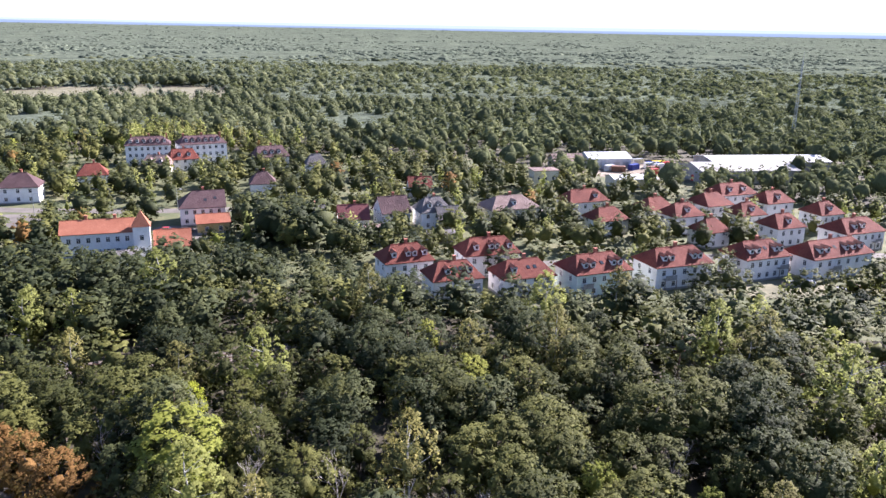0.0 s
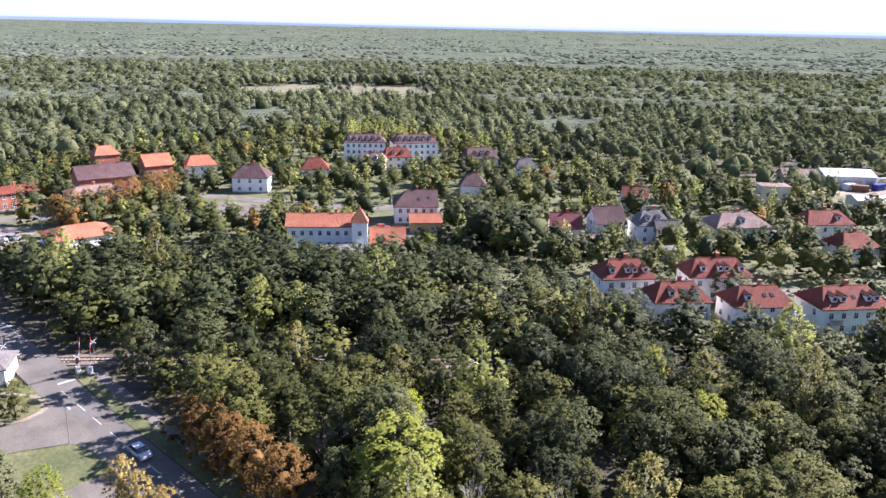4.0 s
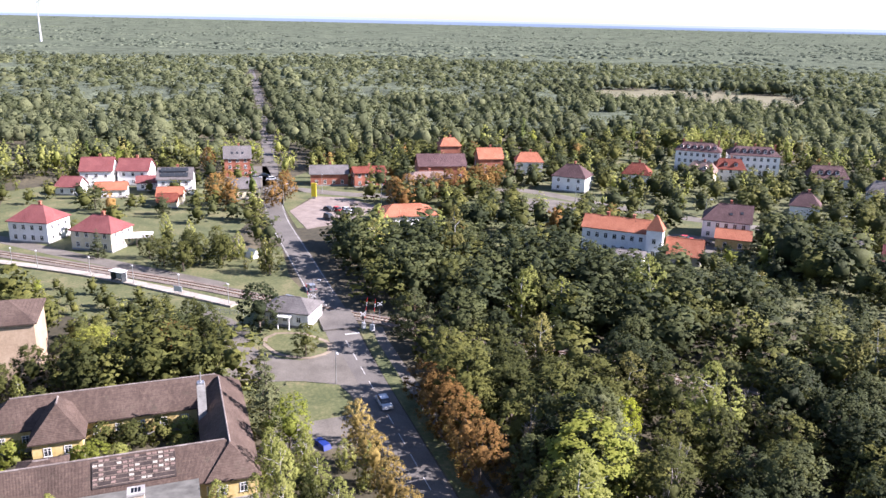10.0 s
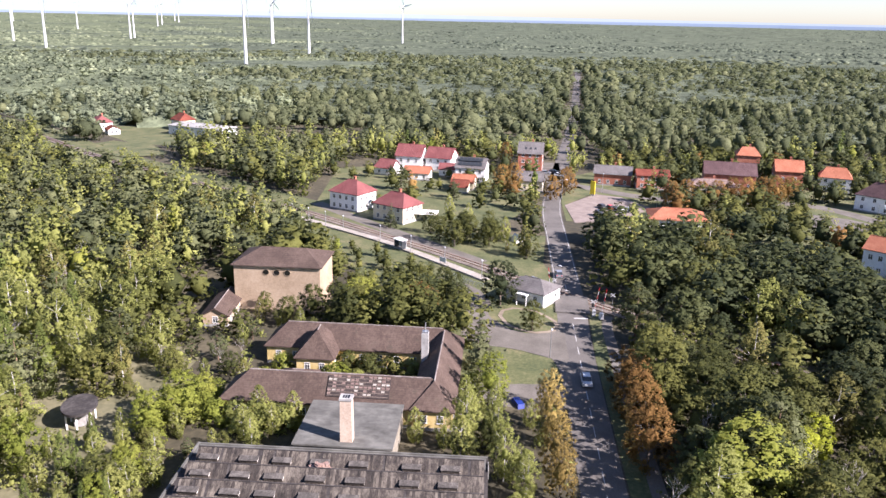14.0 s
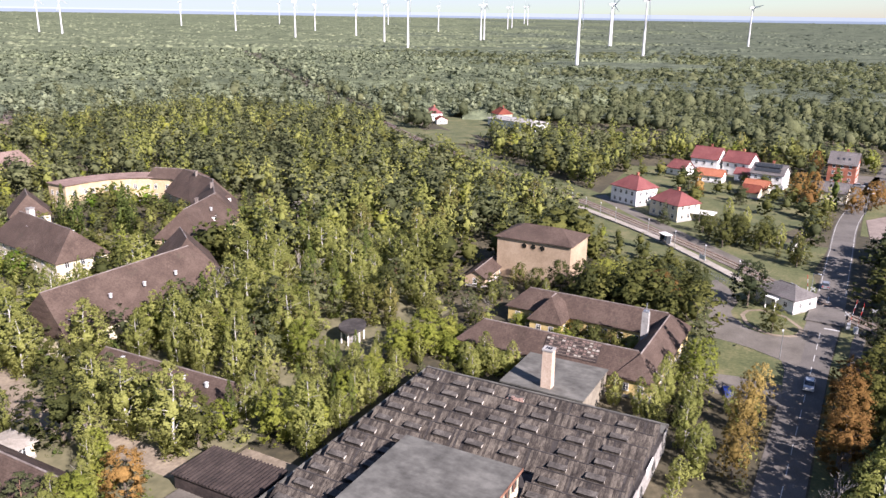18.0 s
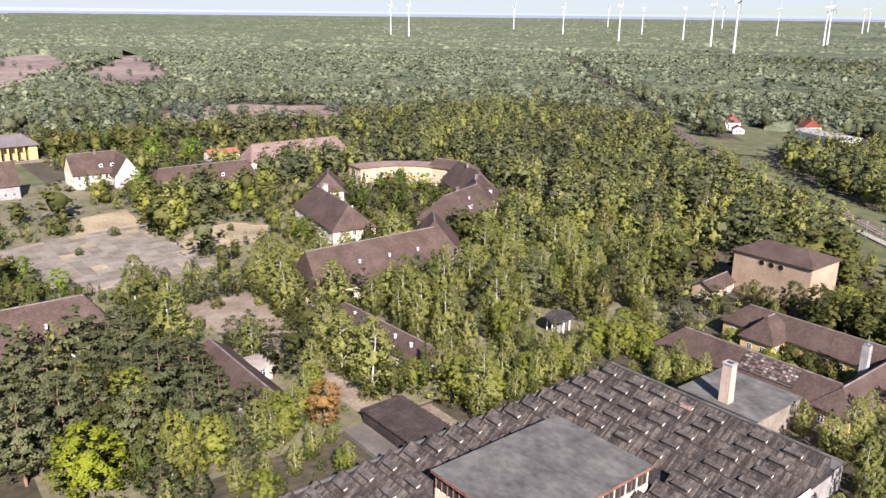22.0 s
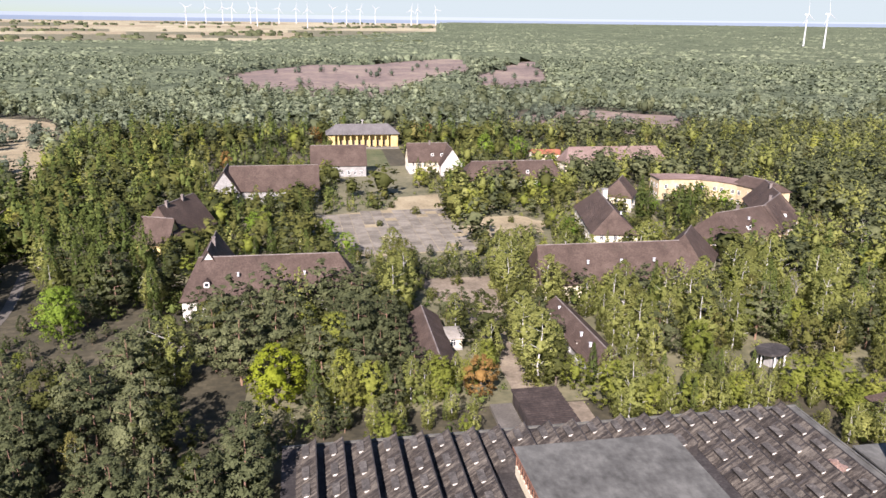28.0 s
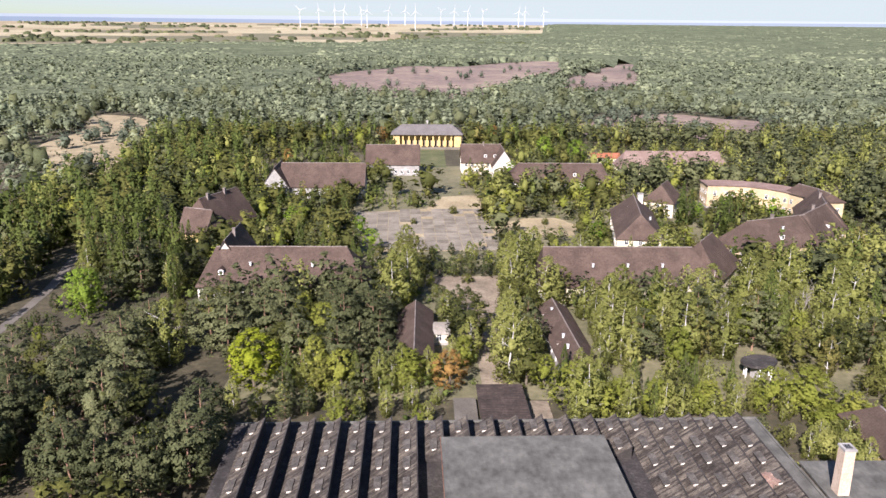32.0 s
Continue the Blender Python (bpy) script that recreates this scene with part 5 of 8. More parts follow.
for k in range(teeth):
    x = X0 - 1.6 - k * PITCH  # low end
    hi = x - PITCH + 0.95
    for ya, yb in ((Y0 + 1.3, RY0 - 0.6), (RY0 - 0.6, RY1 + 0.6), (RY1 + 0.6, Y1 - 0.3)):
        if RX0 - 3.5 < (x + hi) / 2 < RX1 + 1.5 and ya == RY0 - 0.6:
            continue
        v = [(x, ya, 3.95), (hi, ya, 3.95), (hi, ya, ZHI), (x, ya, ZLO), (x, yb, 3.95), (hi, yb, 3.95), (hi, yb, ZHI), (x, yb, ZLO)]
        # a dark strip that draws a line along each tooth's ridge
        part("ridge_strip", Geo().box(hi - 0.05, ya, ZHI - 0.02, hi + 0.11, yb, ZHI + 0.09), FELT_DARK, fac, "dark raised strip along a tooth's ridge")
        t_ = part("roof_tooth", Geo().add(v, [(0, 1, 2, 3), (7, 6, 5, 4), (1, 5, 6, 2), (3, 2, 6, 7), (0, 4, 5, 1), (0, 3, 7, 4)]), FELT_DARK, fac)
        part("tooth_glazing", Geo().box(hi - 0.04, ya + 0.2, 4.15, hi + 0.005, yb - 0.2, ZHI - 0.2), SLOT_BLACK, t_)
        n_ = int((yb - ya) / 0.34)
        for i in range(n_):
            yc = ya + (i + 0.5) * (yb - ya) / n_
            m_ = pose(hi + 0.0, yc, ZHI + 0.01, 0, slope + 1.4 * (rnd.random() - 0.6), 1.4 * (rnd.random() - 0.5))
            if rnd.random() < 0.07:
                continue
            if n_strips < 300 and yc < 4:
                part("roof_strip", strip_mesh[rnd.randrange(6)], (), fac, at=m_)
                n_strips += 1
            else:
                g = Geo().box(0.15 * rnd.random(), -0.16, 0, math.hypot(PITCH - 0.95, ZHI - ZLO) - 0.03, 0.16, 0.03 + 0.05 * rnd.random())
                rest.add([m_ @ Vector(p) for p in g.v], g.f)
        for yc in (ya + 1.8, ya + 6.9, ya + 12.0):
            if yc < yb - 1.2:
                u = 0.5
                hb = part("hatch", hatch_me, (), fac, at=pose(hi + (x - hi) * u, yc + 0.4 * rnd.random(), ZHI + (ZLO - ZHI) * u + 0.05, 0, slope * 0.3, 0))
                part("hatch_pane", lid_me, (), hb)
                part("hatch_lid", top_me, (), hb)
tagged(part("felt_covering", rest, FELT, fac), "many strips of torn roofing felt", kind="stuff")
ra = part("raised_hall", Geo().box(RX0, RY0, 3.9, RX1, RY1, 5.4), CREAM, fac, "raised middle hall")
part("raised_band", Geo().box(RX0 + 0.15, RY0 + 0.15, 5.4, RX1 - 0.15, RY1 - 0.15, 7.7), GLASS, ra, "dusty window band")
part("raised_roof", Geo().box(RX0 - 0.35, RY0 - 0.35, 7.7, RX1 + 0.35, RY1 + 0.35, 7.95), SLAB_ROOF, ra, "flat bleached felt roof")
part("roof_edge", Geo().box(RX1 + 0.36, RY0 - 0.4, 7.6, RX1 + 0.42, RY1 + 0.4, 8.0).box(RX0 - 0.4, RY1 + 0.36, 7.6, RX1 + 0.4, RY1 + 0.42, 8.0), RUST, ra)
for i in range(21):
    x = RX0 + 0.1 + i * (RX1 - RX0 - 0.2) / 20
    for y in (RY0 + 0.08, RY1 - 0.08):
        part("mullion", Geo().box(x - 0.06, y - 0.07, 5.4, x + 0.06, y + 0.07, 7.7), RUST if i % 2 else CREAM, ra)
for i in range(15):
    y = RY0 + 0.1 + i * (RY1 - RY0 - 0.2) / 14
    for x in (RX0 + 0.08, RX1 - 0.08):
        part("mullion", Geo().box(x - 0.07, y - 0.06, 5.4, x + 0.07, y + 0.06, 7.7), RUST, ra)
# low flat roof and brick chimney behind
an = thing("flat_annex", -82.0, 7.8, 0, 0, "low annex with a flat grey felt roof", "annex")
part("wall", Geo().box(-5.8, -6.8, -0.3, 6.6, 6.8, 4.2), CONCRETE, an)
part("roof", Geo().box(-6.0, -7.0, 4.2, 6.9, 7.0, 4.45), SLAB_ROOF, an)
CLEAR.append(("b", -82, 7.8, 0, 8, 8.5))
ch = thing("brick_chimney", -77.0, 8.2, 4.45, 0, "square pale brick chimney on the flat roof", "chimney")
part("shaft", Geo().box(-0.75, -0.85, 0, 0.75, 0.85, 6.3, 0, 0, 0.93), surface("pale brick", (0.38, 0.28, 0.21), (0.50, 0.39, 0.30), (0.58, 0.48, 0.38), 0.3, 4.0), ch)
part("crown", Geo().box(-0.8, -0.9, 6.3, 0.8, 0.9, 6.6), GREYWALL, ch)
for a in (-0.35, 0.0, 0.35):
    # a flat plate on the closed crown; its colour gives the hole's darkness
    part("flue_opening", Geo().box(-0.45, a - 0.13, 6.58, 0.45, a + 0.13, 6.62), DARK, ch)
# broken spot
rub = thing("rubble_heap", -68.3, 6.5, 5.0, 0, "pinkish heap of broken bricks on the roof", "rubble")
rg = Geo()
for k in range(40):
    a, r_ = rnd.random() * 6.28, rnd.random() ** 0.6 * 1.3
    s_ = 0.15 + 0.2 * rnd.random()
    z = 0.9 * (1 - r_ / 1.4) * rnd.random()
    rg.box(r_ * math.cos(a) - s_, r_ * math.sin(a) - s_ * 0.7, z - 0.2, r_ * math.cos(a) + s_, r_ * math.sin(a) + s_ * 0.7, z + s_, 0, rnd.random() * 90)
part("bricks", rg, BROKEN, rub)
# dark shed
sh = thing("dark_shed", -36.3, -20.4, 0, 1.0, "open shed with a black ribbed roof", "shed")
part("roof", Geo().box(-3.9, -6.6, 2.2, 3.9, 6.6, 2.36), SHED_FELT, sh)
for k in range(22):
    part("roof_rib", Geo().box(-3.95, -6.4 + k * 0.6, 2.36, 3.95, -6.2 + k * 0.6, 2.52 + 0.05 * (k % 3)), SHED_FELT, sh)
part("wall", Geo().box(-3.6, -6.3, -0.2, 3.6, 6.3, 2.2), SHED_FELT, sh)
CLEAR.append(("b", -36.3, -20.4, 0, 6, 8.5))
lay("shed_slab", Geo().box(-32.2, -25.5, -0.3, -28.4, -12, 0.6), ASPHALT_OLD, "cracked concrete slab beside the shed", "slab")
lay("shed_yard", Geo().box(-44.5, -25.0, -0.3, -40.5, -12, 0.3), SAND, "brown littered slab beside the shed", "slab")
CLEAR += [("b", -30.3, -19, 0, 2.6, 7), ("b", -42.5, -19, 0, 2.8, 7)]

# ---- trees ----


# lowest and widest measure, their sprays' least and greatest radius, and how tall a spray is
SHAPES = {"oak": (0.13, 0.31, 0.046, 0.086, 0.88), "maple": (0.12, 0.32, 0.046, 0.082, 0.95), "birch": (0.10, 0.205, 0.032, 0.060, 1.45), "poplar": (0.04, 0.125, 0.028, 0.046, 2.0),
          "pine": (0.22, 0.31, 0.042, 0.082, 0.72), "spruce": (0.06, 0.21, 0.036, 0.066, 0.6), "bush": (0.02, 0.52, 0.09, 0.17, 0.85)}
FULL = 84  # sprays for which those radii hold


def girth(kind, u):
    """Half width of a crown at a share of its height, of 1."""
    if kind in ("oak", "maple", "bush"):
        return math.sqrt(max(0.05, 1 - ((u - 0.40) / 0.64) ** 2))
    if kind == "birch":
        return min(1.0, 0.5 + 1.3 * u) * max(0.05, 1 - u ** 3.0) ** 0.7
    if kind == "poplar":
        return min(1.0, 0.5 + 3 * u) * max(0.05, 1 - u ** 2.2) ** 0.8
    if kind == "pine":
        return min(1.0, 0.6 + 1.2 * u) * max(0.06, 1 - u ** 2.4) ** 0.75
    return max(0.05, 1 - u)


def sprays_of(kind, rnd, n):
    """Centres and radii of a crown's sprays, for a tree one metre tall; the most of them lie on its outside."""
    z0, w, r0, r1, flat = SHAPES[kind]
    big = (FULL / n) ** 0.44
    p1, p2, lob = rnd.random() * 6.28, rnd.random() * 6.28, 0.10 + 0.18 * rnd.random()
    lean = (0.05 * (rnd.random() - 0.5), 0.05 * (rnd.random() - 0.5))
    out = []
    for k in range(n):
        u = (k + rnd.random()) / n
        if kind == "spruce":
            u = (round(u * 8 - 0.2) + 0.3 * rnd.random()) / 8.3
        if kind == "pine":
            u = 0.18 * u + 0.82 * (round(u * 5) + 0.5 * rnd.random() - 0.2) / 5.3
        u = min(0.98, max(0.03, u))
        a = k * 2.4 + 0.9 * rnd.random()
        r = (r0 + (r1 - r0) * rnd.random()) * big * (1.0 if kind in ("oak", "maple", "bush") else 1.15 - 0.5 * u)
        e = w * girth(kind, u) * (1 + lob * math.sin(2 * a + p1) + lob * 0.8 * math.sin(3 * a + p2 + 4 * u))
        q = max(0.0, e - r * 0.5) * (0.58 + 0.46 * rnd.random() ** 0.7)
        z = z0 + (1 - z0) * u - r * flat * 0.5
        out.append((q * math.cos(a) + lean[0] * u, q * math.sin(a) + lean[1] * u, z, r))
    return np.array(out)


GOLD = 0.5257, 0.8507
ICO = np.array([(-GOLD[0], GOLD[1], 0), (GOLD[0], GOLD[1], 0), (-GOLD[0], -GOLD[1], 0), (GOLD[0], -GOLD[1], 0), (0, -GOLD[0], GOLD[1]), (0, GOLD[0], GOLD[1]), (0, -GOLD[0], -GOLD[1]), (0, GOLD[0], -GOLD[1]), (GOLD[1], 0, -GOLD[0]), (GOLD[1], 0, GOLD[0]), (-GOLD[1], 0, -GOLD[0]), (-GOLD[1], 0, GOLD[0])])
ICO_F = np.array([(0, 11, 5), (0, 5, 1), (0, 1, 7), (0, 7, 10), (0, 10, 11), (1, 5, 9), (5, 11, 4), (11, 10, 2), (10, 7, 6), (7, 1, 8), (3, 9, 4), (3, 4, 2), (3, 2, 6), (3, 6, 8), (3, 8, 9), (4, 9, 5), (2, 4, 11), (6, 2, 10), (8, 6, 7), (9, 8, 1)])


ICO_TOP = ICO_F[ICO[ICO_F].mean(1)[:, 2] > -0.1]


def unit(a):
    return a / (np.linalg.norm(a, axis=1, keepdims=True) + 1e-6)


def crown_arrays(kind, seed, sprays, n_leaf, size, stuffed=False, heart=0.36):
    """Vertices, triangles and normals of a crown: dense rounded sprays on its outside, each ragged with leaves, round a dark core."""
    rnd = random.Random(seed)
    rg = np.random.RandomState(seed)
    cl = sprays_of(kind, rnd, sprays)
    z0, w, _, _, flat = SHAPES[kind]
    mid = np.array((0, 0, z0 + (1 - z0) * 0.42))
    # leaves
    wgt = cl[:, 3] ** 2
    idx = rg.choice(len(cl), n_leaf, p=wgt / wgt.sum())
    c, r = cl[idx, :3], cl[idx, 3:4]
    away = unit(c - mid)
    d = rg.normal(size=(n_leaf, 3)) + 0.8 * away
    d[:, 2] += 0.35
    d = unit(d)
    p = c + d * r * (1, 1, flat) * (0.62 + 0.5 * rg.rand(n_leaf, 1))
    nr = unit(0.8 * d + 0.35 * away + rg.normal(size=(n_leaf, 3)) * 0.28 + (0, 0, 0.2))
    u = np.cross(nr, rg.normal(size=(n_leaf, 3)))
    if kind in ("birch", "poplar"):
        u[:, 2] -= 0.9
    u = unit(u)
    t = np.cross(nr, u)
    s = size * (0.6 + 0.8 * rg.rand(n_leaf, 1))
    k = 0.6 + 0.3 * rg.rand(n_leaf, 1)
    bend = nr * s * 0.25
    v = np.stack([p - u * s, p + u * s * (0.3 + 0.5 * rg.rand(n_leaf, 1)) - t * s * k - bend, p + u * s * (0.2 + 0.6 * rg.rand(n_leaf, 1)) + t * s * k + bend * rg.rand(n_leaf, 1)], 1).reshape(-1, 3)
    vs, fs = [v], [np.arange(3 * n_leaf).reshape(-1, 3)]
    lie = [np.repeat(unit(0.32 * d + 0.42 * nr + 0.65 * away + (0, 0, 0.12)), 3, axis=0)]
    # twigs and shaded leaves inside each spray
    k0 = 3 * n_leaf
    if stuffed:
        n = len(cl)
        b = ICO[None] * (1 + 0.25 * rg.normal(size=(n, 12, 1))) * (1, 1, flat)
        vs.append((cl[:, None, :3] + b * cl[:, None, 3:4] * (0.46 if kind in ("oak", "maple") else 0.34)).reshape(-1, 3))
        fs.append((ICO_TOP[None] + (k0 + 12 * np.arange(n))[:, None, None]).reshape(-1, 3))
        lie.append(unit((0.4 * unit(b.reshape(-1, 3)).reshape(n, 12, 3) + 0.75 * unit(cl[:, :3] - mid)[:, None]).reshape(-1, 3)))
        k0 += 12 * n
    # the core
    core = ICO * (1 + 0.15 * rg.normal(size=(12, 1)))
    thin = heart if kind in ("oak", "maple", "bush") else heart * 0.6
    vs.append(core * (w * thin, w * thin, (1 - z0) * thin * 0.6) + mid)
    fs.append(ICO_F + k0)
    lie.append(unit(core))
    return np.concatenate(vs), np.concatenate(fs), np.concatenate(lie)


def quad_mesh(name, v, f, mat, tint=None, lie=None):
    me = bpy.data.meshes.new(name)
    me.vertices.add(len(v))
    me.vertices.foreach_set("co", np.ascontiguousarray(v, dtype=np.float32).ravel())
    me.loops.add(f.size)
    me.loops.foreach_set("vertex_index", np.ascontiguousarray(f, dtype=np.int32).ravel())
    me.polygons.add(len(f))
    me.polygons.foreach_set("loop_start", np.arange(0, f.size, f.shape[1], dtype=np.int32))
    me.polygons.foreach_set("use_smooth", np.ones(len(f), dtype=bool))
    me.update(calc_edges=True)
    me.materials.append(mat)
    if tint is not None:
        at = me.attributes.new("tint", "FLOAT", "FACE")
        at.data.foreach_set("value", np.ascontiguousarray(tint, dtype=np.float32))
    if lie is not None:
        at = me.attributes.new("custom_normal", "FLOAT_VECTOR", "POINT")
        at.data.foreach_set("vector", np.ascontiguousarray(lie, dtype=np.float32).ravel())
    return me


def trunk_geo(kind, seed):
    """A tapered trunk with limbs, for a tree one metre tall."""
    rnd = random.Random(seed + 50)
    g = Geo()
    top = {"oak": 0.72, "maple": 0.7, "birch": 0.92, "poplar": 0.85, "pine": 0.93, "spruce": 0.93}[kind]
    r = {"oak": 0.022, "maple": 0.02, "birch": 0.010, "poplar": 0.016, "pine": 0.014, "spruce": 0.014}[kind]
    p = Vector((0, 0, -0.02))
    n = 4
    for k in range(n):
        q = Vector((0.03 * (rnd.random() - 0.5), 0.03 * (rnd.random() - 0.5), top * (k + 1) / n))
        g.tube(p, q, r * (1 - 0.8 * k / n), r * (1 - 0.8 * (k + 1) / n), 6, caps=False)
        if k > 0:
            for j in range(2):
                a = rnd.random() * 6.28
                ln = 0.10 + 0.10 * rnd.random()
                e_ = p + Vector((ln * math.cos(a), ln * math.sin(a), ln * (0.2 if kind == "pine" else 0.8)))
                g.tube(p, e_, r * 0.45 * (1 - 0.5 * k / n), r * 0.12, 4, caps=False)
        p = q
    return g


def bare_geo(seed):
    """A leafless tree, forked again and again, for one metre of height."""
    rnd = random.Random(seed)
    g = Geo()

    def grow(p, d, ln, r, depth):
        q = p + d * ln
        g.tube(p, q, r, r * 0.62, 5 if depth < 2 else 3, caps=False)
        if depth >= 4:
            return
        for k in range(3 if depth else 4):
            t = Vector((rnd.gauss(0, 1), rnd.gauss(0, 1), rnd.gauss(0.45, 0.5))).normalized()
            grow(p + d * ln * (0.55 + 0.45 * rnd.random()), (d * 0.95 + t * 0.62).normalized(), ln * (0.5 + 0.2 * rnd.random()), r * 0.5, depth + 1)

    grow(Vector((0, 0, -0.02)), Vector((0.03, 0.02, 1)).normalized(), 0.36, 0.0115, 0)
    return g


KINDS = {
    "oak": ("oak_tree", "oak", LEAF_OAK, BARK, "broad green broadleaf tree in dense woodland", 2200, 0.015),
    "alder": ("alder_tree", "oak", LEAF_ALDER, BARK, "dark green broadleaf tree in a dense wood", 2200, 0.015),
    "birch": ("birch_tree", "birch", LEAF_BIRCH, BARK_PALE, "slender pale green birch with hanging sprays", 2600, 0.0134),
    "pine": ("pine_tree", "pine", LEAF_PINE, BARK_PINE, "grey-green Scots pine with a bare reddish trunk", 2700, 0.0162),
    "poplar": ("poplar_tree", "poplar", LEAF_POPLAR, BARK, "narrow upright green poplar tree", 2300, 0.0125),
    "maple": ("maple_tree", "maple", LEAF_ORANGE, BARK, "rust-orange autumn maple beside the road", 2600, 0.0138),
    "tan": ("maple_tree", "maple", LEAF_TAN, BARK, "tan-yellow autumn maple beside the road", 2300, 0.0132),
    "ochre": ("thinning_tree", "birch", LEAF_OCHRE, BARK_PALE, "olive-brown birch losing its leaves", 2400, 0.0128),
    "lime": ("lime_tree", "oak", LEAF_LIME, BARK, "bright yellow-green broadleaf tree", 2600, 0.0142),
    "green": ("chestnut_tree", "oak", LEAF_GREEN, BARK, "round bright green broadleaf tree", 2600, 0.0142),
    "yellow": ("yellow_tree", "oak", LEAF_YELLOW, BARK, "bright yellow broadleaf tree", 2600, 0.0142),
    "spruce": ("spruce_tree", "spruce", LEAF_PINE, BARK, "dark green conical spruce tree", 2000, 0.013),
}
PROTO, PROTO_MID, LOW, LOWER, LOWEST, LEAST = {}, {}, {}, {}, {}, {}
for kind, (nm, shape, leaf, bark, lb, nl, sz) in KINDS.items():
    PROTO[kind] = []
    for k in range(7 if kind in ("oak", "birch", "pine") else 4):
        v, f, lie = crown_arrays(shape, 100 * len(PROTO) + k, 110, nl, sz, True)
        tr_me = trunk_geo(shape, k).mesh("trunk", bark)
        PROTO[kind].append((quad_mesh("crown", v, f, leaf, None, lie), tr_me))
        v, f, lie = crown_arrays(shape, 700 * len(PROTO) + k, 70, int(nl * 0.52), sz * 1.38, True)
        PROTO_MID.setdefault(kind, []).append((quad_mesh("crown", v, f, leaf, None, lie), tr_me))
    LOW[kind] = [crown_arrays(shape, 900 * len(PROTO) + k, 30, 230, sz * 2.2, True) for k in range(4)]
    LOWER[kind] = [crown_arrays(shape, 500 * len(PROTO) + k, 16, 100, sz * 3.0, True, 0.6) for k in range(4)]
    LOWEST[kind] = [crown_arrays(shape, 400 * len(PROTO) + k, 12, 70, sz * 3.6, False, 0.66) for k in range(4)]
    LEAST[kind] = [crown_arrays(shape, 300 * len(PROTO) + k, 8, 24, sz * 5.4, False, 0.7) for k in range(4)]
BARE = [bare_geo(k).mesh("bare_tree", BARK_GREY) for k in range(4)]
COUNT = {}


def tree(kind, x, y, h, rnd, wide=1.0, label="", mid=False):
    nm, shape, leaf, bark, lb, nl, sz = KINDS[kind]
    root = thing(nm, x, y, 0, rnd.random() * 360, label or lb, "tree", "trees of the woods")
    root.scale = (h * wide, h * wide, h)
    pick = (PROTO_MID if mid else PROTO)[kind]
    cr, tr = pick[rnd.randrange(len(pick))]
    part("trunk", tr, (), root)
    part("crown", cr, (), root)
    COUNT[kind] = COUNT.get(kind, 0) + 1
    return root


def bare_tree(x, y, h, rnd):
    ob = part("bare_tree", BARE[rnd.randrange(4)], ())
    ob.matrix_basis = pose(x, y, 0, 0, 0, rnd.random() * 360) @ Matrix.Scale(h, 4)
    return tagged(ob, "leafless pale dead tree among green ones", "tree", "dead trees")


def inside(poly, x, y):
    """Which of the points lie in a polygon."""
    c = np.zeros(len(x), bool)
    p = np.array(poly)
    for (x1, y1), (x2, y2) in zip(p, np.roll(p, -1, 0)):
        k = (y1 > y) != (y2 > y)
        c ^= k & (x < (x2 - x1) * (y - y1) / (y2 - y1 + 1e-12) + x1)
    return c


def blocked(x, y, pad=0.0):
    c = np.zeros(len(x), bool)
    for q in CLEAR:
        if q[0] == "p":
            c |= inside(q[1], x, y)
        elif q[0] == "b":
            _, bx_, by_, yaw, a, b = q
            cs, sn = math.cos(radians(yaw)), math.sin(radians(yaw))
            dx, dy = x - bx_, y - by_
            c |= (abs(cs * dx + sn * dy) < a + pad) & (abs(-sn * dx + cs * dy) < b + pad)
        else:
            for (x1, y1), (x2, y2) in zip(q[1], q[1][1:]):
                ex, ey = x2 - x1, y2 - y1
                t = np.clip(((x - x1) * ex + (y - y1) * ey) / (ex * ex + ey * ey + 1e-9), 0, 1)
                c |= np.hypot(x - x1 - t * ex, y - y1 - t * ey) < q[2] + pad
    return c


def scatter(x0, x1, y0, y1, step, seed, ok=None, pad=0.0):
    """Jittered grid points over a box, without those on cleared ground."""
    rg = np.random.RandomState(seed)
    gx, gy = np.meshgrid(np.arange(x0, x1, step), np.arange(y0, y1, step))
    x, y = gx.ravel() + rg.uniform(-0.45, 0.45, gx.size) * step, gy.ravel() + rg.uniform(-0.45, 0.45, gx.size) * step
    k = ~blocked(x, y, pad)
    if ok is not None:
        k &= ok(x, y)
    return x[k], y[k]


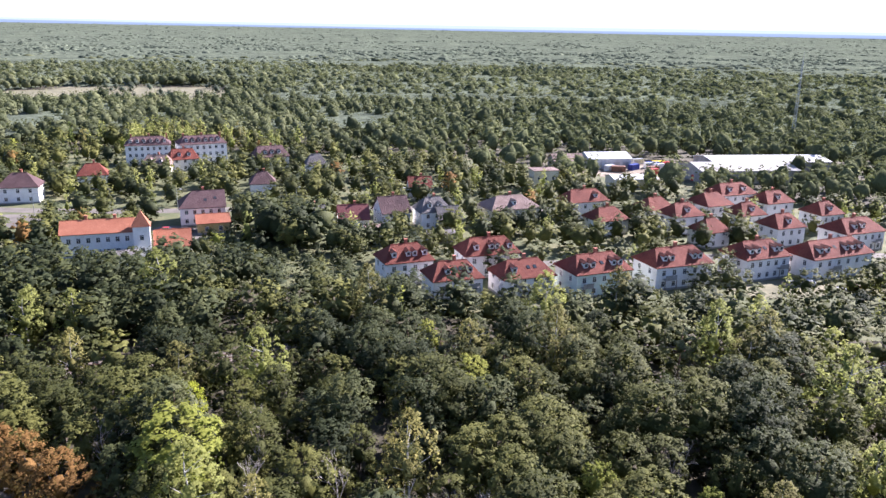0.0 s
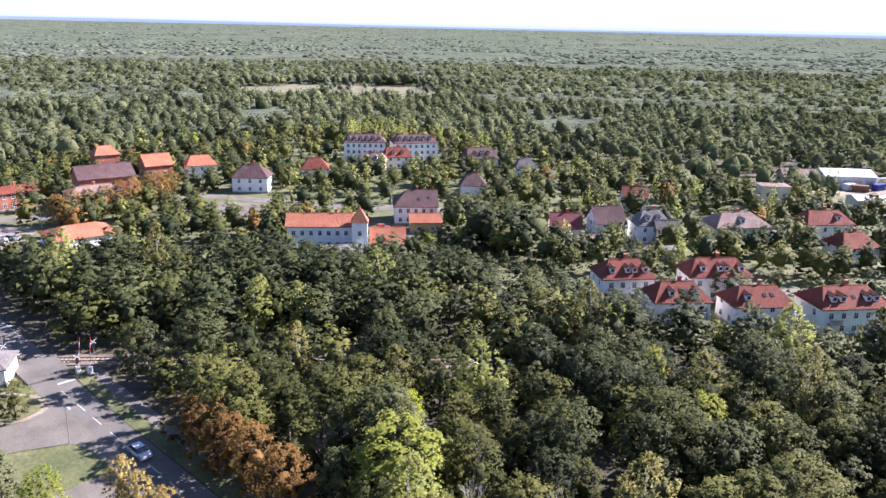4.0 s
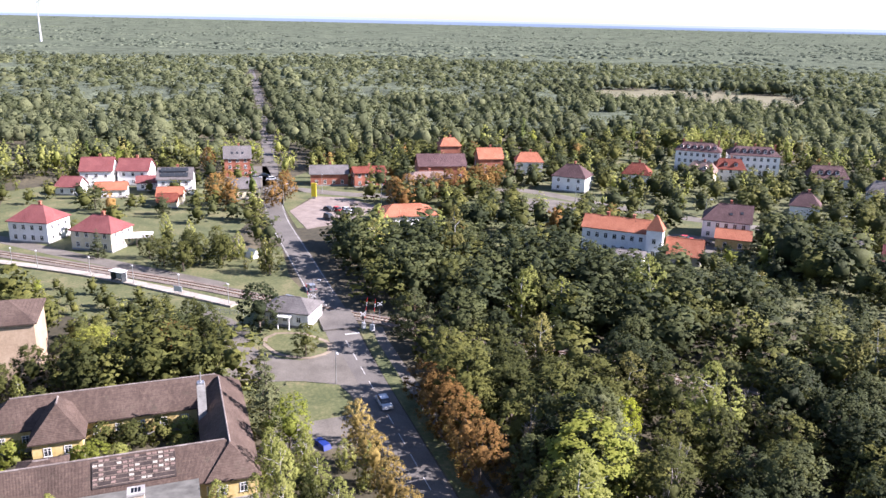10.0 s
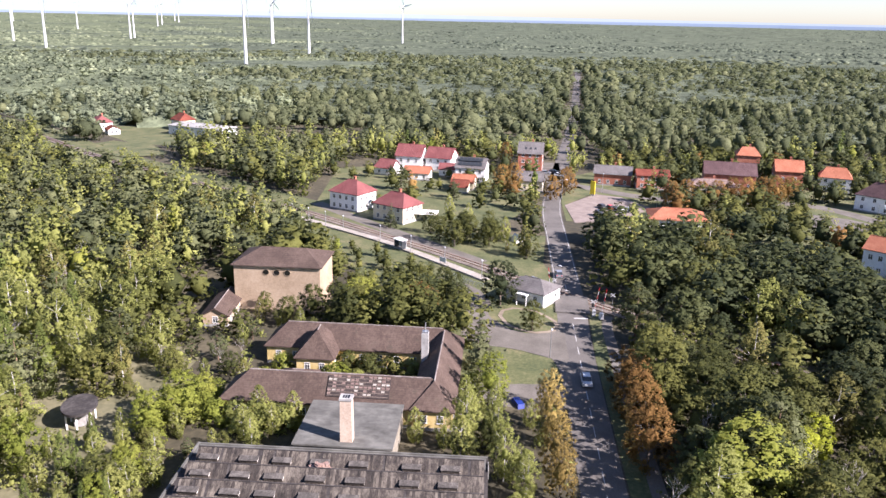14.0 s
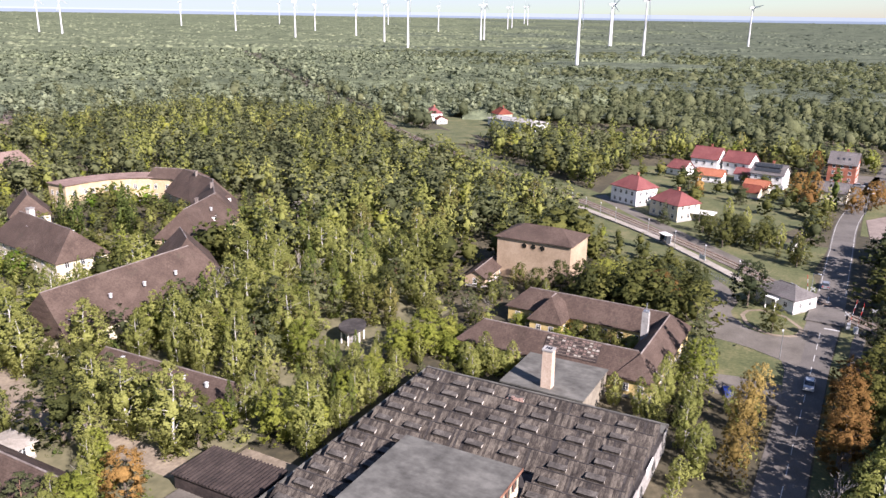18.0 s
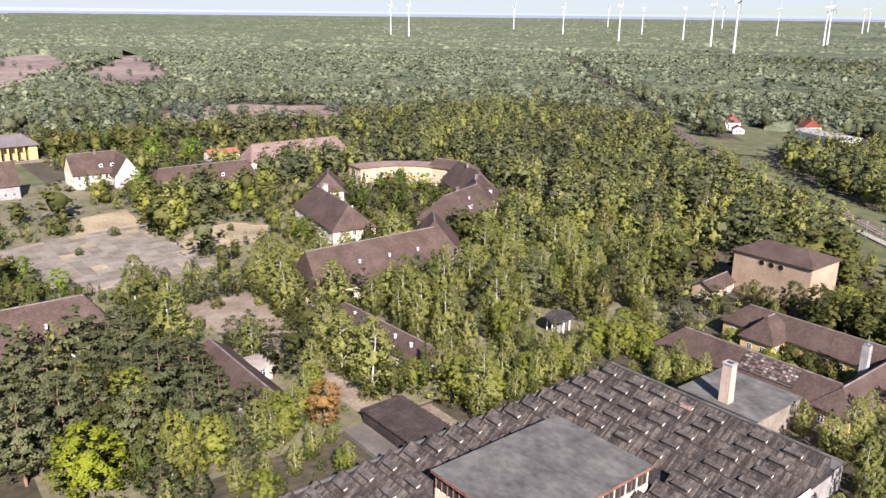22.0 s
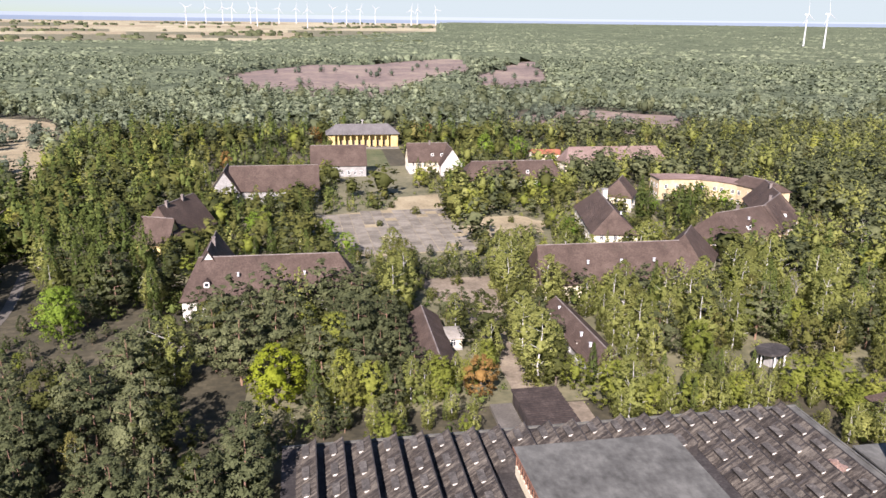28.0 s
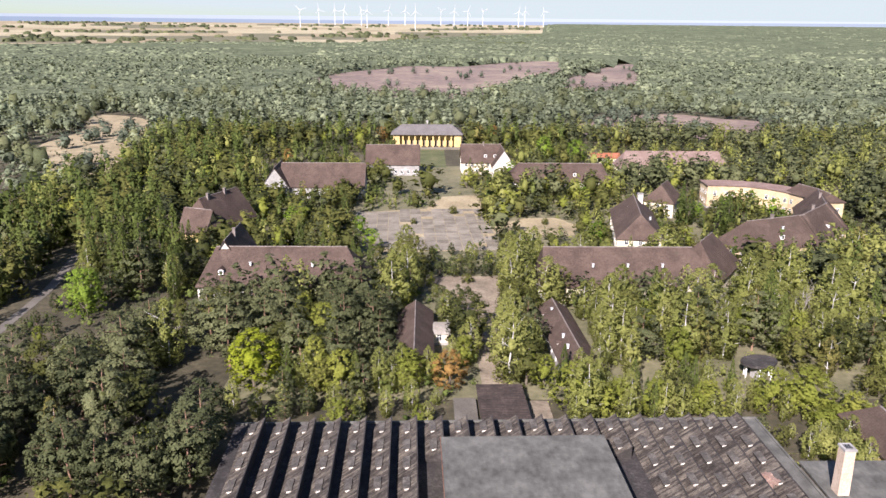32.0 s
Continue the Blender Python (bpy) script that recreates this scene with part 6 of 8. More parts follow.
def woods(name, label, kind, x, y, h, seed, wide=1.0, mat=None, protos=None):
    """Many trees of one kind joined into one sheet of woodland."""
    if len(x) == 0:
        return
    rg = np.random.RandomState(seed)
    pick = rg.randint(0, 4, len(x))
    V, F, T, N, k0 = [], [], [], [], 0
    for p in range(4):
        v, f, lie = (protos or LOW)[kind][p]
        s = np.where(pick == p)[0]
        if len(s) == 0:
            continue
        a = rg.rand(len(s)) * 6.283
        c, sn = np.cos(a)[:, None], np.sin(a)[:, None]
        hh = h[s][:, None]
        w = wide * (0.85 + 0.35 * rg.rand(len(s), 1))
        vx = (v[None, :, 0] * c - v[None, :, 1] * sn) * hh * w + x[s][:, None]
        vy = (v[None, :, 0] * sn + v[None, :, 1] * c) * hh * w + y[s][:, None]
        vz = v[None, :, 2] * hh + np.zeros_like(vx)
        V.append(np.stack([vx, vy, vz], 2).reshape(-1, 3))
        N.append(np.stack([lie[None, :, 0] * c - lie[None, :, 1] * sn, lie[None, :, 0] * sn + lie[None, :, 1] * c, lie[None, :, 2] + 0 * c], 2).reshape(-1, 3))
        F.append((f[None] + (np.arange(len(s)) * len(v))[:, None, None]).reshape(-1, f.shape[1]) + k0)
        T.append(np.repeat(rg.rand(len(s)), len(f)))
        k0 += len(s) * len(v)
    ob = new(name, quad_mesh(name, np.concatenate(V), np.concatenate(F), mat or KINDS[kind][2], np.concatenate(T), np.concatenate(N)))
    tagged(ob, label, "woodland", kind="stuff")


def dome_arrays(seed):
    """A small ragged treetop."""
    rg = np.random.RandomState(seed)
    v = []
    rings = ((0.0, 0.52), (0.74, 0.46))
    for z, r in rings:
        for i in range(6):
            a = i * 1.047 + 0.6 * rg.rand()
            k = r * (0.6 + 0.75 * rg.rand())
            v.append((k * math.cos(a), k * math.sin(a), z + 0.22 * (rg.rand() - 0.5)))
    v.append((0.25 * (rg.rand() - 0.5), 0.25 * (rg.rand() - 0.5), 0.93 + 0.1 * rg.rand()))
    f, n = [], len(rings)
    for k in range(n - 1):
        f += [(6 * k + i, 6 * k + (i + 1) % 6, 6 * k + 6 + (i + 1) % 6, 6 * k + 6 + i) for i in range(6)]
    q, t = 6 * (n - 1), 6 * n
    f += [(q, q + 1, q + 2, t), (q + 2, q + 3, q + 4, t), (q + 4, q + 5, q, t)]
    return np.array(v), np.array(f)


def far_woods(name, label, x, y, h, r, seed, mat):
    rg = np.random.RandomState(seed)
    V, F, T, k0 = [], [], [], 0
    pick = rg.randint(0, 6, len(x))
    z0 = np.array([rise(q) for q in np.hypot(x, y - 40)])
    for p in range(6):
        v, f = dome_arrays(p)
        s = np.where(pick == p)[0]
        a = rg.rand(len(s)) * 6.283
        c, sn = np.cos(a)[:, None], np.sin(a)[:, None]
        hh, rr = h[s][:, None], r[s][:, None]
        V.append(np.stack([(v[None, :, 0] * c - v[None, :, 1] * sn) * rr + x[s][:, None], (v[None, :, 0] * sn + v[None, :, 1] * c) * rr + y[s][:, None], v[None, :, 2] * hh + z0[s][:, None]], 2).reshape(-1, 3))
        F.append((f[None] + (np.arange(len(s)) * len(v))[:, None, None]).reshape(-1, f.shape[1]) + k0)
        T.append(np.repeat(rg.rand(len(s)), len(f)))
        k0 += len(s) * len(v)
    ob = new(name, quad_mesh(name, np.concatenate(V), np.concatenate(F), mat, np.concatenate(T)))
    tagged(ob, label, "woodland", kind="stuff")


def undergrowth(x, y, h, seed, mat, label, name="undergrowth"):
    """Bushes and saplings joined into one low thicket."""
    rg = np.random.RandomState(seed)
    V, F, T, k0 = [], [], [], 0
    protos = [crown_arrays("bush", 300 + k, 12, 64, 0.085)[:2] for k in range(3)]
    pick = rg.randint(0, 3, len(x))
    for p, (v, f) in enumerate(protos):
        s = np.where(pick == p)[0]
        a = rg.rand(len(s)) * 6.283
        c, sn, hh = np.cos(a)[:, None], np.sin(a)[:, None], h[s][:, None]
        V.append(np.stack([(v[None, :, 0] * c - v[None, :, 1] * sn) * hh * 1.15 + x[s][:, None], (v[None, :, 0] * sn + v[None, :, 1] * c) * hh * 1.15 + y[s][:, None], v[None, :, 2] * hh - 0.1 + 0 * hh], 2).reshape(-1, 3))
        F.append((f[None] + (np.arange(len(s)) * len(v))[:, None, None]).reshape(-1, f.shape[1]) + k0)
        T.append(np.repeat(rg.rand(len(s)), len(f)))
        k0 += len(s) * len(v)
    tagged(new(name, quad_mesh(name, np.concatenate(V), np.concatenate(F), mat, np.concatenate(T))), label, "bushes", kind="stuff")


def canopy_sheet(name, label, mat, keep, radii, a0, a1, step):
    """A closed, uneven roof of treetops for woods that are far away."""
    n = int((a1 - a0) / step)
    rr = np.array(radii)
    aa = np.radians(a0 + step * np.arange(n + 1))
    R, A = np.meshgrid(rr, aa, indexing="ij")
    X, Y = -10 - R * np.sin(A), 20 + R * np.cos(A)
    Z = np.array([(4.0 if math.hypot(x, y - 40) < 600 else 8.2) + rise(math.hypot(x, y - 40)) + 1.2 * noise.noise(Vector((x * 0.006, y * 0.006, 0))) for x, y in zip(X.ravel(), Y.ravel())])
    low = blocked(X.ravel(), Y.ravel(), 14.0)
    for poly in FIELDS:
        p = np.array(poly)
        m_ = p.mean(0)
        low |= inside(m_ + (p - m_) * (1 + 40 / np.ptp(p, 0).max() * 2), X.ravel(), Y.ravel())
    Z = np.where(low, np.array([rise(q) for q in np.hypot(X.ravel(), Y.ravel() - 40)]) - 0.5, Z)
    V = np.stack([X.ravel(), Y.ravel(), Z], 1)
    i, j = np.meshgrid(np.arange(len(rr) - 1), np.arange(n), indexing="ij")
    k = (i * (n + 1) + j).ravel()
    F = np.stack([k, k + 1, k + n + 2, k + n + 1], 1)
    cx, cy = V[F, 0].mean(1), V[F, 1].mean(1)
    ok = ~blocked(cx, cy, 4.0) & ~((cx > -345) & (cx < 110) & (cy > -330) & (cy < 300)) & keep(cx, cy)
    tagged(new(name, quad_mesh(name, V, F[ok][:, ::-1], mat, np.zeros(ok.sum()))), label, "woodland", kind="stuff")

# ---- planting ----
rt = random.Random(11)
# notable trees
for x, y, h in ((-105.5, 50.6, 8.0), (-100, 50.9, 9.2), (-94, 50.5, 9.8), (-88.0, 50.8, 10.2), (-81.5, 50.4, 10.0)):
    tree("maple", x, y, h, rt, 1.12 + 0.2 * rt.random())
for x, y, h in ((-98, 37.4, 7.0), (-92, 36.8, 7.8), (-86, 37.0, 8.4), (-79, 37.2, 8.6), (-72, 37.4, 8.4)):
    tree("tan", x, y, h, rt, 0.88, "ochre-brown autumn maple beside the road")
tree("lime", -71.5, 60.0, 13.5, rt, 1.7)
for x, y, h in ((-64, 66, 10), (-77, 70, 11), (-69, 72, 11), (-84, 64, 10), (-60, 61, 11), (-90, 71, 9), (-52, 68, 11), (-40, 66, 12), (-33, 72, 11), (-24, 70, 12), (-56, 78, 11), (-80, 80, 10)):
    bare_tree(x, y, h * 1.15, rt)
tree("yellow", -83.5, 73.5, 9, rt, 1.0)
tree("yellow", -80, 70.5, 8.5, rt, 0.8)
tree("lime", -86, 66, 9.5, rt, 1.2)
tree("lime", -52, 104, 9, rt, 1.3)
tree("lime", -86.0, -19.0, 9, rt, 1.3)
tree("lime", -82.0, -22.5, 7.5, rt, 1.3)
tree("lime", -101.5, 1.5, 4.5, rt, 1.5)
tree("yellow", 6.5, -31.0, 10.5, rt, 1.6)
CLEAR += [("p", blob(7.0, -29.5, 6.5, 7.0)), ("p", blob(50.5, -63, 6, 8)), ("p", blob(-28, -30.5, 3, 3))]
for kind, x, y, h in (("birch", -19.5, -32.5, 8), ("birch", -24, -33, 7), ("pine", -17.0, -34.5, 8.5), ("birch", -51, -31, 7.5), ("birch", -54.5, -32, 8.5), ("poplar", -48, -31.5, 8)):
    tree(kind, x, y, h, rt, 1.2)
tree("lime", -4.5, -29.5, 10, rt, 0.9)
tree("maple", -28.0, -30.5, 7.2, rt, 1.45, "small rust-orange maple beside the shed")
tree("lime", -44.5, -30.0, 6.5, rt, 1.1)
tree("lime", -20.5, -30.0, 6.0, rt, 1.0)
tree("green", 49.0, -63.5, 11.5, rt, 1.05)
tree("green", 51.0, -66.5, 9.5, rt, 1.0)
tree("alder", -145.0, 29.0, 10.5, rt, 1.35, "dark round tree beside the gatehouse")
tree("oak", -131.0, 35.6, 6.5, rt, 1.15, "small green tree on the grass island")
tree("oak", -137.5, 57.5, 8.0, rt, 1.45, "dense dark green tree beside the crossing")
for kind, x, y, h in (("oak", -128.0, 19.0, 7.0), ("oak", -132.5, 20.6, 8.0), ("alder", -138.0, 20.0, 7.5), ("oak", -143.0, 18.6, 8.0), ("oak", -147.5, 16.0, 7.5), ("maple", -132.0, 12.5, 9.0), ("alder", -138.5, 13.0, 8.5), ("oak", -126.0, 13.5, 8.0), ("oak", -144.0, 11.0, 8.5), ("lime", -132.0, 0.0, 9.5)):
    tree(kind, x, y, h, rt, 1.3, "autumn-brown tree in the wood beside the lane" if kind == "maple" else "")
tree("spruce", -112, 25.5, 12, rt, 1.1)
tree("spruce", -104.5, 25.5, 12.5, rt, 1.2, "tall grey-green conifer beside the wing")
tree("lime", -97.0, 27.5, 9.5, rt, 1.1)
for x, y, h in ((-90, 24, 9), (-84, 24.5, 10), (-79, 24, 8), (-76, 30, 9), (-84, 29, 8), (-90, 28.5, 8), (-71, 33, 8)):
    tree("birch", x, y, h, rt, 1.1)
for x, y, h in ((-265, 33, 11), (-254, 46, 9), (-262, 51.5, 10)):
    tree("maple", x, y, h, rt, 1.1, "brown autumn street tree")
for k in range(9):
    tree("maple", -247 - 2.0 * k + 3 * rt.random(), 86 + 5.6 * k, 8.5 + 2 * rt.random(), rt, 1.15, "brown and orange street tree")
for kind, x, y, h in (("birch", -28.5, -38, 7), ("spruce", -29.5, -58, 7), ("pine", -30.5, -63.5, 8), ("birch", -44.5, -40, 8), ("pine", -45, -46, 9), ("pine", -44.5, -53, 9), ("oak", -46, -62, 8), ("lime", -42.5, -33.5, 5.5), ("pine", -15, -40, 9), ("pine", -15, -46, 9.5), ("pine", -15.5, -53, 9.5), ("pine", -16, -60, 9), ("birch", -58, -40, 9), ("birch", -58, -47, 10), ("birch", -58.5, -54, 10), ("lime", -25.5, -33, 5.5), ("pine", -27.5, -64, 7.5), ("spruce", -43, -58, 9), ("spruce", -42.5, -50, 8)):
    tree(kind, x, y, h, rt, 1.05)
for k in range(11):
    if k < 3:
        continue
    tree(("birch", "birch", "lime", "poplar")[k % 4], 9.0 - 3.1 * k + 1.2 * rt.random(), -27.5 - 3.0 * rt.random(), 6.8 + 2.2 * rt.random(), rt, 1.25)
for k in range(8):
    tree("birch", 8.0 - 4.2 * k, -19.5 - 3 * rt.random(), 4.8 + 1.6 * rt.random(), rt, 1.3)
for k in range(22):
    tree(("birch", "birch", "poplar", "lime", "birch")[k % 5], -47.5 - 1.75 * k, -16.5 - (k * 5.3 % 13), 5.6 + 2.4 * rt.random() - (1.5 if k > 15 else 0), rt, 1.25)
for kind, x, y, h, w in (("spruce", -207.5, -4.5, 7.5, 1.6), ("oak", -193.5, 20.0, 8.5, 1.3), ("oak", -190.0, 16.0, 7.5, 1.3), ("oak", -194.5, 11.5, 7.5, 1.25), ("oak", -192.0, 25.5, 8.0, 1.2), ("birch", -196.5, 30.0, 7.5, 1.3), ("oak", -207.5, 25.0, 6.5, 1.2), ("oak", -200.5, 18.0, 7.5, 1.3), ("oak", -236.0, 38.5, 7.5, 1.2), ("oak", -181.5, 35.8, 8.0, 1.1), ("maple", -261.0, 28.5, 11.0, 1.1), ("maple", -271.5, 53.0, 9.0, 1.0), ("maple", -322.0, 30.0, 10.0, 1.0), ("spruce", -262.5, -8.5, 10.5, 1.1), ("oak", -225.0, 40.0, 4.5, 1.2), ("birch", -220.0, 12.5, 8.0, 1.2), ("oak", -203.0, 8.0, 6.5, 1.3), ("birch", -214.0, 18.5, 7.0, 1.2), ("spruce", -247.0, 12.0, 8.5, 1.1)):
    tree(kind, x, y, h, rt, w, "dark conifer beside a house" if kind == "spruce" else "tree in a garden by the railway")
def bush_mesh(seed, leaf):
    v, f, lie = crown_arrays("bush", seed, 40, 800, 0.046, True)
    return quad_mesh("bush", v, f, leaf, None, lie)


bush_me = {}
for nm_, lf in (("green", LEAF_OAK), ("pale", LEAF_BIRCH), ("bright", LEAF_LIME)):
    bush_me[nm_] = [bush_mesh(210 + k, lf) for k in range(2)]
for x, y, h, nm_ in ((-108, 2, 3.6, "green"), (-107, 6, 3.8, "green"), (-107.5, 10, 3.6, "green"), (-107, 13.5, 3.2, "pale"), (-103.5, 4.5, 2.4, "pale"), (-101, 9, 2.0, "pale"), (-104.5, -0.5, 2.6, "bright"), (-103, 13, 2.6, "green"), (-87.5, -11, 4.0, "pale"), (-87, -7, 4.4, "pale"), (-86.5, -3.5, 4.2, "pale"), (-87, -14.5, 4.0, "bright"), (-90, -17.5, 3.6, "bright"), (-95, -17, 3.4, "bright"), (-101, -11, 3.0, "bright"), (-107, -9.5, 3.2, "bright"), (-84.5, -9, 3.6, "pale"),
                       (-30, -62, 2.0, "green"), (-36, -70, 1.8, "pale"), (-27, -80, 2.2, "green"), (-42, -84, 2.0, "pale"), (-34, -88, 2.4, "green"), (-20, -146, 2.0, "green"), (-33, -160, 2.6, "green"), (-52, -138, 1.8, "green"), (-62, -146, 2.0, "green"), (-26, -170, 2.2, "green")):
    ob = part("bush", bush_me[nm_][rt.randrange(2)], ())
    ob.matrix_basis = pose(x, y, -0.05, 0, 0, rt.random() * 360) @ Matrix.Diagonal((h * 1.2, h * 1.2, h, 1))
    tagged(ob, {"green": "dense dark green bush", "pale": "pale green willowy bush", "bright": "bright yellow-green bush"}[nm_] + " on open ground", "bush", "bushes")
EXTRA = [("poplar", -118, -139, 12.5, 100), ("poplar", -124, -146, 12, 100), ("poplar", -113, -134, 13, 100), ("oak", -128, -138, 8, 100), ("oak", -120, -150, 8, 100), ("poplar", -104, -142, 12, 100), ("birch", -131, -152, 9, 100)]
for x, y, yaw, L, W in WALLS:
    c, sn = math.cos(radians(yaw)), math.sin(radians(yaw))
    for u, v in [(k * 3.7 - L / 2 + 1.8, q * (W / 2 + 4.0 + 3.2 * (k % 2))) for k in range(int(L / 3.7)) for q in (-1, 1)] + [(q * (L / 2 + 4.2), w_) for q in (-1, 1) for w_ in (-3, 2)]:
        px_, py_ = x + c * u - sn * v, y + sn * u + c * v
        out = (c * u - sn * v) * 0.25 + (sn * u + c * v)
        near_end = x == 8.5 and u > 9
        if out > 3 and rt.random() < 0.9 and not near_end and not blocked(np.array([px_]), np.array([py_]), 1.0)[0]:
            EXTRA.append((rt.choice(("oak", "green", "oak", "poplar", "lime") if y < -90 else ("pine", "pine", "birch")), px_ + rt.random() - 0.5, py_ + rt.random() - 0.5, 5.6 + 2.4 * rt.random() + (6.6 if x == 8.5 else 3.4 if y > -90 else 0), 100))
for kind, x, y, h in (("lime", -39.7, -202.4, 7.5), ("lime", -52.2, -198.2, 7.0), ("lime", -61.7, -189.8, 7.5), ("lime", -69.1, -189.4, 7.0), ("lime", -78.6, -186.2, 7.0), ("green", -8.6, -115.4, 6.5), ("green", -4.2, -130.3, 6.5), ("green", 17.5, -140.7, 7.0), ("maple", -0.7, -314.6, 9.0), ("maple", -51.9, -321.0, 9.0), ("maple", -59.5, -318.5, 9.5), ("green", -79.3, -267.3, 11.0), ("green", -92.8, -258.1, 11.0), ("poplar", -107.1, -150.9, 13.5), ("poplar", -115.1, -131.6, 13.0), ("poplar", -108.3, -146.2, 12.0), ("maple", 36.4, -246.5, 8.0), ("poplar", -18.8, -194.5, 12.0), ("birch", -12.4, -216.8, 10.0), ("oak", -25.1, -197.2, 8.0), ("birch", 39.7, -205.3, 11.0), ("birch", 36.4, -179.9, 11.0), ("oak", 2.2, -154.0, 8.0), ("oak", 8.9, -163.2, 9.0), ("oak", 14.0, -154.8, 8.0), ("green", -155.6, -168.9, 6.0), ("birch", -172.1, -200.0, 10.0), ("green", -73.8, -122.4, 7.0), ("green", -30.0, -202.6, 8.0), ("oak", -2.3, -159.3, 8.0)):
    if kind == "lime" or not blocked(np.array([x]), np.array([y]))[0]:
        tree(kind, x, y, h, rt, 1.35 if kind in ("lime", "green") else 1.15, mid=True)
for kind, x, y, h, w in (("poplar", 58.6, -102.6, 13.6, 1.15), ("poplar", 53.8, -100.6, 14.2, 1.15), ("poplar", 48.9, -97.8, 14.8, 1.15), ("poplar", 45.0, -100.7, 15.4, 1.15), ("poplar", 40.6, -97.8, 13.9, 1.15), ("poplar", 72.5, -114.5, 14.5, 1.15), ("poplar", 80.5, -118.3, 15.1, 1.15), ("poplar", 87.6, -121.7, 13.6, 1.15), ("poplar", 95.2, -125.8, 14.2, 1.15), ("poplar", 66.0, -110.7, 14.8, 1.15), ("lime", -89.8, -20.4, 4.6, 1.30), ("lime", -93.5, -18.5, 5.2, 1.30), ("lime", -95.1, -15.1, 5.8, 1.30), ("lime", -85.9, -21.0, 6.4, 1.30), ("lime", -97.2, -12.6, 4.9, 1.30), ("birch", -84.7, -4.8, 5.3, 1.30), ("birch", -82.8, -8.5, 5.9, 1.30), ("birch", -86.5, -1.9, 6.5, 1.30), ("birch", -86.5, -7.5, 7.1, 1.30), ("birch", -84.8, 16.9, 5.9, 1.30), ("birch", -83.7, 21.3, 6.5, 1.30), ("birch", -88.2, 18.9, 7.1, 1.30), ("bare", -74.8, -56.5, 9.6, 1.00), ("bare", -73.3, -65.6, 10.2, 1.00), ("bare", -81.2, -49.5, 10.8, 1.00), ("bare", -92.7, -46.7, 11.4, 1.00), ("bare", -70.0, -77.1, 9.9, 1.00), ("bare", -117.3, -54.9, 10.5, 1.00)):
    if blocked(np.array([x]), np.array([y]))[0]:
        continue
    if kind == "bare":
        bare_tree(x, y, h, rt)
    else:
        tree(kind, x, y, h * 1.25 if kind == "poplar" else h, rt, w, mid=kind == "poplar")
for x, y, h in ((-23.5, -92.5, 5.2), (-27.2, -93.2, 5.6), (-31.0, -92.6, 5.0), (-35.0, -93.4, 5.6), (-39.0, -92.8, 5.2), (-42.5, -93.6, 4.6)):
    tree("alder", x, y, h, rt, 1.25, "dark green tree at the edge of the paved square")
for x, y, h in ((-129, -9, 8.5), (-126.5, -13.5, 6.8), (-130, -4.5, 9), (-128.5, 0, 9), (-126, 4, 8.5), (-124, 9, 8.5), (-127, 14, 8), (-133, -20.5, 5.0), (-122, -1, 8)):
    tree("oak", x, y, h, rt, 1.2, "dark green tree before the tall hall")
NEAR = Vector((-10.0, 20.0))


def zone(x, y):
    """Mix of kinds: weights for oak, birch, pine, poplar, ochre, lime, bare, alder."""
    rail_side = (y - 51.2) - (x + 146.6) * 0.80
    if y > 47 and x > -215:
        if rail_side < -6:  # near wood
            k = max(0.0, min(1.0, (x + 95) / 110))
            return (0.68 - 0.18 * k, 0.03, 0.04, 0.0, 0.05 + 0.07 * k, 0.03, 0.08 + 0.03 * k, 0.14 + 0.12 * k)
        return (0.18, 0.03, 0.0, 0.0, 0.02, 0.01, 0.0, 0.76)
    if x < -150 and y < -25 or y < -150 and x < -95:
        return (0.05, 0.30, 0.60, 0.0, 0.02, 0.03, 0.0)
    if -186 < x < -114 and -42 < y < 40:
        return (0.84, 0.06, 0.03, 0.0, 0.04, 0.02, 0.01)
    if x < -118:
        return (0.12, 0.52, 0.11, 0.04, 0.08, 0.05, 0.08)
    if x > -16 and y < 8:
        if y > -70:
            return (0.09, 0.05, 0.78, 0.03, 0.01, 0.03, 0.01)
        return (0.34, 0.07, 0.09, 0.42, 0.02, 0.05, 0.01)
    if y < -95:
        return (0.42, 0.18, 0.15, 0.12, 0.03, 0.08, 0.02)
    return (0.10, 0.57, 0.08, 0.06, 0.02, 0.12, 0.05)


ORDER = ("oak", "birch", "pine", "poplar", "ochre", "lime", "bare", "alder")
HEIGHT = {"alder": 11.5, "oak": 10.5, "birch": 12.0, "pine": 11.5, "poplar": 14.0, "ochre": 11.5, "lime": 8.5, "bare": 13.0, "maple": 10.0}
LIMIT = {"alder": 80, "oak": 205, "birch": 215, "pine": 195, "poplar": 80, "ochre": 80, "lime": 60, "bare": 120, "maple": 70}
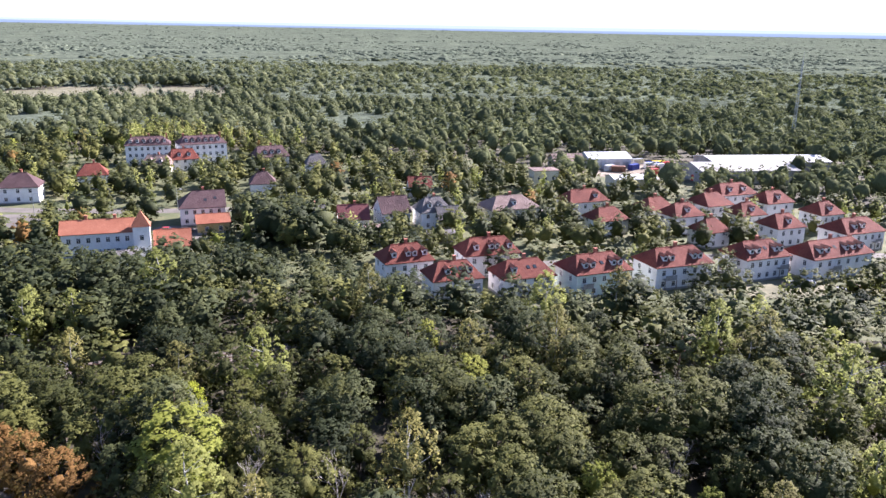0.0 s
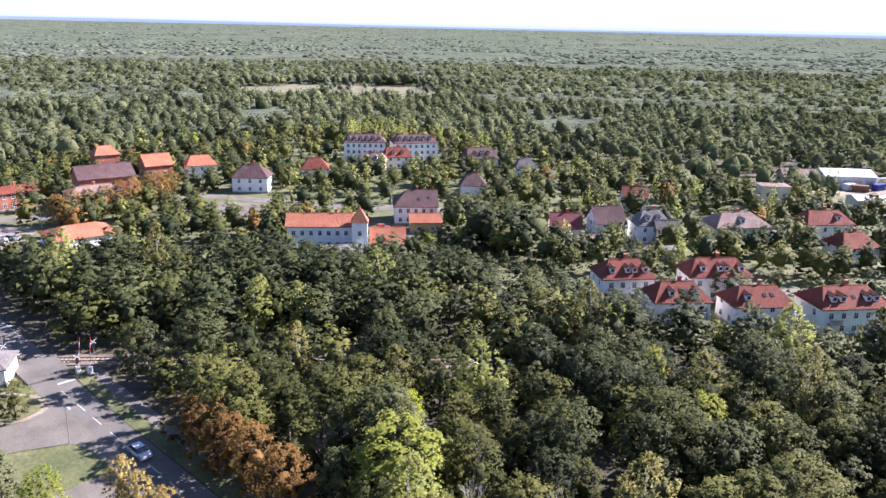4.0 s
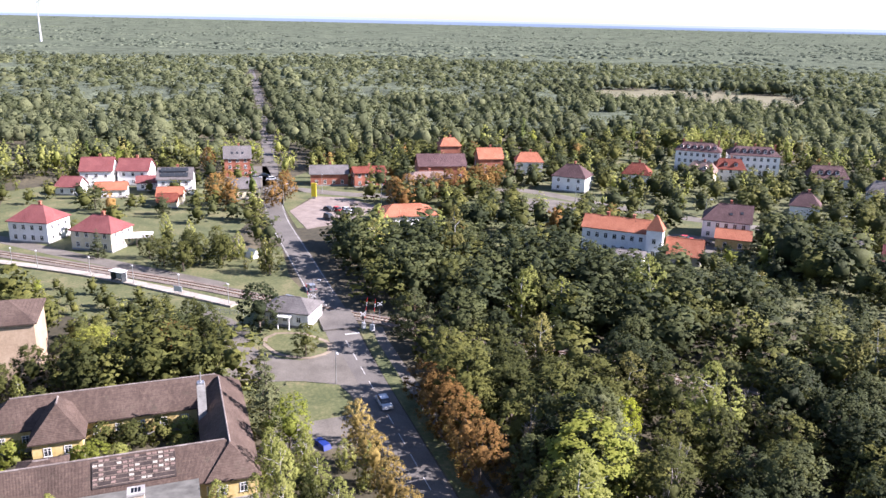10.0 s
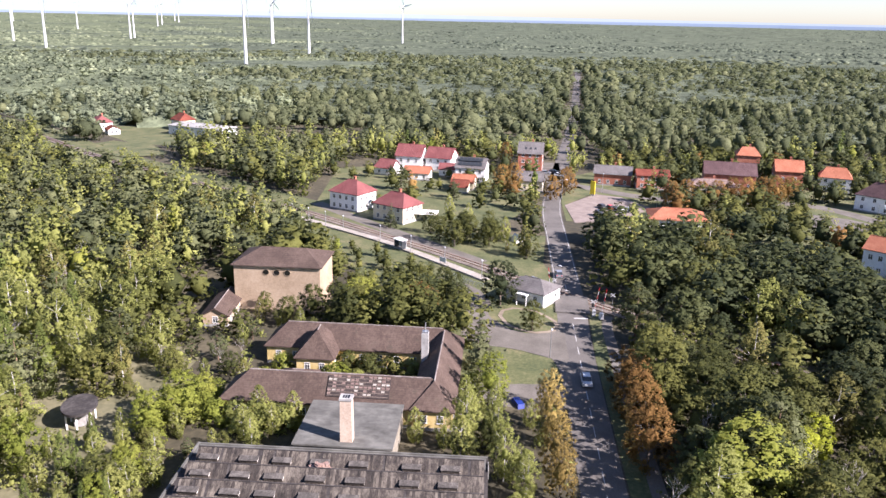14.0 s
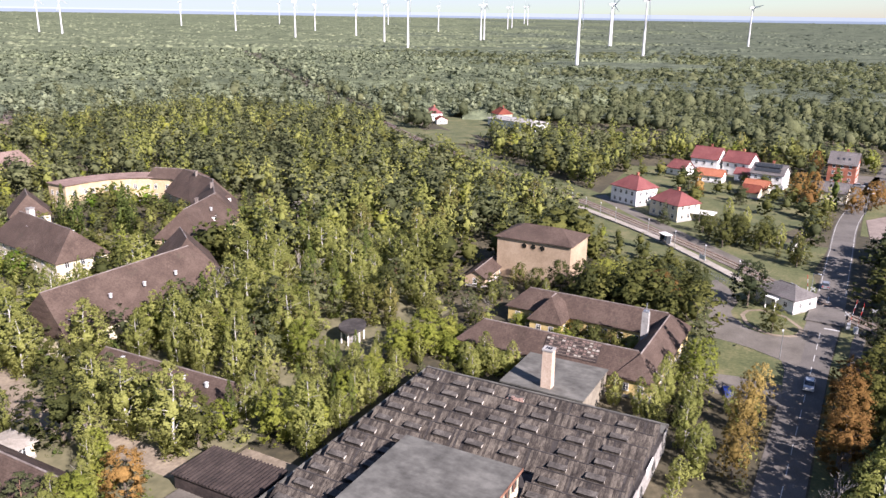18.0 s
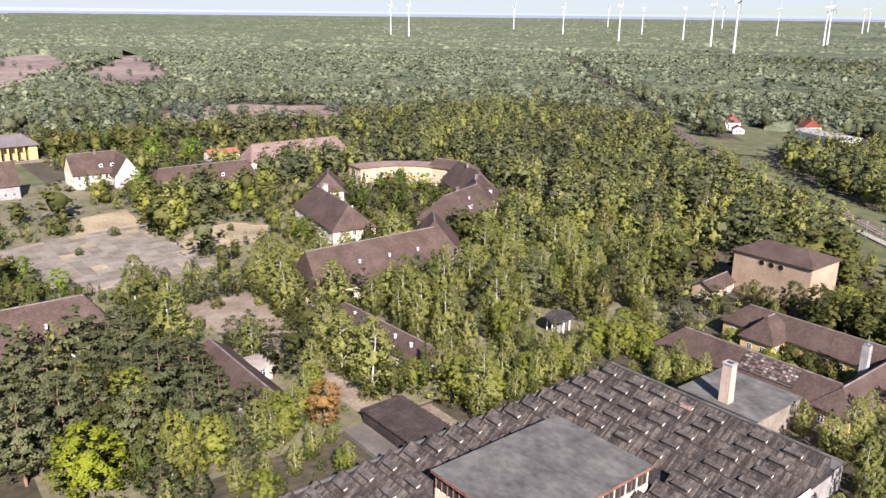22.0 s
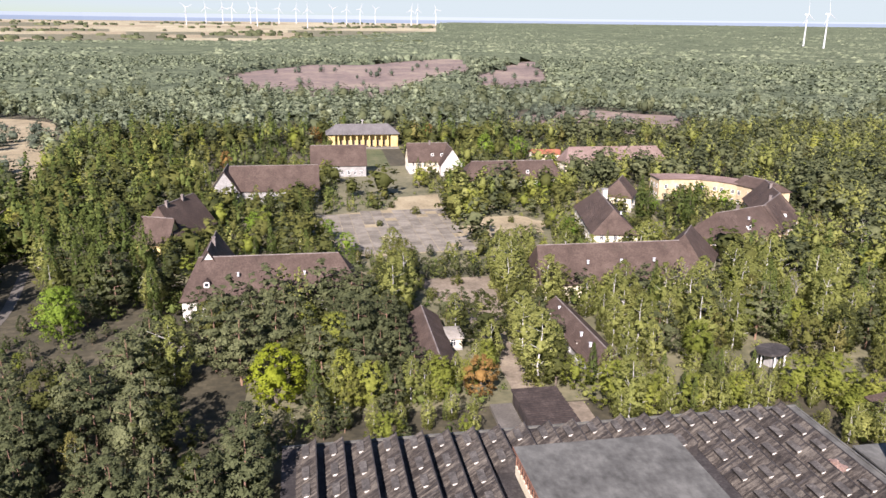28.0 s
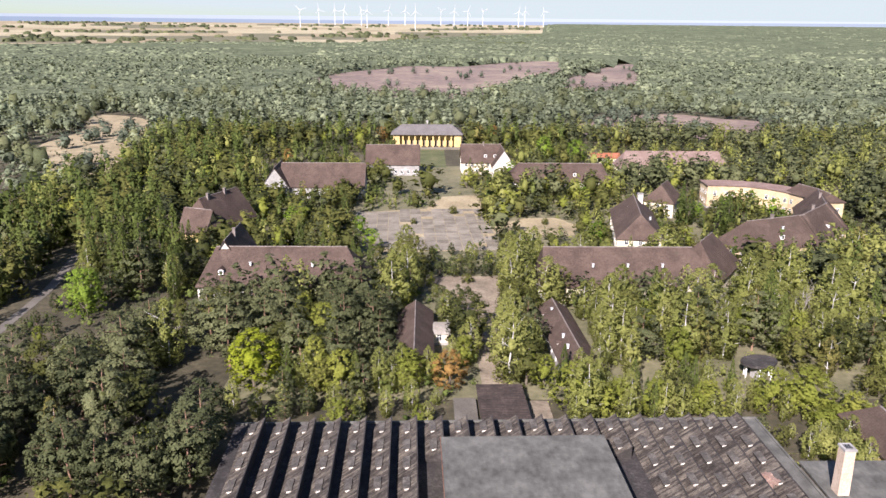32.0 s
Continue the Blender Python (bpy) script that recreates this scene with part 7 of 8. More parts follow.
# low growth before things that are seen over it
SHORT = [
    ([(-74, -12), (-92, -12), (-97, -36), (-76, -36)], 3.8),
    ([(-310, 195), (-262, 195), (-240, 236), (-252, 262), (-290, 232)], 5.5), ([(-200, 150), (-165, 140), (-150, 160), (-178, 176)], 4.5),
    ([(50, -36), (63, -30), (63, -80), (50, -80)], 5.5), ([(2, -26), (18, -24), (18, -12), (2, -12)], 4.5),
    ([(-14, -31), (-47, -31), (-50, -11), (-10, -11)], 5.5), ([(4, -32), (-28, -32), (-30, -13), (4, -13)], 8.0), ([(-50, -12), (-50, -33), (-92, -36), (-92, -12)], 7.5), ([(-88, -14), (-74, -14), (-74, 0), (-88, 0)], 6.0),
    ([(-10, -94), (-78, -94), (-78, -130), (-46, -130), (-46, -116), (-10, -114)], 5.2), ([(-118, -12), (-88, -12), (-88, -30), (-118, -30)], 6.0), ([(-42, -60), (-20, -60), (-20, -95), (-42, -95)], 3.5), ([(-98, -96), (-165, -115), (-165, -190), (-98, -190)], 6.5),
    ([(0, -165), (-46, -165), (-46, -185), (0, -185)], 5.0), ([(-60, -130), (-78, -94), (-110, -100), (-100, -190), (-60, -170)], 6.5), ([(-135.5, -40), (-116, -40), (-116, -4), (-135.5, -4)], 6.0), ([(-345, -175), (-300, -180), (-258, -112), (-258, -80), (-300, -108), (-340, -128)], 3.2), ([(-130, 24), (-118, 40), (-104, 40), (-100, 20)], 5.0), ([(-95, 21), (4, 29), (4, 40), (-95, 40)], 5.5),
    ([(52, -92), (-10, -92), (-10, -185), (52, -185)], 9.5), ([(45, -190), (-20, -195), (-20, -232), (45, -232)], 9.0), ([(-36, -190), (-100, -205), (-100, -228), (-36, -228)], 6.0), ([(60, -235), (-180, -235), (-180, -300), (60, -300)], 8.0),
    ([(-110, 138), (-88, 130), (34, 184), (34, 204), (-86, 152), (-108, 164)], 6.0), ([(-216, 50), (-170, 106), (-110, 138), (-108, 164), (-178, 148), (-218, 80)], 6.0), ([(24, -46), (46, -46), (46, -71), (24, -71)], 5.0), ([(36, -34), (52, -34), (56, -62), (40, -62)], 5.5), ([(-12, -58), (24, -58), (24, -72), (-12, -72)], 14.0), ([(-196, 34), (-150, 34), (-150, -5), (-200, -34), (-215, -34)], 4.5), ([(-128, -6), (-134, 22), (-156, 22), (-156, -6)], 8.0)]
x, y = scatter(-345, 110, -330, 300, 5.6, 31, None, 1.2)
d = np.hypot(x - NEAR.x, y - NEAR.y)
order = np.argsort(d)
village = inside([(-150, 192), (-106, 150), (-86, 143), (30, 195), (30, 330), (-190, 330), (-300, 260), (-345, 230), (-345, 60), (-214, 60), (-170, 150)], x, y)
yardz = inside([(-196, 22), (-206, 8), (-226, -22), (-236, -40), (-312, -44), (-326, -12), (-322, 40), (-200, 38)], x, y)
unseen = (x > -5) & (y > 6) & (y < 66) | (x > -50) & (y > 48) & (y < 64) | (x > 60) & (y > -30)
sets = {k: [] for k in KINDS}
for i in order:
    xx, yy = x[i], y[i]
    if unseen[i] and rt.random() < 0.45:
        continue
    if village[i] and rt.random() < 0.30 or yardz[i] and rt.random() < 0.78:
        continue
    if yy > 60 and xx > -130 and not village[i] and rt.random() < 0.20:
        continue
    if d[i] > 235 and rt.random() < 0.25:
        continue
    if xx > 2 and -75 < yy < -14 and rt.random() < 0.12:
        continue
    mix = zone(xx, yy)
    k = rt.choices(ORDER[:len(mix)], mix)[0]
    if village[i] or yardz[i]:
        k = rt.choices(("oak", "alder", "maple", "birch"), (0.60, 0.28, 0.025, 0.095))[0]
    h = HEIGHT[k] * (0.70 + 0.50 * rt.random())
    if village[i] or yardz[i]:
        h = min(8.8, h * 0.86) if village[i] else h * 0.6
    if yy > 46 and xx > -215 and not village[i]:
        h *= {"oak": 0.78 + 0.34 * rt.random(), "birch": 1.22, "ochre": 1.28}.get(k, 1.0)
    for poly, top in SHORT:
        if inside(poly, np.array([xx]), np.array([yy]))[0]:
            h = min(h, top * (0.6 + 0.4 * rt.random()))
    if COUNT.get(k, 0) < LIMIT[k] and d[i] < 190 and not unseen[i]:
        if k == "bare":
            bare_tree(xx, yy, h, rt)
            COUNT[k] = COUNT.get(k, 0) + 1
        else:
            tree(k, xx, yy, h, rt, {"ochre": 1.15, "oak": 1.12, "alder": 1.05, "birch": 1.28}.get(k, 0.95) + 0.32 * rt.random(), mid=d[i] > 125)
    elif k != "bare":
        sets[k].append((xx, yy, h, d[i]))
for k, *row in EXTRA:
    sets[k].append(tuple(row))
for k, pts in sets.items():
    if pts:
        a = np.array(pts)
        lowd = (a[:, 3] < 130) | (a[:, 3] < 185) & (a[:, 1] > 44)
        for sel, pr in ((lowd, LOW), (~lowd, LOWER)):
            q = a[sel]
            woods("woodland", KINDS[k][4] + ", part of the wider woods", k, q[:, 0], q[:, 1], q[:, 2], 41, 1.3, None, pr)


def ring(r0, r1, step, seed):
    """Wooded points between two distances, on the side that is looked over."""
    X, Y = scatter(-r1 - 10, r1 + 10, -r1, r1 + 60, step, seed)
    q = np.hypot(X + 10, Y - 20)
    az = np.degrees(np.arctan2(-X, Y - 20))
    return X, Y, (q >= r0) & (q < r1) & ((az > -8) | (az < -148)) & ~((X > -345) & (X < 110) & (Y > -330) & (Y < 300))


def clumpy(X, Y, s, cut):
    """Gaps in the woods."""
    return np.array([noise.noise(Vector((a * s, b * s, 3.3))) for a, b in zip(X, Y)]) > cut


rg = np.random.RandomState(5)


def is_south(a, b):
    """The pine country, with tongues of either wood along its edge."""
    wave = np.sin(0.0053 * a + 0.0031 * b) + np.sin(0.0127 * a - 0.0091 * b) + np.sin(0.031 * a + 0.023 * b)
    return b < -60 + 0.35 * (a + 100) + 0.11 * np.hypot(a, b) * wave


X, Y, k = ring(150, 640, 10.2, 51)
X, Y = X[k], Y[k]
k = clumpy(X, Y, 0.012, -0.45)
X, Y = X[k], Y[k]
pine = is_south(X, Y) & (rg.rand(len(X)) < 0.78)
for sel, kind, wide in ((pine, "pine", 1.5), (~pine, "oak", 1.35)):
    a, b = X[sel], Y[sel]
    h = np.where(rg.rand(len(a)) < 0.1, 14, 11.0) * (0.7 + 0.45 * rg.rand(len(a)))
    woods("middle_woods", "dense %s woodland seen from above" % kind, kind, a, b, h, 61, wide, LEAF_FARPINE_HAZY if kind == "pine" else LEAF_MIDDLE_HAZY, LOWEST)
for r0, r1, step, sd in ((640, 840, 11.0, 55), (840, 1150, 11.9, 52), (1150, 2000, 16.0, 53), (2000, 3100, 26, 54), (3100, 4900, 44, 56)):
    X, Y, k = ring(r0, r1, step, sd)
    X, Y = X[k], Y[k]
    k = clumpy(X, Y, 0.005, -0.45 if r0 < 1150 else -0.12) & (rg.rand(len(X)) < (1.0 if r0 < 1150 else 0.75))
    X, Y = X[k], Y[k]
    south = is_south(X, Y)
    # broadleaf woods change over to the hazier leaf colour with distance
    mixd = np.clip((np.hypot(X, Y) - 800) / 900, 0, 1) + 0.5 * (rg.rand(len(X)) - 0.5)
    for sel, nm, mt in ((south, "far_pine_woods", LEAF_FARPINE_HAZY), (~south & (mixd < 0.5), "far_woods", LEAF_MIDDLE_HAZY), (~south & (mixd >= 0.5), "far_woods", LEAF_FAR_HAZY)):
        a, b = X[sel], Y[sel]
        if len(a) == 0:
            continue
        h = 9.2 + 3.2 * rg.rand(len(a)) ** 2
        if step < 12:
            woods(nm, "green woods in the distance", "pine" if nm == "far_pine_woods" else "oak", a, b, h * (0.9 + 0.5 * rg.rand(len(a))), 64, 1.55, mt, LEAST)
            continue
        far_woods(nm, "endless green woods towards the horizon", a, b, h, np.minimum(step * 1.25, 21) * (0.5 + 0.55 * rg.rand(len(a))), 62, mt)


# hedges and small woods between the far fields
hx, hy = [], []
for k in range(2600):
    a = radians(-9 + 47 * rg.rand())
    r = 2000 + 2700 * rg.rand()
    row = noise.noise(Vector((a * 6, r * 0.0065, 1.7))) + 0.25 * noise.noise(Vector((a * 30, r * 0.002, 4.0)))
    if row > 0.26 or abs(((r + 220 * noise.noise(Vector((a * 3, 0, 9)))) % 470) - 235) < 11 and row > -0.2:
        hx.append(r * math.sin(a))
        hy.append(40 - r * math.cos(a))
far_woods("far_hedges", "dark tree rows between far stubble fields", np.array(hx), np.array(hy), 9 + 4 * rg.rand(len(hx)), 13 + 16 * rg.rand(len(hx)), 67, LEAF_MIDDLE_HAZY)
RADII = [430 * 1.033 ** k for k in range(76)]
canopy_sheet("far_canopy", "closed green canopy of distant broadleaf woods", LEAF_FAR_HAZY, lambda a, b: ~is_south(a, b), RADII, -10, 215, 1.1)
canopy_sheet("far_pine_canopy", "closed grey-green canopy of distant pine woods", LEAF_FARPINE_HAZY, is_south, RADII, -10, 215, 1.1)
ux, uy = scatter(-165, 62, -310, 165, 6.2, 71, lambda a, b: ~((a > -5) & (b > 6) & (b < 66)) & ~((a > 2) & (b > -45) & (b < -10)) & ~((a < -100) & (b < -120)))
uh = 1.3 + 2.4 * rg.rand(len(ux)) ** 1.5
north = uy > 46
undergrowth(ux[north], uy[north], uh[north], 72, LEAF_OAK, "dark green thicket under the woodland trees")
pale = ~north & (ux < -36)
undergrowth(ux[pale], uy[pale], uh[pale], 76, LEAF_BIRCH, "pale green bushes and saplings between birches")
north |= pale
undergrowth(ux[~north], uy[~north], uh[~north], 73, LEAF_POPLAR, "green bushes and saplings between buildings")
# bushes that have grown up against the walls of the barracks
wx, wy = [], []
for x, y, yaw, L, W in WALLS:
    c, sn = math.cos(radians(yaw)), math.sin(radians(yaw))
    for side in range(4):
        span, off = (L, W / 2 + 2.3) if side % 2 == 0 else (W, L / 2 + 2.3)
        for k in range(int(span / 2.6)):
            u, v = (k + 0.2 + 0.6 * rt.random()) * 2.6 - span / 2, off + 1.2 * rt.random()
            p, q = ((u, -v), (v, u), (-u, v), (-v, -u))[side]
            if rt.random() < 0.8:
                wx.append(x + c * p - sn * q)
                wy.append(y + sn * p + c * q)
wx, wy = np.array(wx), np.array(wy)
k = ~blocked(wx, wy)
wx, wy = wx[k], wy[k]
half = rg.rand(len(wx)) < 0.5
wh = 2.2 + 2.6 * rg.rand(len(wx))
undergrowth(wx[half], wy[half], wh[half], 74, LEAF_POPLAR, "green bushes grown up against the barracks", "wall_bushes")
undergrowth(wx[~half], wy[~half], wh[~half], 75, LEAF_OAK, "dark green bushes grown up against the barracks", "wall_bushes")
# single trees on the heaths and meadows
lone_x, lone_y = [], []
for poly in FIELDS[:5]:
    a = np.array(poly)
    X = rg.uniform(a[:, 0].min(), a[:, 0].max(), 130)
    Y = rg.uniform(a[:, 1].min(), a[:, 1].max(), 130)
    k = inside(poly, X, Y) & clumpy(X, Y, 0.02, 0.02)
    lone_x.append(X[k][:45])
    lone_y.append(Y[k][:45])
lone_x, lone_y = np.concatenate(lone_x), np.concatenate(lone_y)
woods("lone_trees", "scattered bushy trees on heath and meadow", "oak", lone_x, lone_y, 5 + 4 * rg.rand(len(lone_x)), 63, 1.4, LEAF_FAR_HAZY, LOWER)

# ---- wind turbines ----


def turbine_meshes():
    tower = Geo()
    for k in range(4):
        tower.tube((0, 0, 22 * k), (0, 0, 22 * (k + 1)), 2.3 - 0.35 * k, 2.3 - 0.35 * (k + 1), 14, caps=k == 3)
    nac = Geo().box(-1.6, -2.5, 87.4, 1.6, 6.0, 90.6, 0, 0, 0.9)
    hub = Geo().tube((0, -2.5, 89), (0, -5.2, 89), 1.5, 0.5, 12)
    bl = Geo()
    prof = ((0, 0.9, 0.9), (5, 1.7, 0.5), (16, 1.3, 0.35), (30, 0.8, 0.2), (40, 0.25, 0.08))
    v = [(s * w, t * d, z) for z, w, d in prof for s, t in ((-1, 0), (0, -1), (1, 0), (0, 1))]
    f = [(4 * k + i, 4 * k + (i + 1) % 4, 4 * k + 4 + (i + 1) % 4, 4 * k + 4 + i) for k in range(4) for i in range(4)] + [(16, 17, 18, 19)]
    bl.add(v, f)
    return tower.mesh("tower", WHITE_METAL), nac.mesh("nacelle", WHITE_METAL), hub.mesh("hub", WHITE_METAL), bl.mesh("blade", WHITE_METAL)


TM = turbine_meshes()
rw = random.Random(3)


def turbine(x, y, size=1.0):
    r = math.hypot(x, y - 40)
    root = thing("wind_turbine", x, y, rise(r) - 2, 205 + 12 * rw.random(), "white three-bladed wind turbine above the woods", "wind turbine", "wind farm")
    root.scale = (size, size, size)
    part("tower", TM[0], (), root)
    part("nacelle", TM[1], (), root)
    hb = part("hub", TM[2], (), root)
    a0 = rw.random() * 120
    for k in range(3):
        part("blade", TM[3], (), hb, at=Matrix.Translation((0, -4, 89)) @ Matrix.Rotation(radians(a0 + 120 * k), 4, "Y"))


WEST = [(-863, -264), (-1148, -262), (-1468, -412), (-1678, -789), (-2246, -1220), (-1115, -648), (-2829, -1786), (-1353, -849), (-1724, -1178), (-2022, -1544), (-1404, -1121), (-2514, -2104), (-1764, -1637), (-2001, -2111), (-1198, -1648), (-1258, -1820), (-2734, -1195), (-3530, -1467), (-1640, -762), (-2881, -1243), (-3367, -1381), (-1775, -204), (-1516, -424)]
SOUTH = [(619, -4068), (557, -4326), (480, -4420), (264, -3895), (182, -4400), (24, -3690), (-110, -4450), (-260, -4420), (-350, -4500), (-537, -4350), (-574, -4371), (-690, -4450), (420, -4300), (330, -4380), (90, -4420), (-180, -4300)]
for x, y in WEST:
    turbine(x, y)
for x, y in SOUTH:
    turbine(x, y, 0.95)

# ---- plaza slabs ----
slab_me = [Geo().box(-1.72, -1.72, -0.2, 1.72, 1.72, 0.06 + 0.012 * k).mesh("slab", CONCRETE) for k in range(4)]
plaza = thing("plaza", -22, -141, 0, 2, "weedy plaza of pale concrete slabs with grassy joints", "plaza", kind="structure")
for i in range(13):
    for j in range(14):
        lx, ly = (i - 6) * 3.6 + 1.0, (j - 6.5) * 3.6
        wx, wy = -22 + lx, -141 + ly
        if inside(plaza_bed, np.array([wx]), np.array([wy]))[0] and rw.random() > 0.04:
            part("slab", slab_me[rw.randrange(4)], (), plaza, at=pose(lx, ly, 0, 0.4 * rw.random(), 0.4 * rw.random(), rw.random() * 1.5))

# ---- road markings, crossing, platform ----
for k in range(16):
    a = -66 - 6.2 * k
    if not -152 < a < -140:
        tagged(part("road_marking", Geo().box(a - 1.6, 43.75 + (-66 - a) * 0.008, 0.032, a + 1.6, 43.87 + (-66 - a) * 0.008, 0.038), LINE), "white dash on the asphalt", "road marking", "centre line", "structure")
for x in (-139.0, -156.5):
    tagged(part("stop_line", Geo().box(x - 0.25, 44.9 if x > -150 else 42.4, 0.034, x + 0.25, 47.8 if x > -150 else 44.8, 0.04), LINE), "white stop line before the level crossing", "road marking", kind="structure")
for y in (42.3, 47.9):
    tagged(part("edge_line", ribbon([(p[0], p[1] + (y - 45.1)) for p in ROAD_LINE if -260 < p[0] < -157], 0.1, 0.032, 0.038), LINE), "white edge line of the road", "road marking", kind="structure")


def barrier(x, y, yaw):
    b = thing("crossing_barrier", x, y, 0, yaw, "raised red and white barrier with a white housing", "barrier", "level crossing barriers")
    part("housing", Geo().box(-0.4, -0.35, 0, 0.4, 0.35, 1.3), WHITE_METAL, b)
    for k in range(6):
        part("boom", Geo().tube((0, 0.1 + 0.12 * k, 1.2 + 0.9 * k), (0, 0.22 + 0.12 * k, 2.1 + 0.9 * k), 0.055, 0.05, 8), RED_PAINT if k % 2 else WHITE_METAL, b)


for x, y, yaw in ((-141.0, 49.2, 0), (-153.5, 40.6, 180), (-139.5, 50.6, 20)):
    barrier(x, y, yaw)


def signal(x, y, yaw):
    s = thing("crossing_signal", x, y, 0, yaw, "railway crossing signal on a thin post", "signal", "level crossing signals")
    part("post", Geo().tube((0, 0, 0), (0, 0, 3.2), 0.06, 0.05, 8), STEEL, s)
    part("signal_head", Geo().box(-0.22, -0.12, 2.4, 0.22, 0.12, 3.3), BLACK_PAINT, s)
    for q in (-38, 38):
        part("cross_arm", Geo().box(-0.65, -0.14, -0.07, 0.65, -0.11, 0.07), WHITE_METAL, s, at=Matrix.Translation((0, 0, 3.7)) @ Matrix.Rotation(radians(q), 4, "Y"))


for x, y, yaw in ((-139.8, 48.7, 90), (-152.8, 41.3, -90), (-144.5, 53.5, 90)):
    signal(x, y, yaw)


def lamp(x, y, h, yaw=0, arm=1.4, name="street_lamp", label="grey street lamp with a short arm"):
    p = thing(name, x, y, 0, yaw, label, "lamp", "lamps")
    part("pole", Geo().tube((0, 0, 0), (0, 0, h), 0.09, 0.06, 8), STEEL, p)
    if arm:
        part("arm", Geo().tube((0, 0, h - 0.1), (arm, 0, h + 0.25), 0.05, 0.04, 6), STEEL, p)
    part("lamp_head", Geo().box(arm - 0.35, -0.14, h + 0.15, arm + 0.35, 0.14, h + 0.32), WHITE_METAL, p)


for x, y, h, yaw in ((-152.0, 41.0, 7.5, 60), (-118, 38.6, 6, 0), (-255, 50, 7, 90), (-270, 66, 7, 0), (-248, 82, 7, 0), (-232, 148, 7, 40), (-200, 178, 7, 40), (-170, 203, 7, 40), (-140, 222, 7, 40)):
    lamp(x, y, h, yaw)
for k in range(8):
    t = k / 7
    x, y = (-212 + 18 * t * 1.6, -36.5 + 27 * t * 1.6) if t < 0.5 else (-195.5 + 34 * (t - 0.5) * 2, -10.5 + 34.5 * (t - 0.5) * 2)
    lamp(x - 0.8, y + 0.4, 4.6, 20, 0.0, "platform_lamp", "slim white platform lamp post")
she = thing("platform_shelter", -184.6, 1.4, 0.55, 45, "small white platform shelter with a flat roof", "shelter")
part("roof", Geo().box(-1.9, -1.1, 2.35, 1.9, 1.1, 2.5), WHITE, she)
part("back_wall", Geo().box(-1.7, 0.75, 0, 1.7, 0.85, 2.35), WHITE_METAL, she)
for q in (-1.65, 1.65):
    part("side_wall", Geo().box(q - 0.05, -0.7, 0, q + 0.05, 0.75, 2.35), GLASS, she)
inf = thing("platform_sign", -170.5, 14.2, 0.55, 50, "white platform information board on two posts", "sign")
part("board", Geo().box(-1.1, -0.05, 0.9, 1.1, 0.05, 2.1), WHITE_METAL, inf)
for q in (-0.9, 0.9):
    part("post", Geo().tube((q, 0, 0), (q, 0, 0.9), 0.05, 0.05, 6), STEEL, inf)
fe = thing("railing", -156.9, 23.2, 0, 63, "blue-grey steel railing beside the lane", "railing")
for k in range(9):
    part("post", Geo().tube((-4 + k, 0, 0), (-4 + k, 0, 1.1), 0.05, 0.05, 6), STEEL, fe)
for z in (0.45, 0.8, 1.08):
    part("rail_bar", Geo().tube((-4, 0, z), (4, 0, z), 0.035, 0.035, 6), STEEL, fe)
for x, y, yaw in ((-163, 17.5, 45), (-160, 20.8, 45)):
    f2 = thing("railing", x, y, 0, yaw, "low steel fence along the path", "railing")
    for k in range(5):
        part("post", Geo().tube((-2 + k, 0, 0), (-2 + k, 0, 1.0), 0.04, 0.04, 6), STEEL, f2)
    for z in (0.5, 0.98):
        part("rail_bar", Geo().tube((-2, 0, z), (2, 0, z), 0.03, 0.03, 6), STEEL, f2)
py = thing("sign_pylon", -262.4, 61.6, 0, 60, "tall yellow advertising pylon", "sign")
part("panel", Geo().box(-0.9, -0.2, 0.8, 0.9, 0.2, 5.6), YELLOW_SIGN, py)
part("foot", Geo().box(-0.6, -0.15, 0, 0.6, 0.15, 0.8), STEEL, py)

# ---- cars ----


def car(x, y, yaw, paint_, label, van=False):
    c = thing("van" if van else "car", x, y, 0.04, yaw, label, "van" if van else "car", "vehicles")
    h1, h2 = (1.0, 1.9) if van else (0.85, 1.42)
    g = Geo().box(-2.15, -0.86, 0.28, 2.15, 0.86, h1, 0, 0, 0.97)
    x0, x1 = (-2.05, 1.1) if van else (-1.75, 0.85)
    k = 0.25 if van else 0.5
    v = [(x0, -0.8, h1), (x1 + 0.3, -0.8, h1), (x1 + 0.3, 0.8, h1), (x0, 0.8, h1), (x0 + k, -0.66, h2), (x1 - 0.35, -0.66, h2), (x1 - 0.35, 0.66, h2), (x0 + k, 0.66, h2)]
    g.add(v, [(4, 5, 6, 7)])
    part("body", g, paint_, c)
    part("cabin_glass", Geo().add(v, [(0, 1, 5, 4), (1, 2, 6, 5), (2, 3, 7, 6), (3, 0, 4, 7)]), GLASS, c)
    for a in (-1.35, 1.35):
        for b in (-0.8, 0.8):
            w = part("wheel", Geo().tube((a, b - 0.1, 0.31), (a, b + 0.1, 0.31), 0.32, 0.32, 12), RUBBER, c)
            part("rim", Geo().tube((a, b - 0.12, 0.31), (a, b + 0.12, 0.31), 0.19, 0.19, 10), SILVER_PAINT, w)
    for b in (-0.6, 0.6):
        part("headlight", Geo().box(2.08, b - 0.16, 0.62, 2.16, b + 0.16, 0.76), FRAME, c)
        part("tail_light", Geo().box(-2.17, b - 0.16, 0.66, -2.1, b + 0.16, 0.82), RED_PAINT, c)


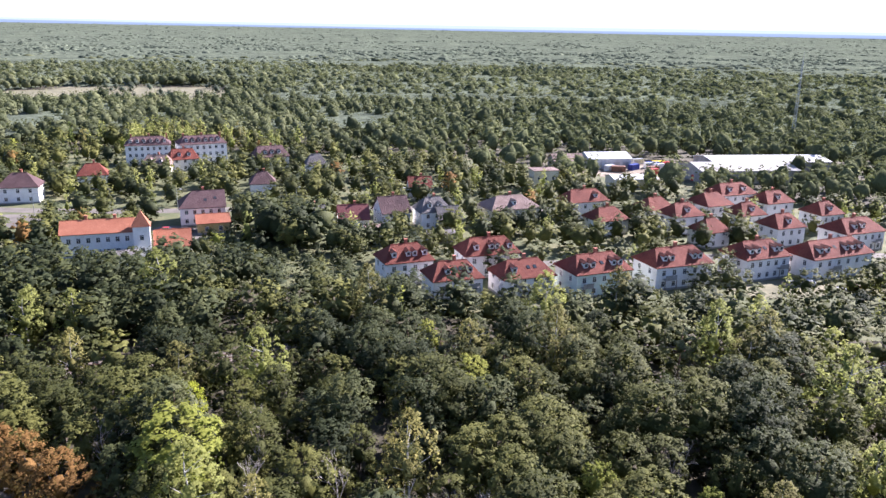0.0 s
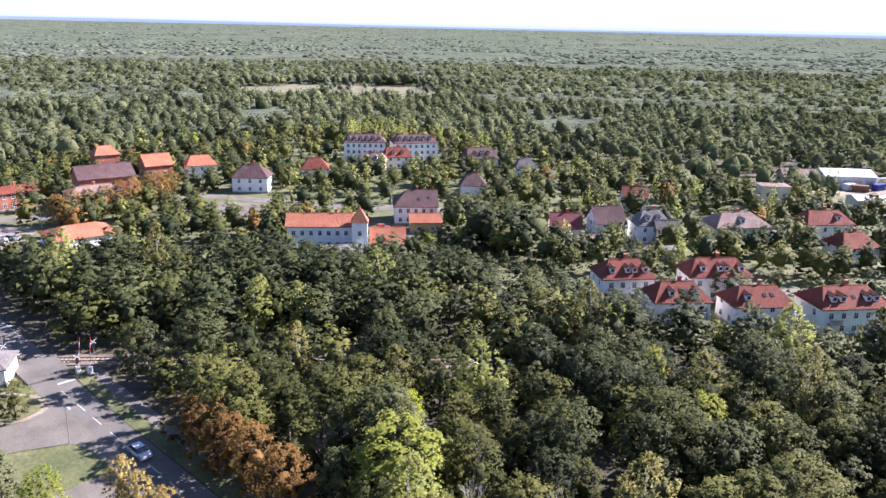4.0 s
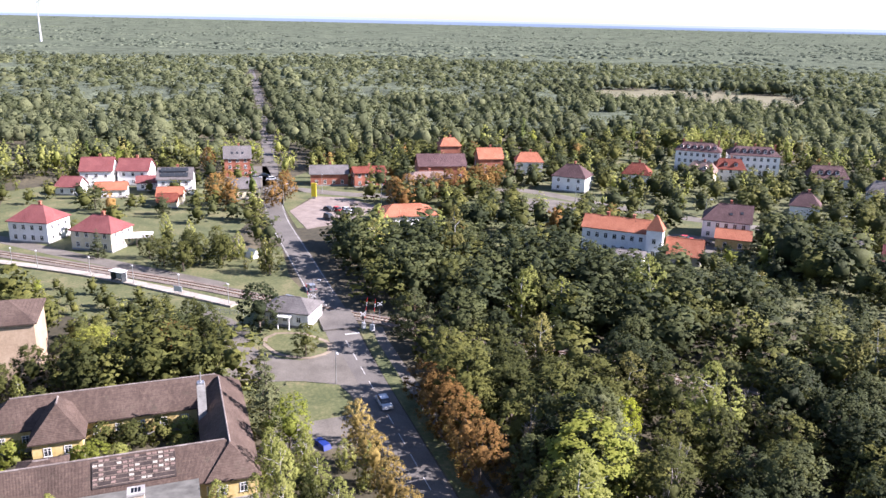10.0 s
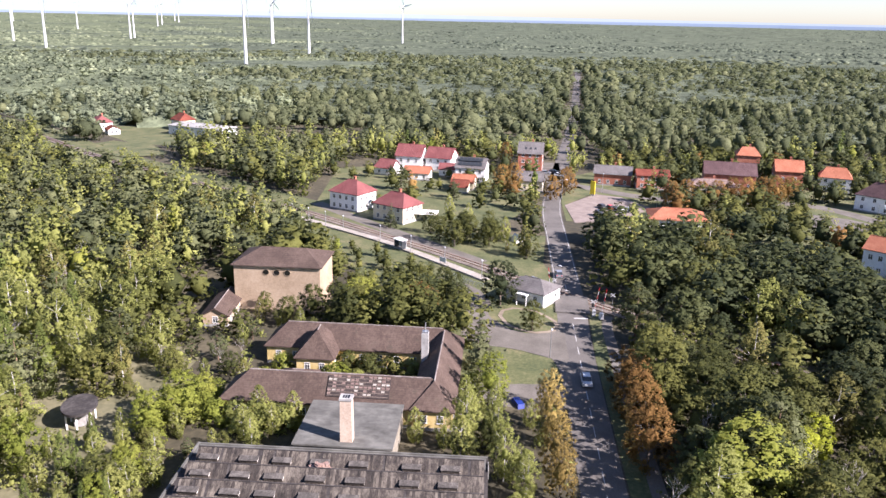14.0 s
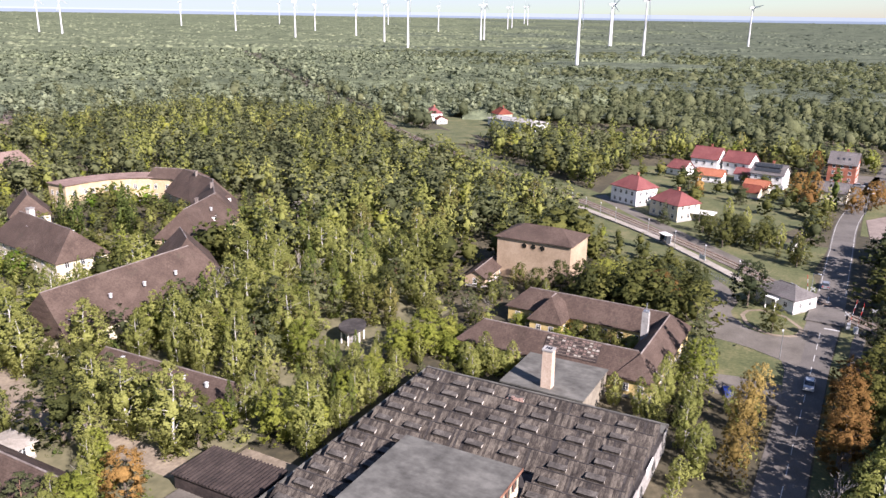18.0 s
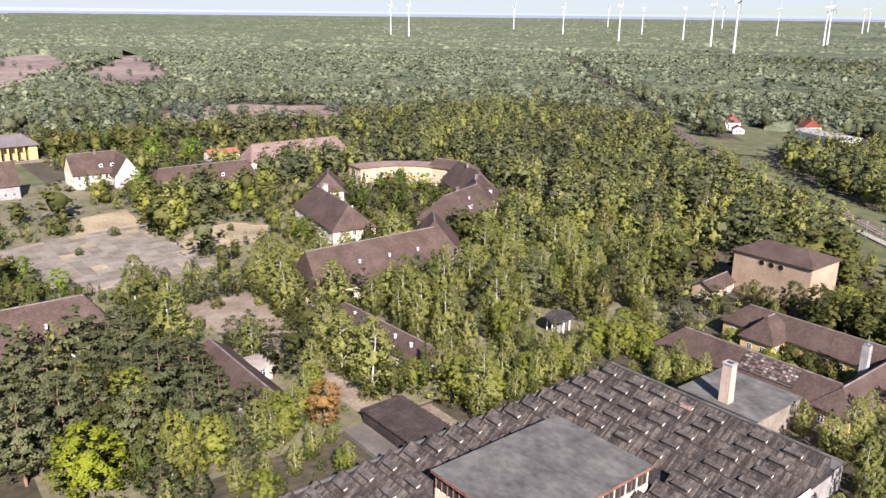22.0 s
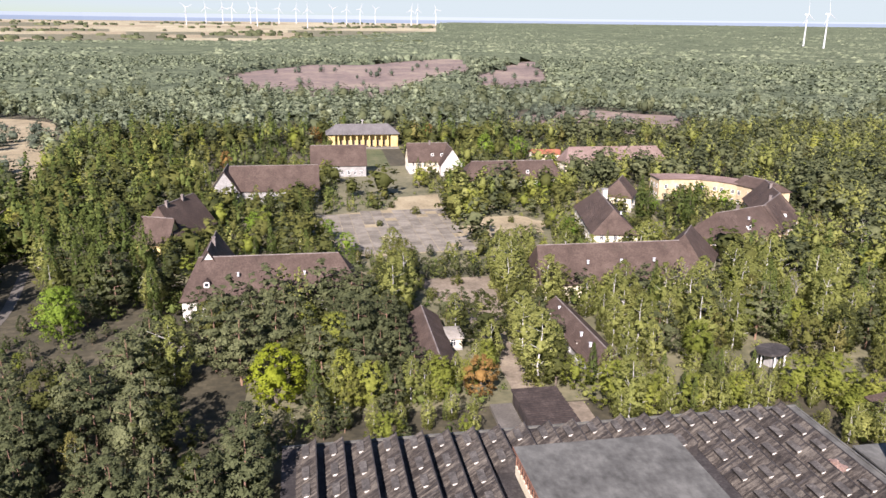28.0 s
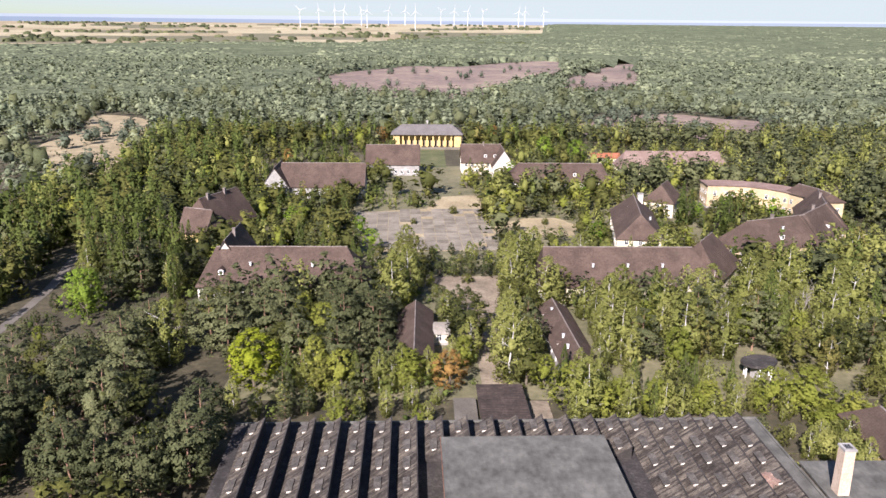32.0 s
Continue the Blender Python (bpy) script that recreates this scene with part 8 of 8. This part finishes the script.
car(-108.0, 44.4, 1, WHITE_METAL, "white hatchback on the road")
car(-167.5, 43.4, 181, SILVER_PAINT, "silver car on the road beyond the crossing")
car(-231.8, 60.6, 20, BLACK_PAINT, "black van parked on the car park", True)
for k, (p_, lb) in enumerate(((BLACK_PAINT, "black car parked on the car park"), (RED_PAINT, "red car parked on the car park"), (WHITE_METAL, "white car parked on the car park"), (SILVER_PAINT, "silver car parked on the car park"))):
    car(-243.5 + 1.2 * k, 63.0 + 2.7 * k, 25, p_, lb)
for x, y, yaw, p_, lb in ((-238, 67.5, 25, SILVER_PAINT, "grey car parked on the car park"), (-303, 46.5, 80, SILVER_PAINT, "silver car before the brick house"), (-306, 50, 80, BLACK_PAINT, "dark car before the brick house"), (-299, 52.0, 80, WHITE_METAL, "white car before the brick house"), (-246, 88, 45, BLACK_PAINT, "dark car beside the shop"), (-181, 156.5, 40, RED_PAINT, "red car before the large white house"), (-176.5, 159.5, 40, BLACK_PAINT, "dark car before the large white house"), (-263, 158, 45, SILVER_PAINT, "silver car beside the village street"),
                          (-13, 203, 45, SILVER_PAINT, "silver car beside the row house"), (-9, 205.5, 45, WHITE_METAL, "white car beside the row house"), (-2, 203.5, 45, SILVER_PAINT, "grey car under a carport roof"), (6, 214, 45, BLACK_PAINT, "dark car beside the row house"), (1, 208, 30, RED_PAINT, "red car parked by the lawn"), (-153, 181, 45, BLACK_PAINT, "dark car on the village street"), (-160, 205, 40, BLACK_PAINT, "dark car on the village street")):
    car(x, y, yaw, p_, lb)
# depot clutter
for k in range(16):
    x, y = -104 + 42 * rw.random(), 338 + 34 * rw.random()
    p_ = (RED_PAINT, WHITE_METAL, STEEL, BLUE, YELLOW_SIGN, RUST)[k % 6]
    cn = thing("container", x, y, 0.03, 20 + 60 * rw.random(), "%s storage container in the depot yard" % ("red", "white", "grey", "blue", "yellow", "rusty")[k % 6], "container", "depot containers")
    part("body", Geo().box(-3, -1.2, 0.1, 3, 1.2, 2.6), p_, cn)
    for q in range(10):
        part("rib", Geo().box(-2.9 + 0.62 * q, -1.26, 0.2, -2.7 + 0.62 * q, -1.2, 2.5), p_, cn)
mast = thing("radio_mast", -43, 502, 0, 0, "tall thin lattice radio mast above the woods", "mast")
for a, b in ((-1, -1), (1, -1), (0, 1.2)):
    part("leg", Geo().tube((a, b, 0), (a * 0.25, b * 0.25, 46), 0.14, 0.08, 6), STEEL, mast)
mg = Geo()
for k in range(22):
    z0, z1 = 2.1 * k, 2.1 * (k + 1)
    s0, s1 = 1 - 0.75 * z0 / 46, 1 - 0.75 * z1 / 46
    for (a, b), (c, d_) in (((-1, -1), (1, -1)), ((1, -1), (0, 1.2)), ((0, 1.2), (-1, -1))):
        mg.tube((a * s0, b * s0, z0), (c * s1, d_ * s1, z1), 0.05, 0.05, 4, caps=False)
part("bracing", mg, STEEL, mast)
part("antenna", Geo().tube((0, 0, 46), (0, 0, 51), 0.12, 0.06, 6), STEEL, mast)
tp = thing("tarpaulin", -98.6, 32.4, 0, 20, "blue tarpaulin over a low pile", "tarpaulin")
part("cover", Geo().box(-1.6, -0.7, 0, 1.6, 0.7, 0.7, 0, 0, 0.8), BLUE, tp)
wt = thing("white_tent", -197.3, 33.4, 0, 30, "small white garden tent", "tent")
part("cover", Geo().add([(-1.6, -1.3, 0), (1.6, -1.3, 0), (1.6, 1.3, 0), (-1.6, 1.3, 0), (-1.6, 0, 2.3), (1.6, 0, 2.3)], [(0, 1, 5, 4), (2, 3, 4, 5), (1, 2, 5), (3, 0, 4), (3, 2, 1, 0)]), WHITE, wt)
# roof vents on the barracks
for x, y, z in ((16, -74.5, 9.0), (2, -74.2, 8.9), (-62, -74.3, 8.8), (-70, -74.3, 8.8), (-78, -74.3, 8.8), (-88, -120, 8.5), (-85, -133, 8.5), (-120, -106, 9.5), (-134, -117, 9.5), (-50, -38, 4.6), (-50, -43, 4.6), (-50, -57, 4.6)):
    vn = thing("roof_vent", x, y, z - 0.35, 0, "small white roof vent on brown tiles", "vent", "roof vents")
    part("stub", Geo().box(-0.2, -0.2, 0, 0.2, 0.2, 0.75), WHITE_METAL, vn)
    part("vent_cap", Geo().box(-0.28, -0.28, 0.75, 0.28, 0.28, 0.83), WHITE_METAL, vn)
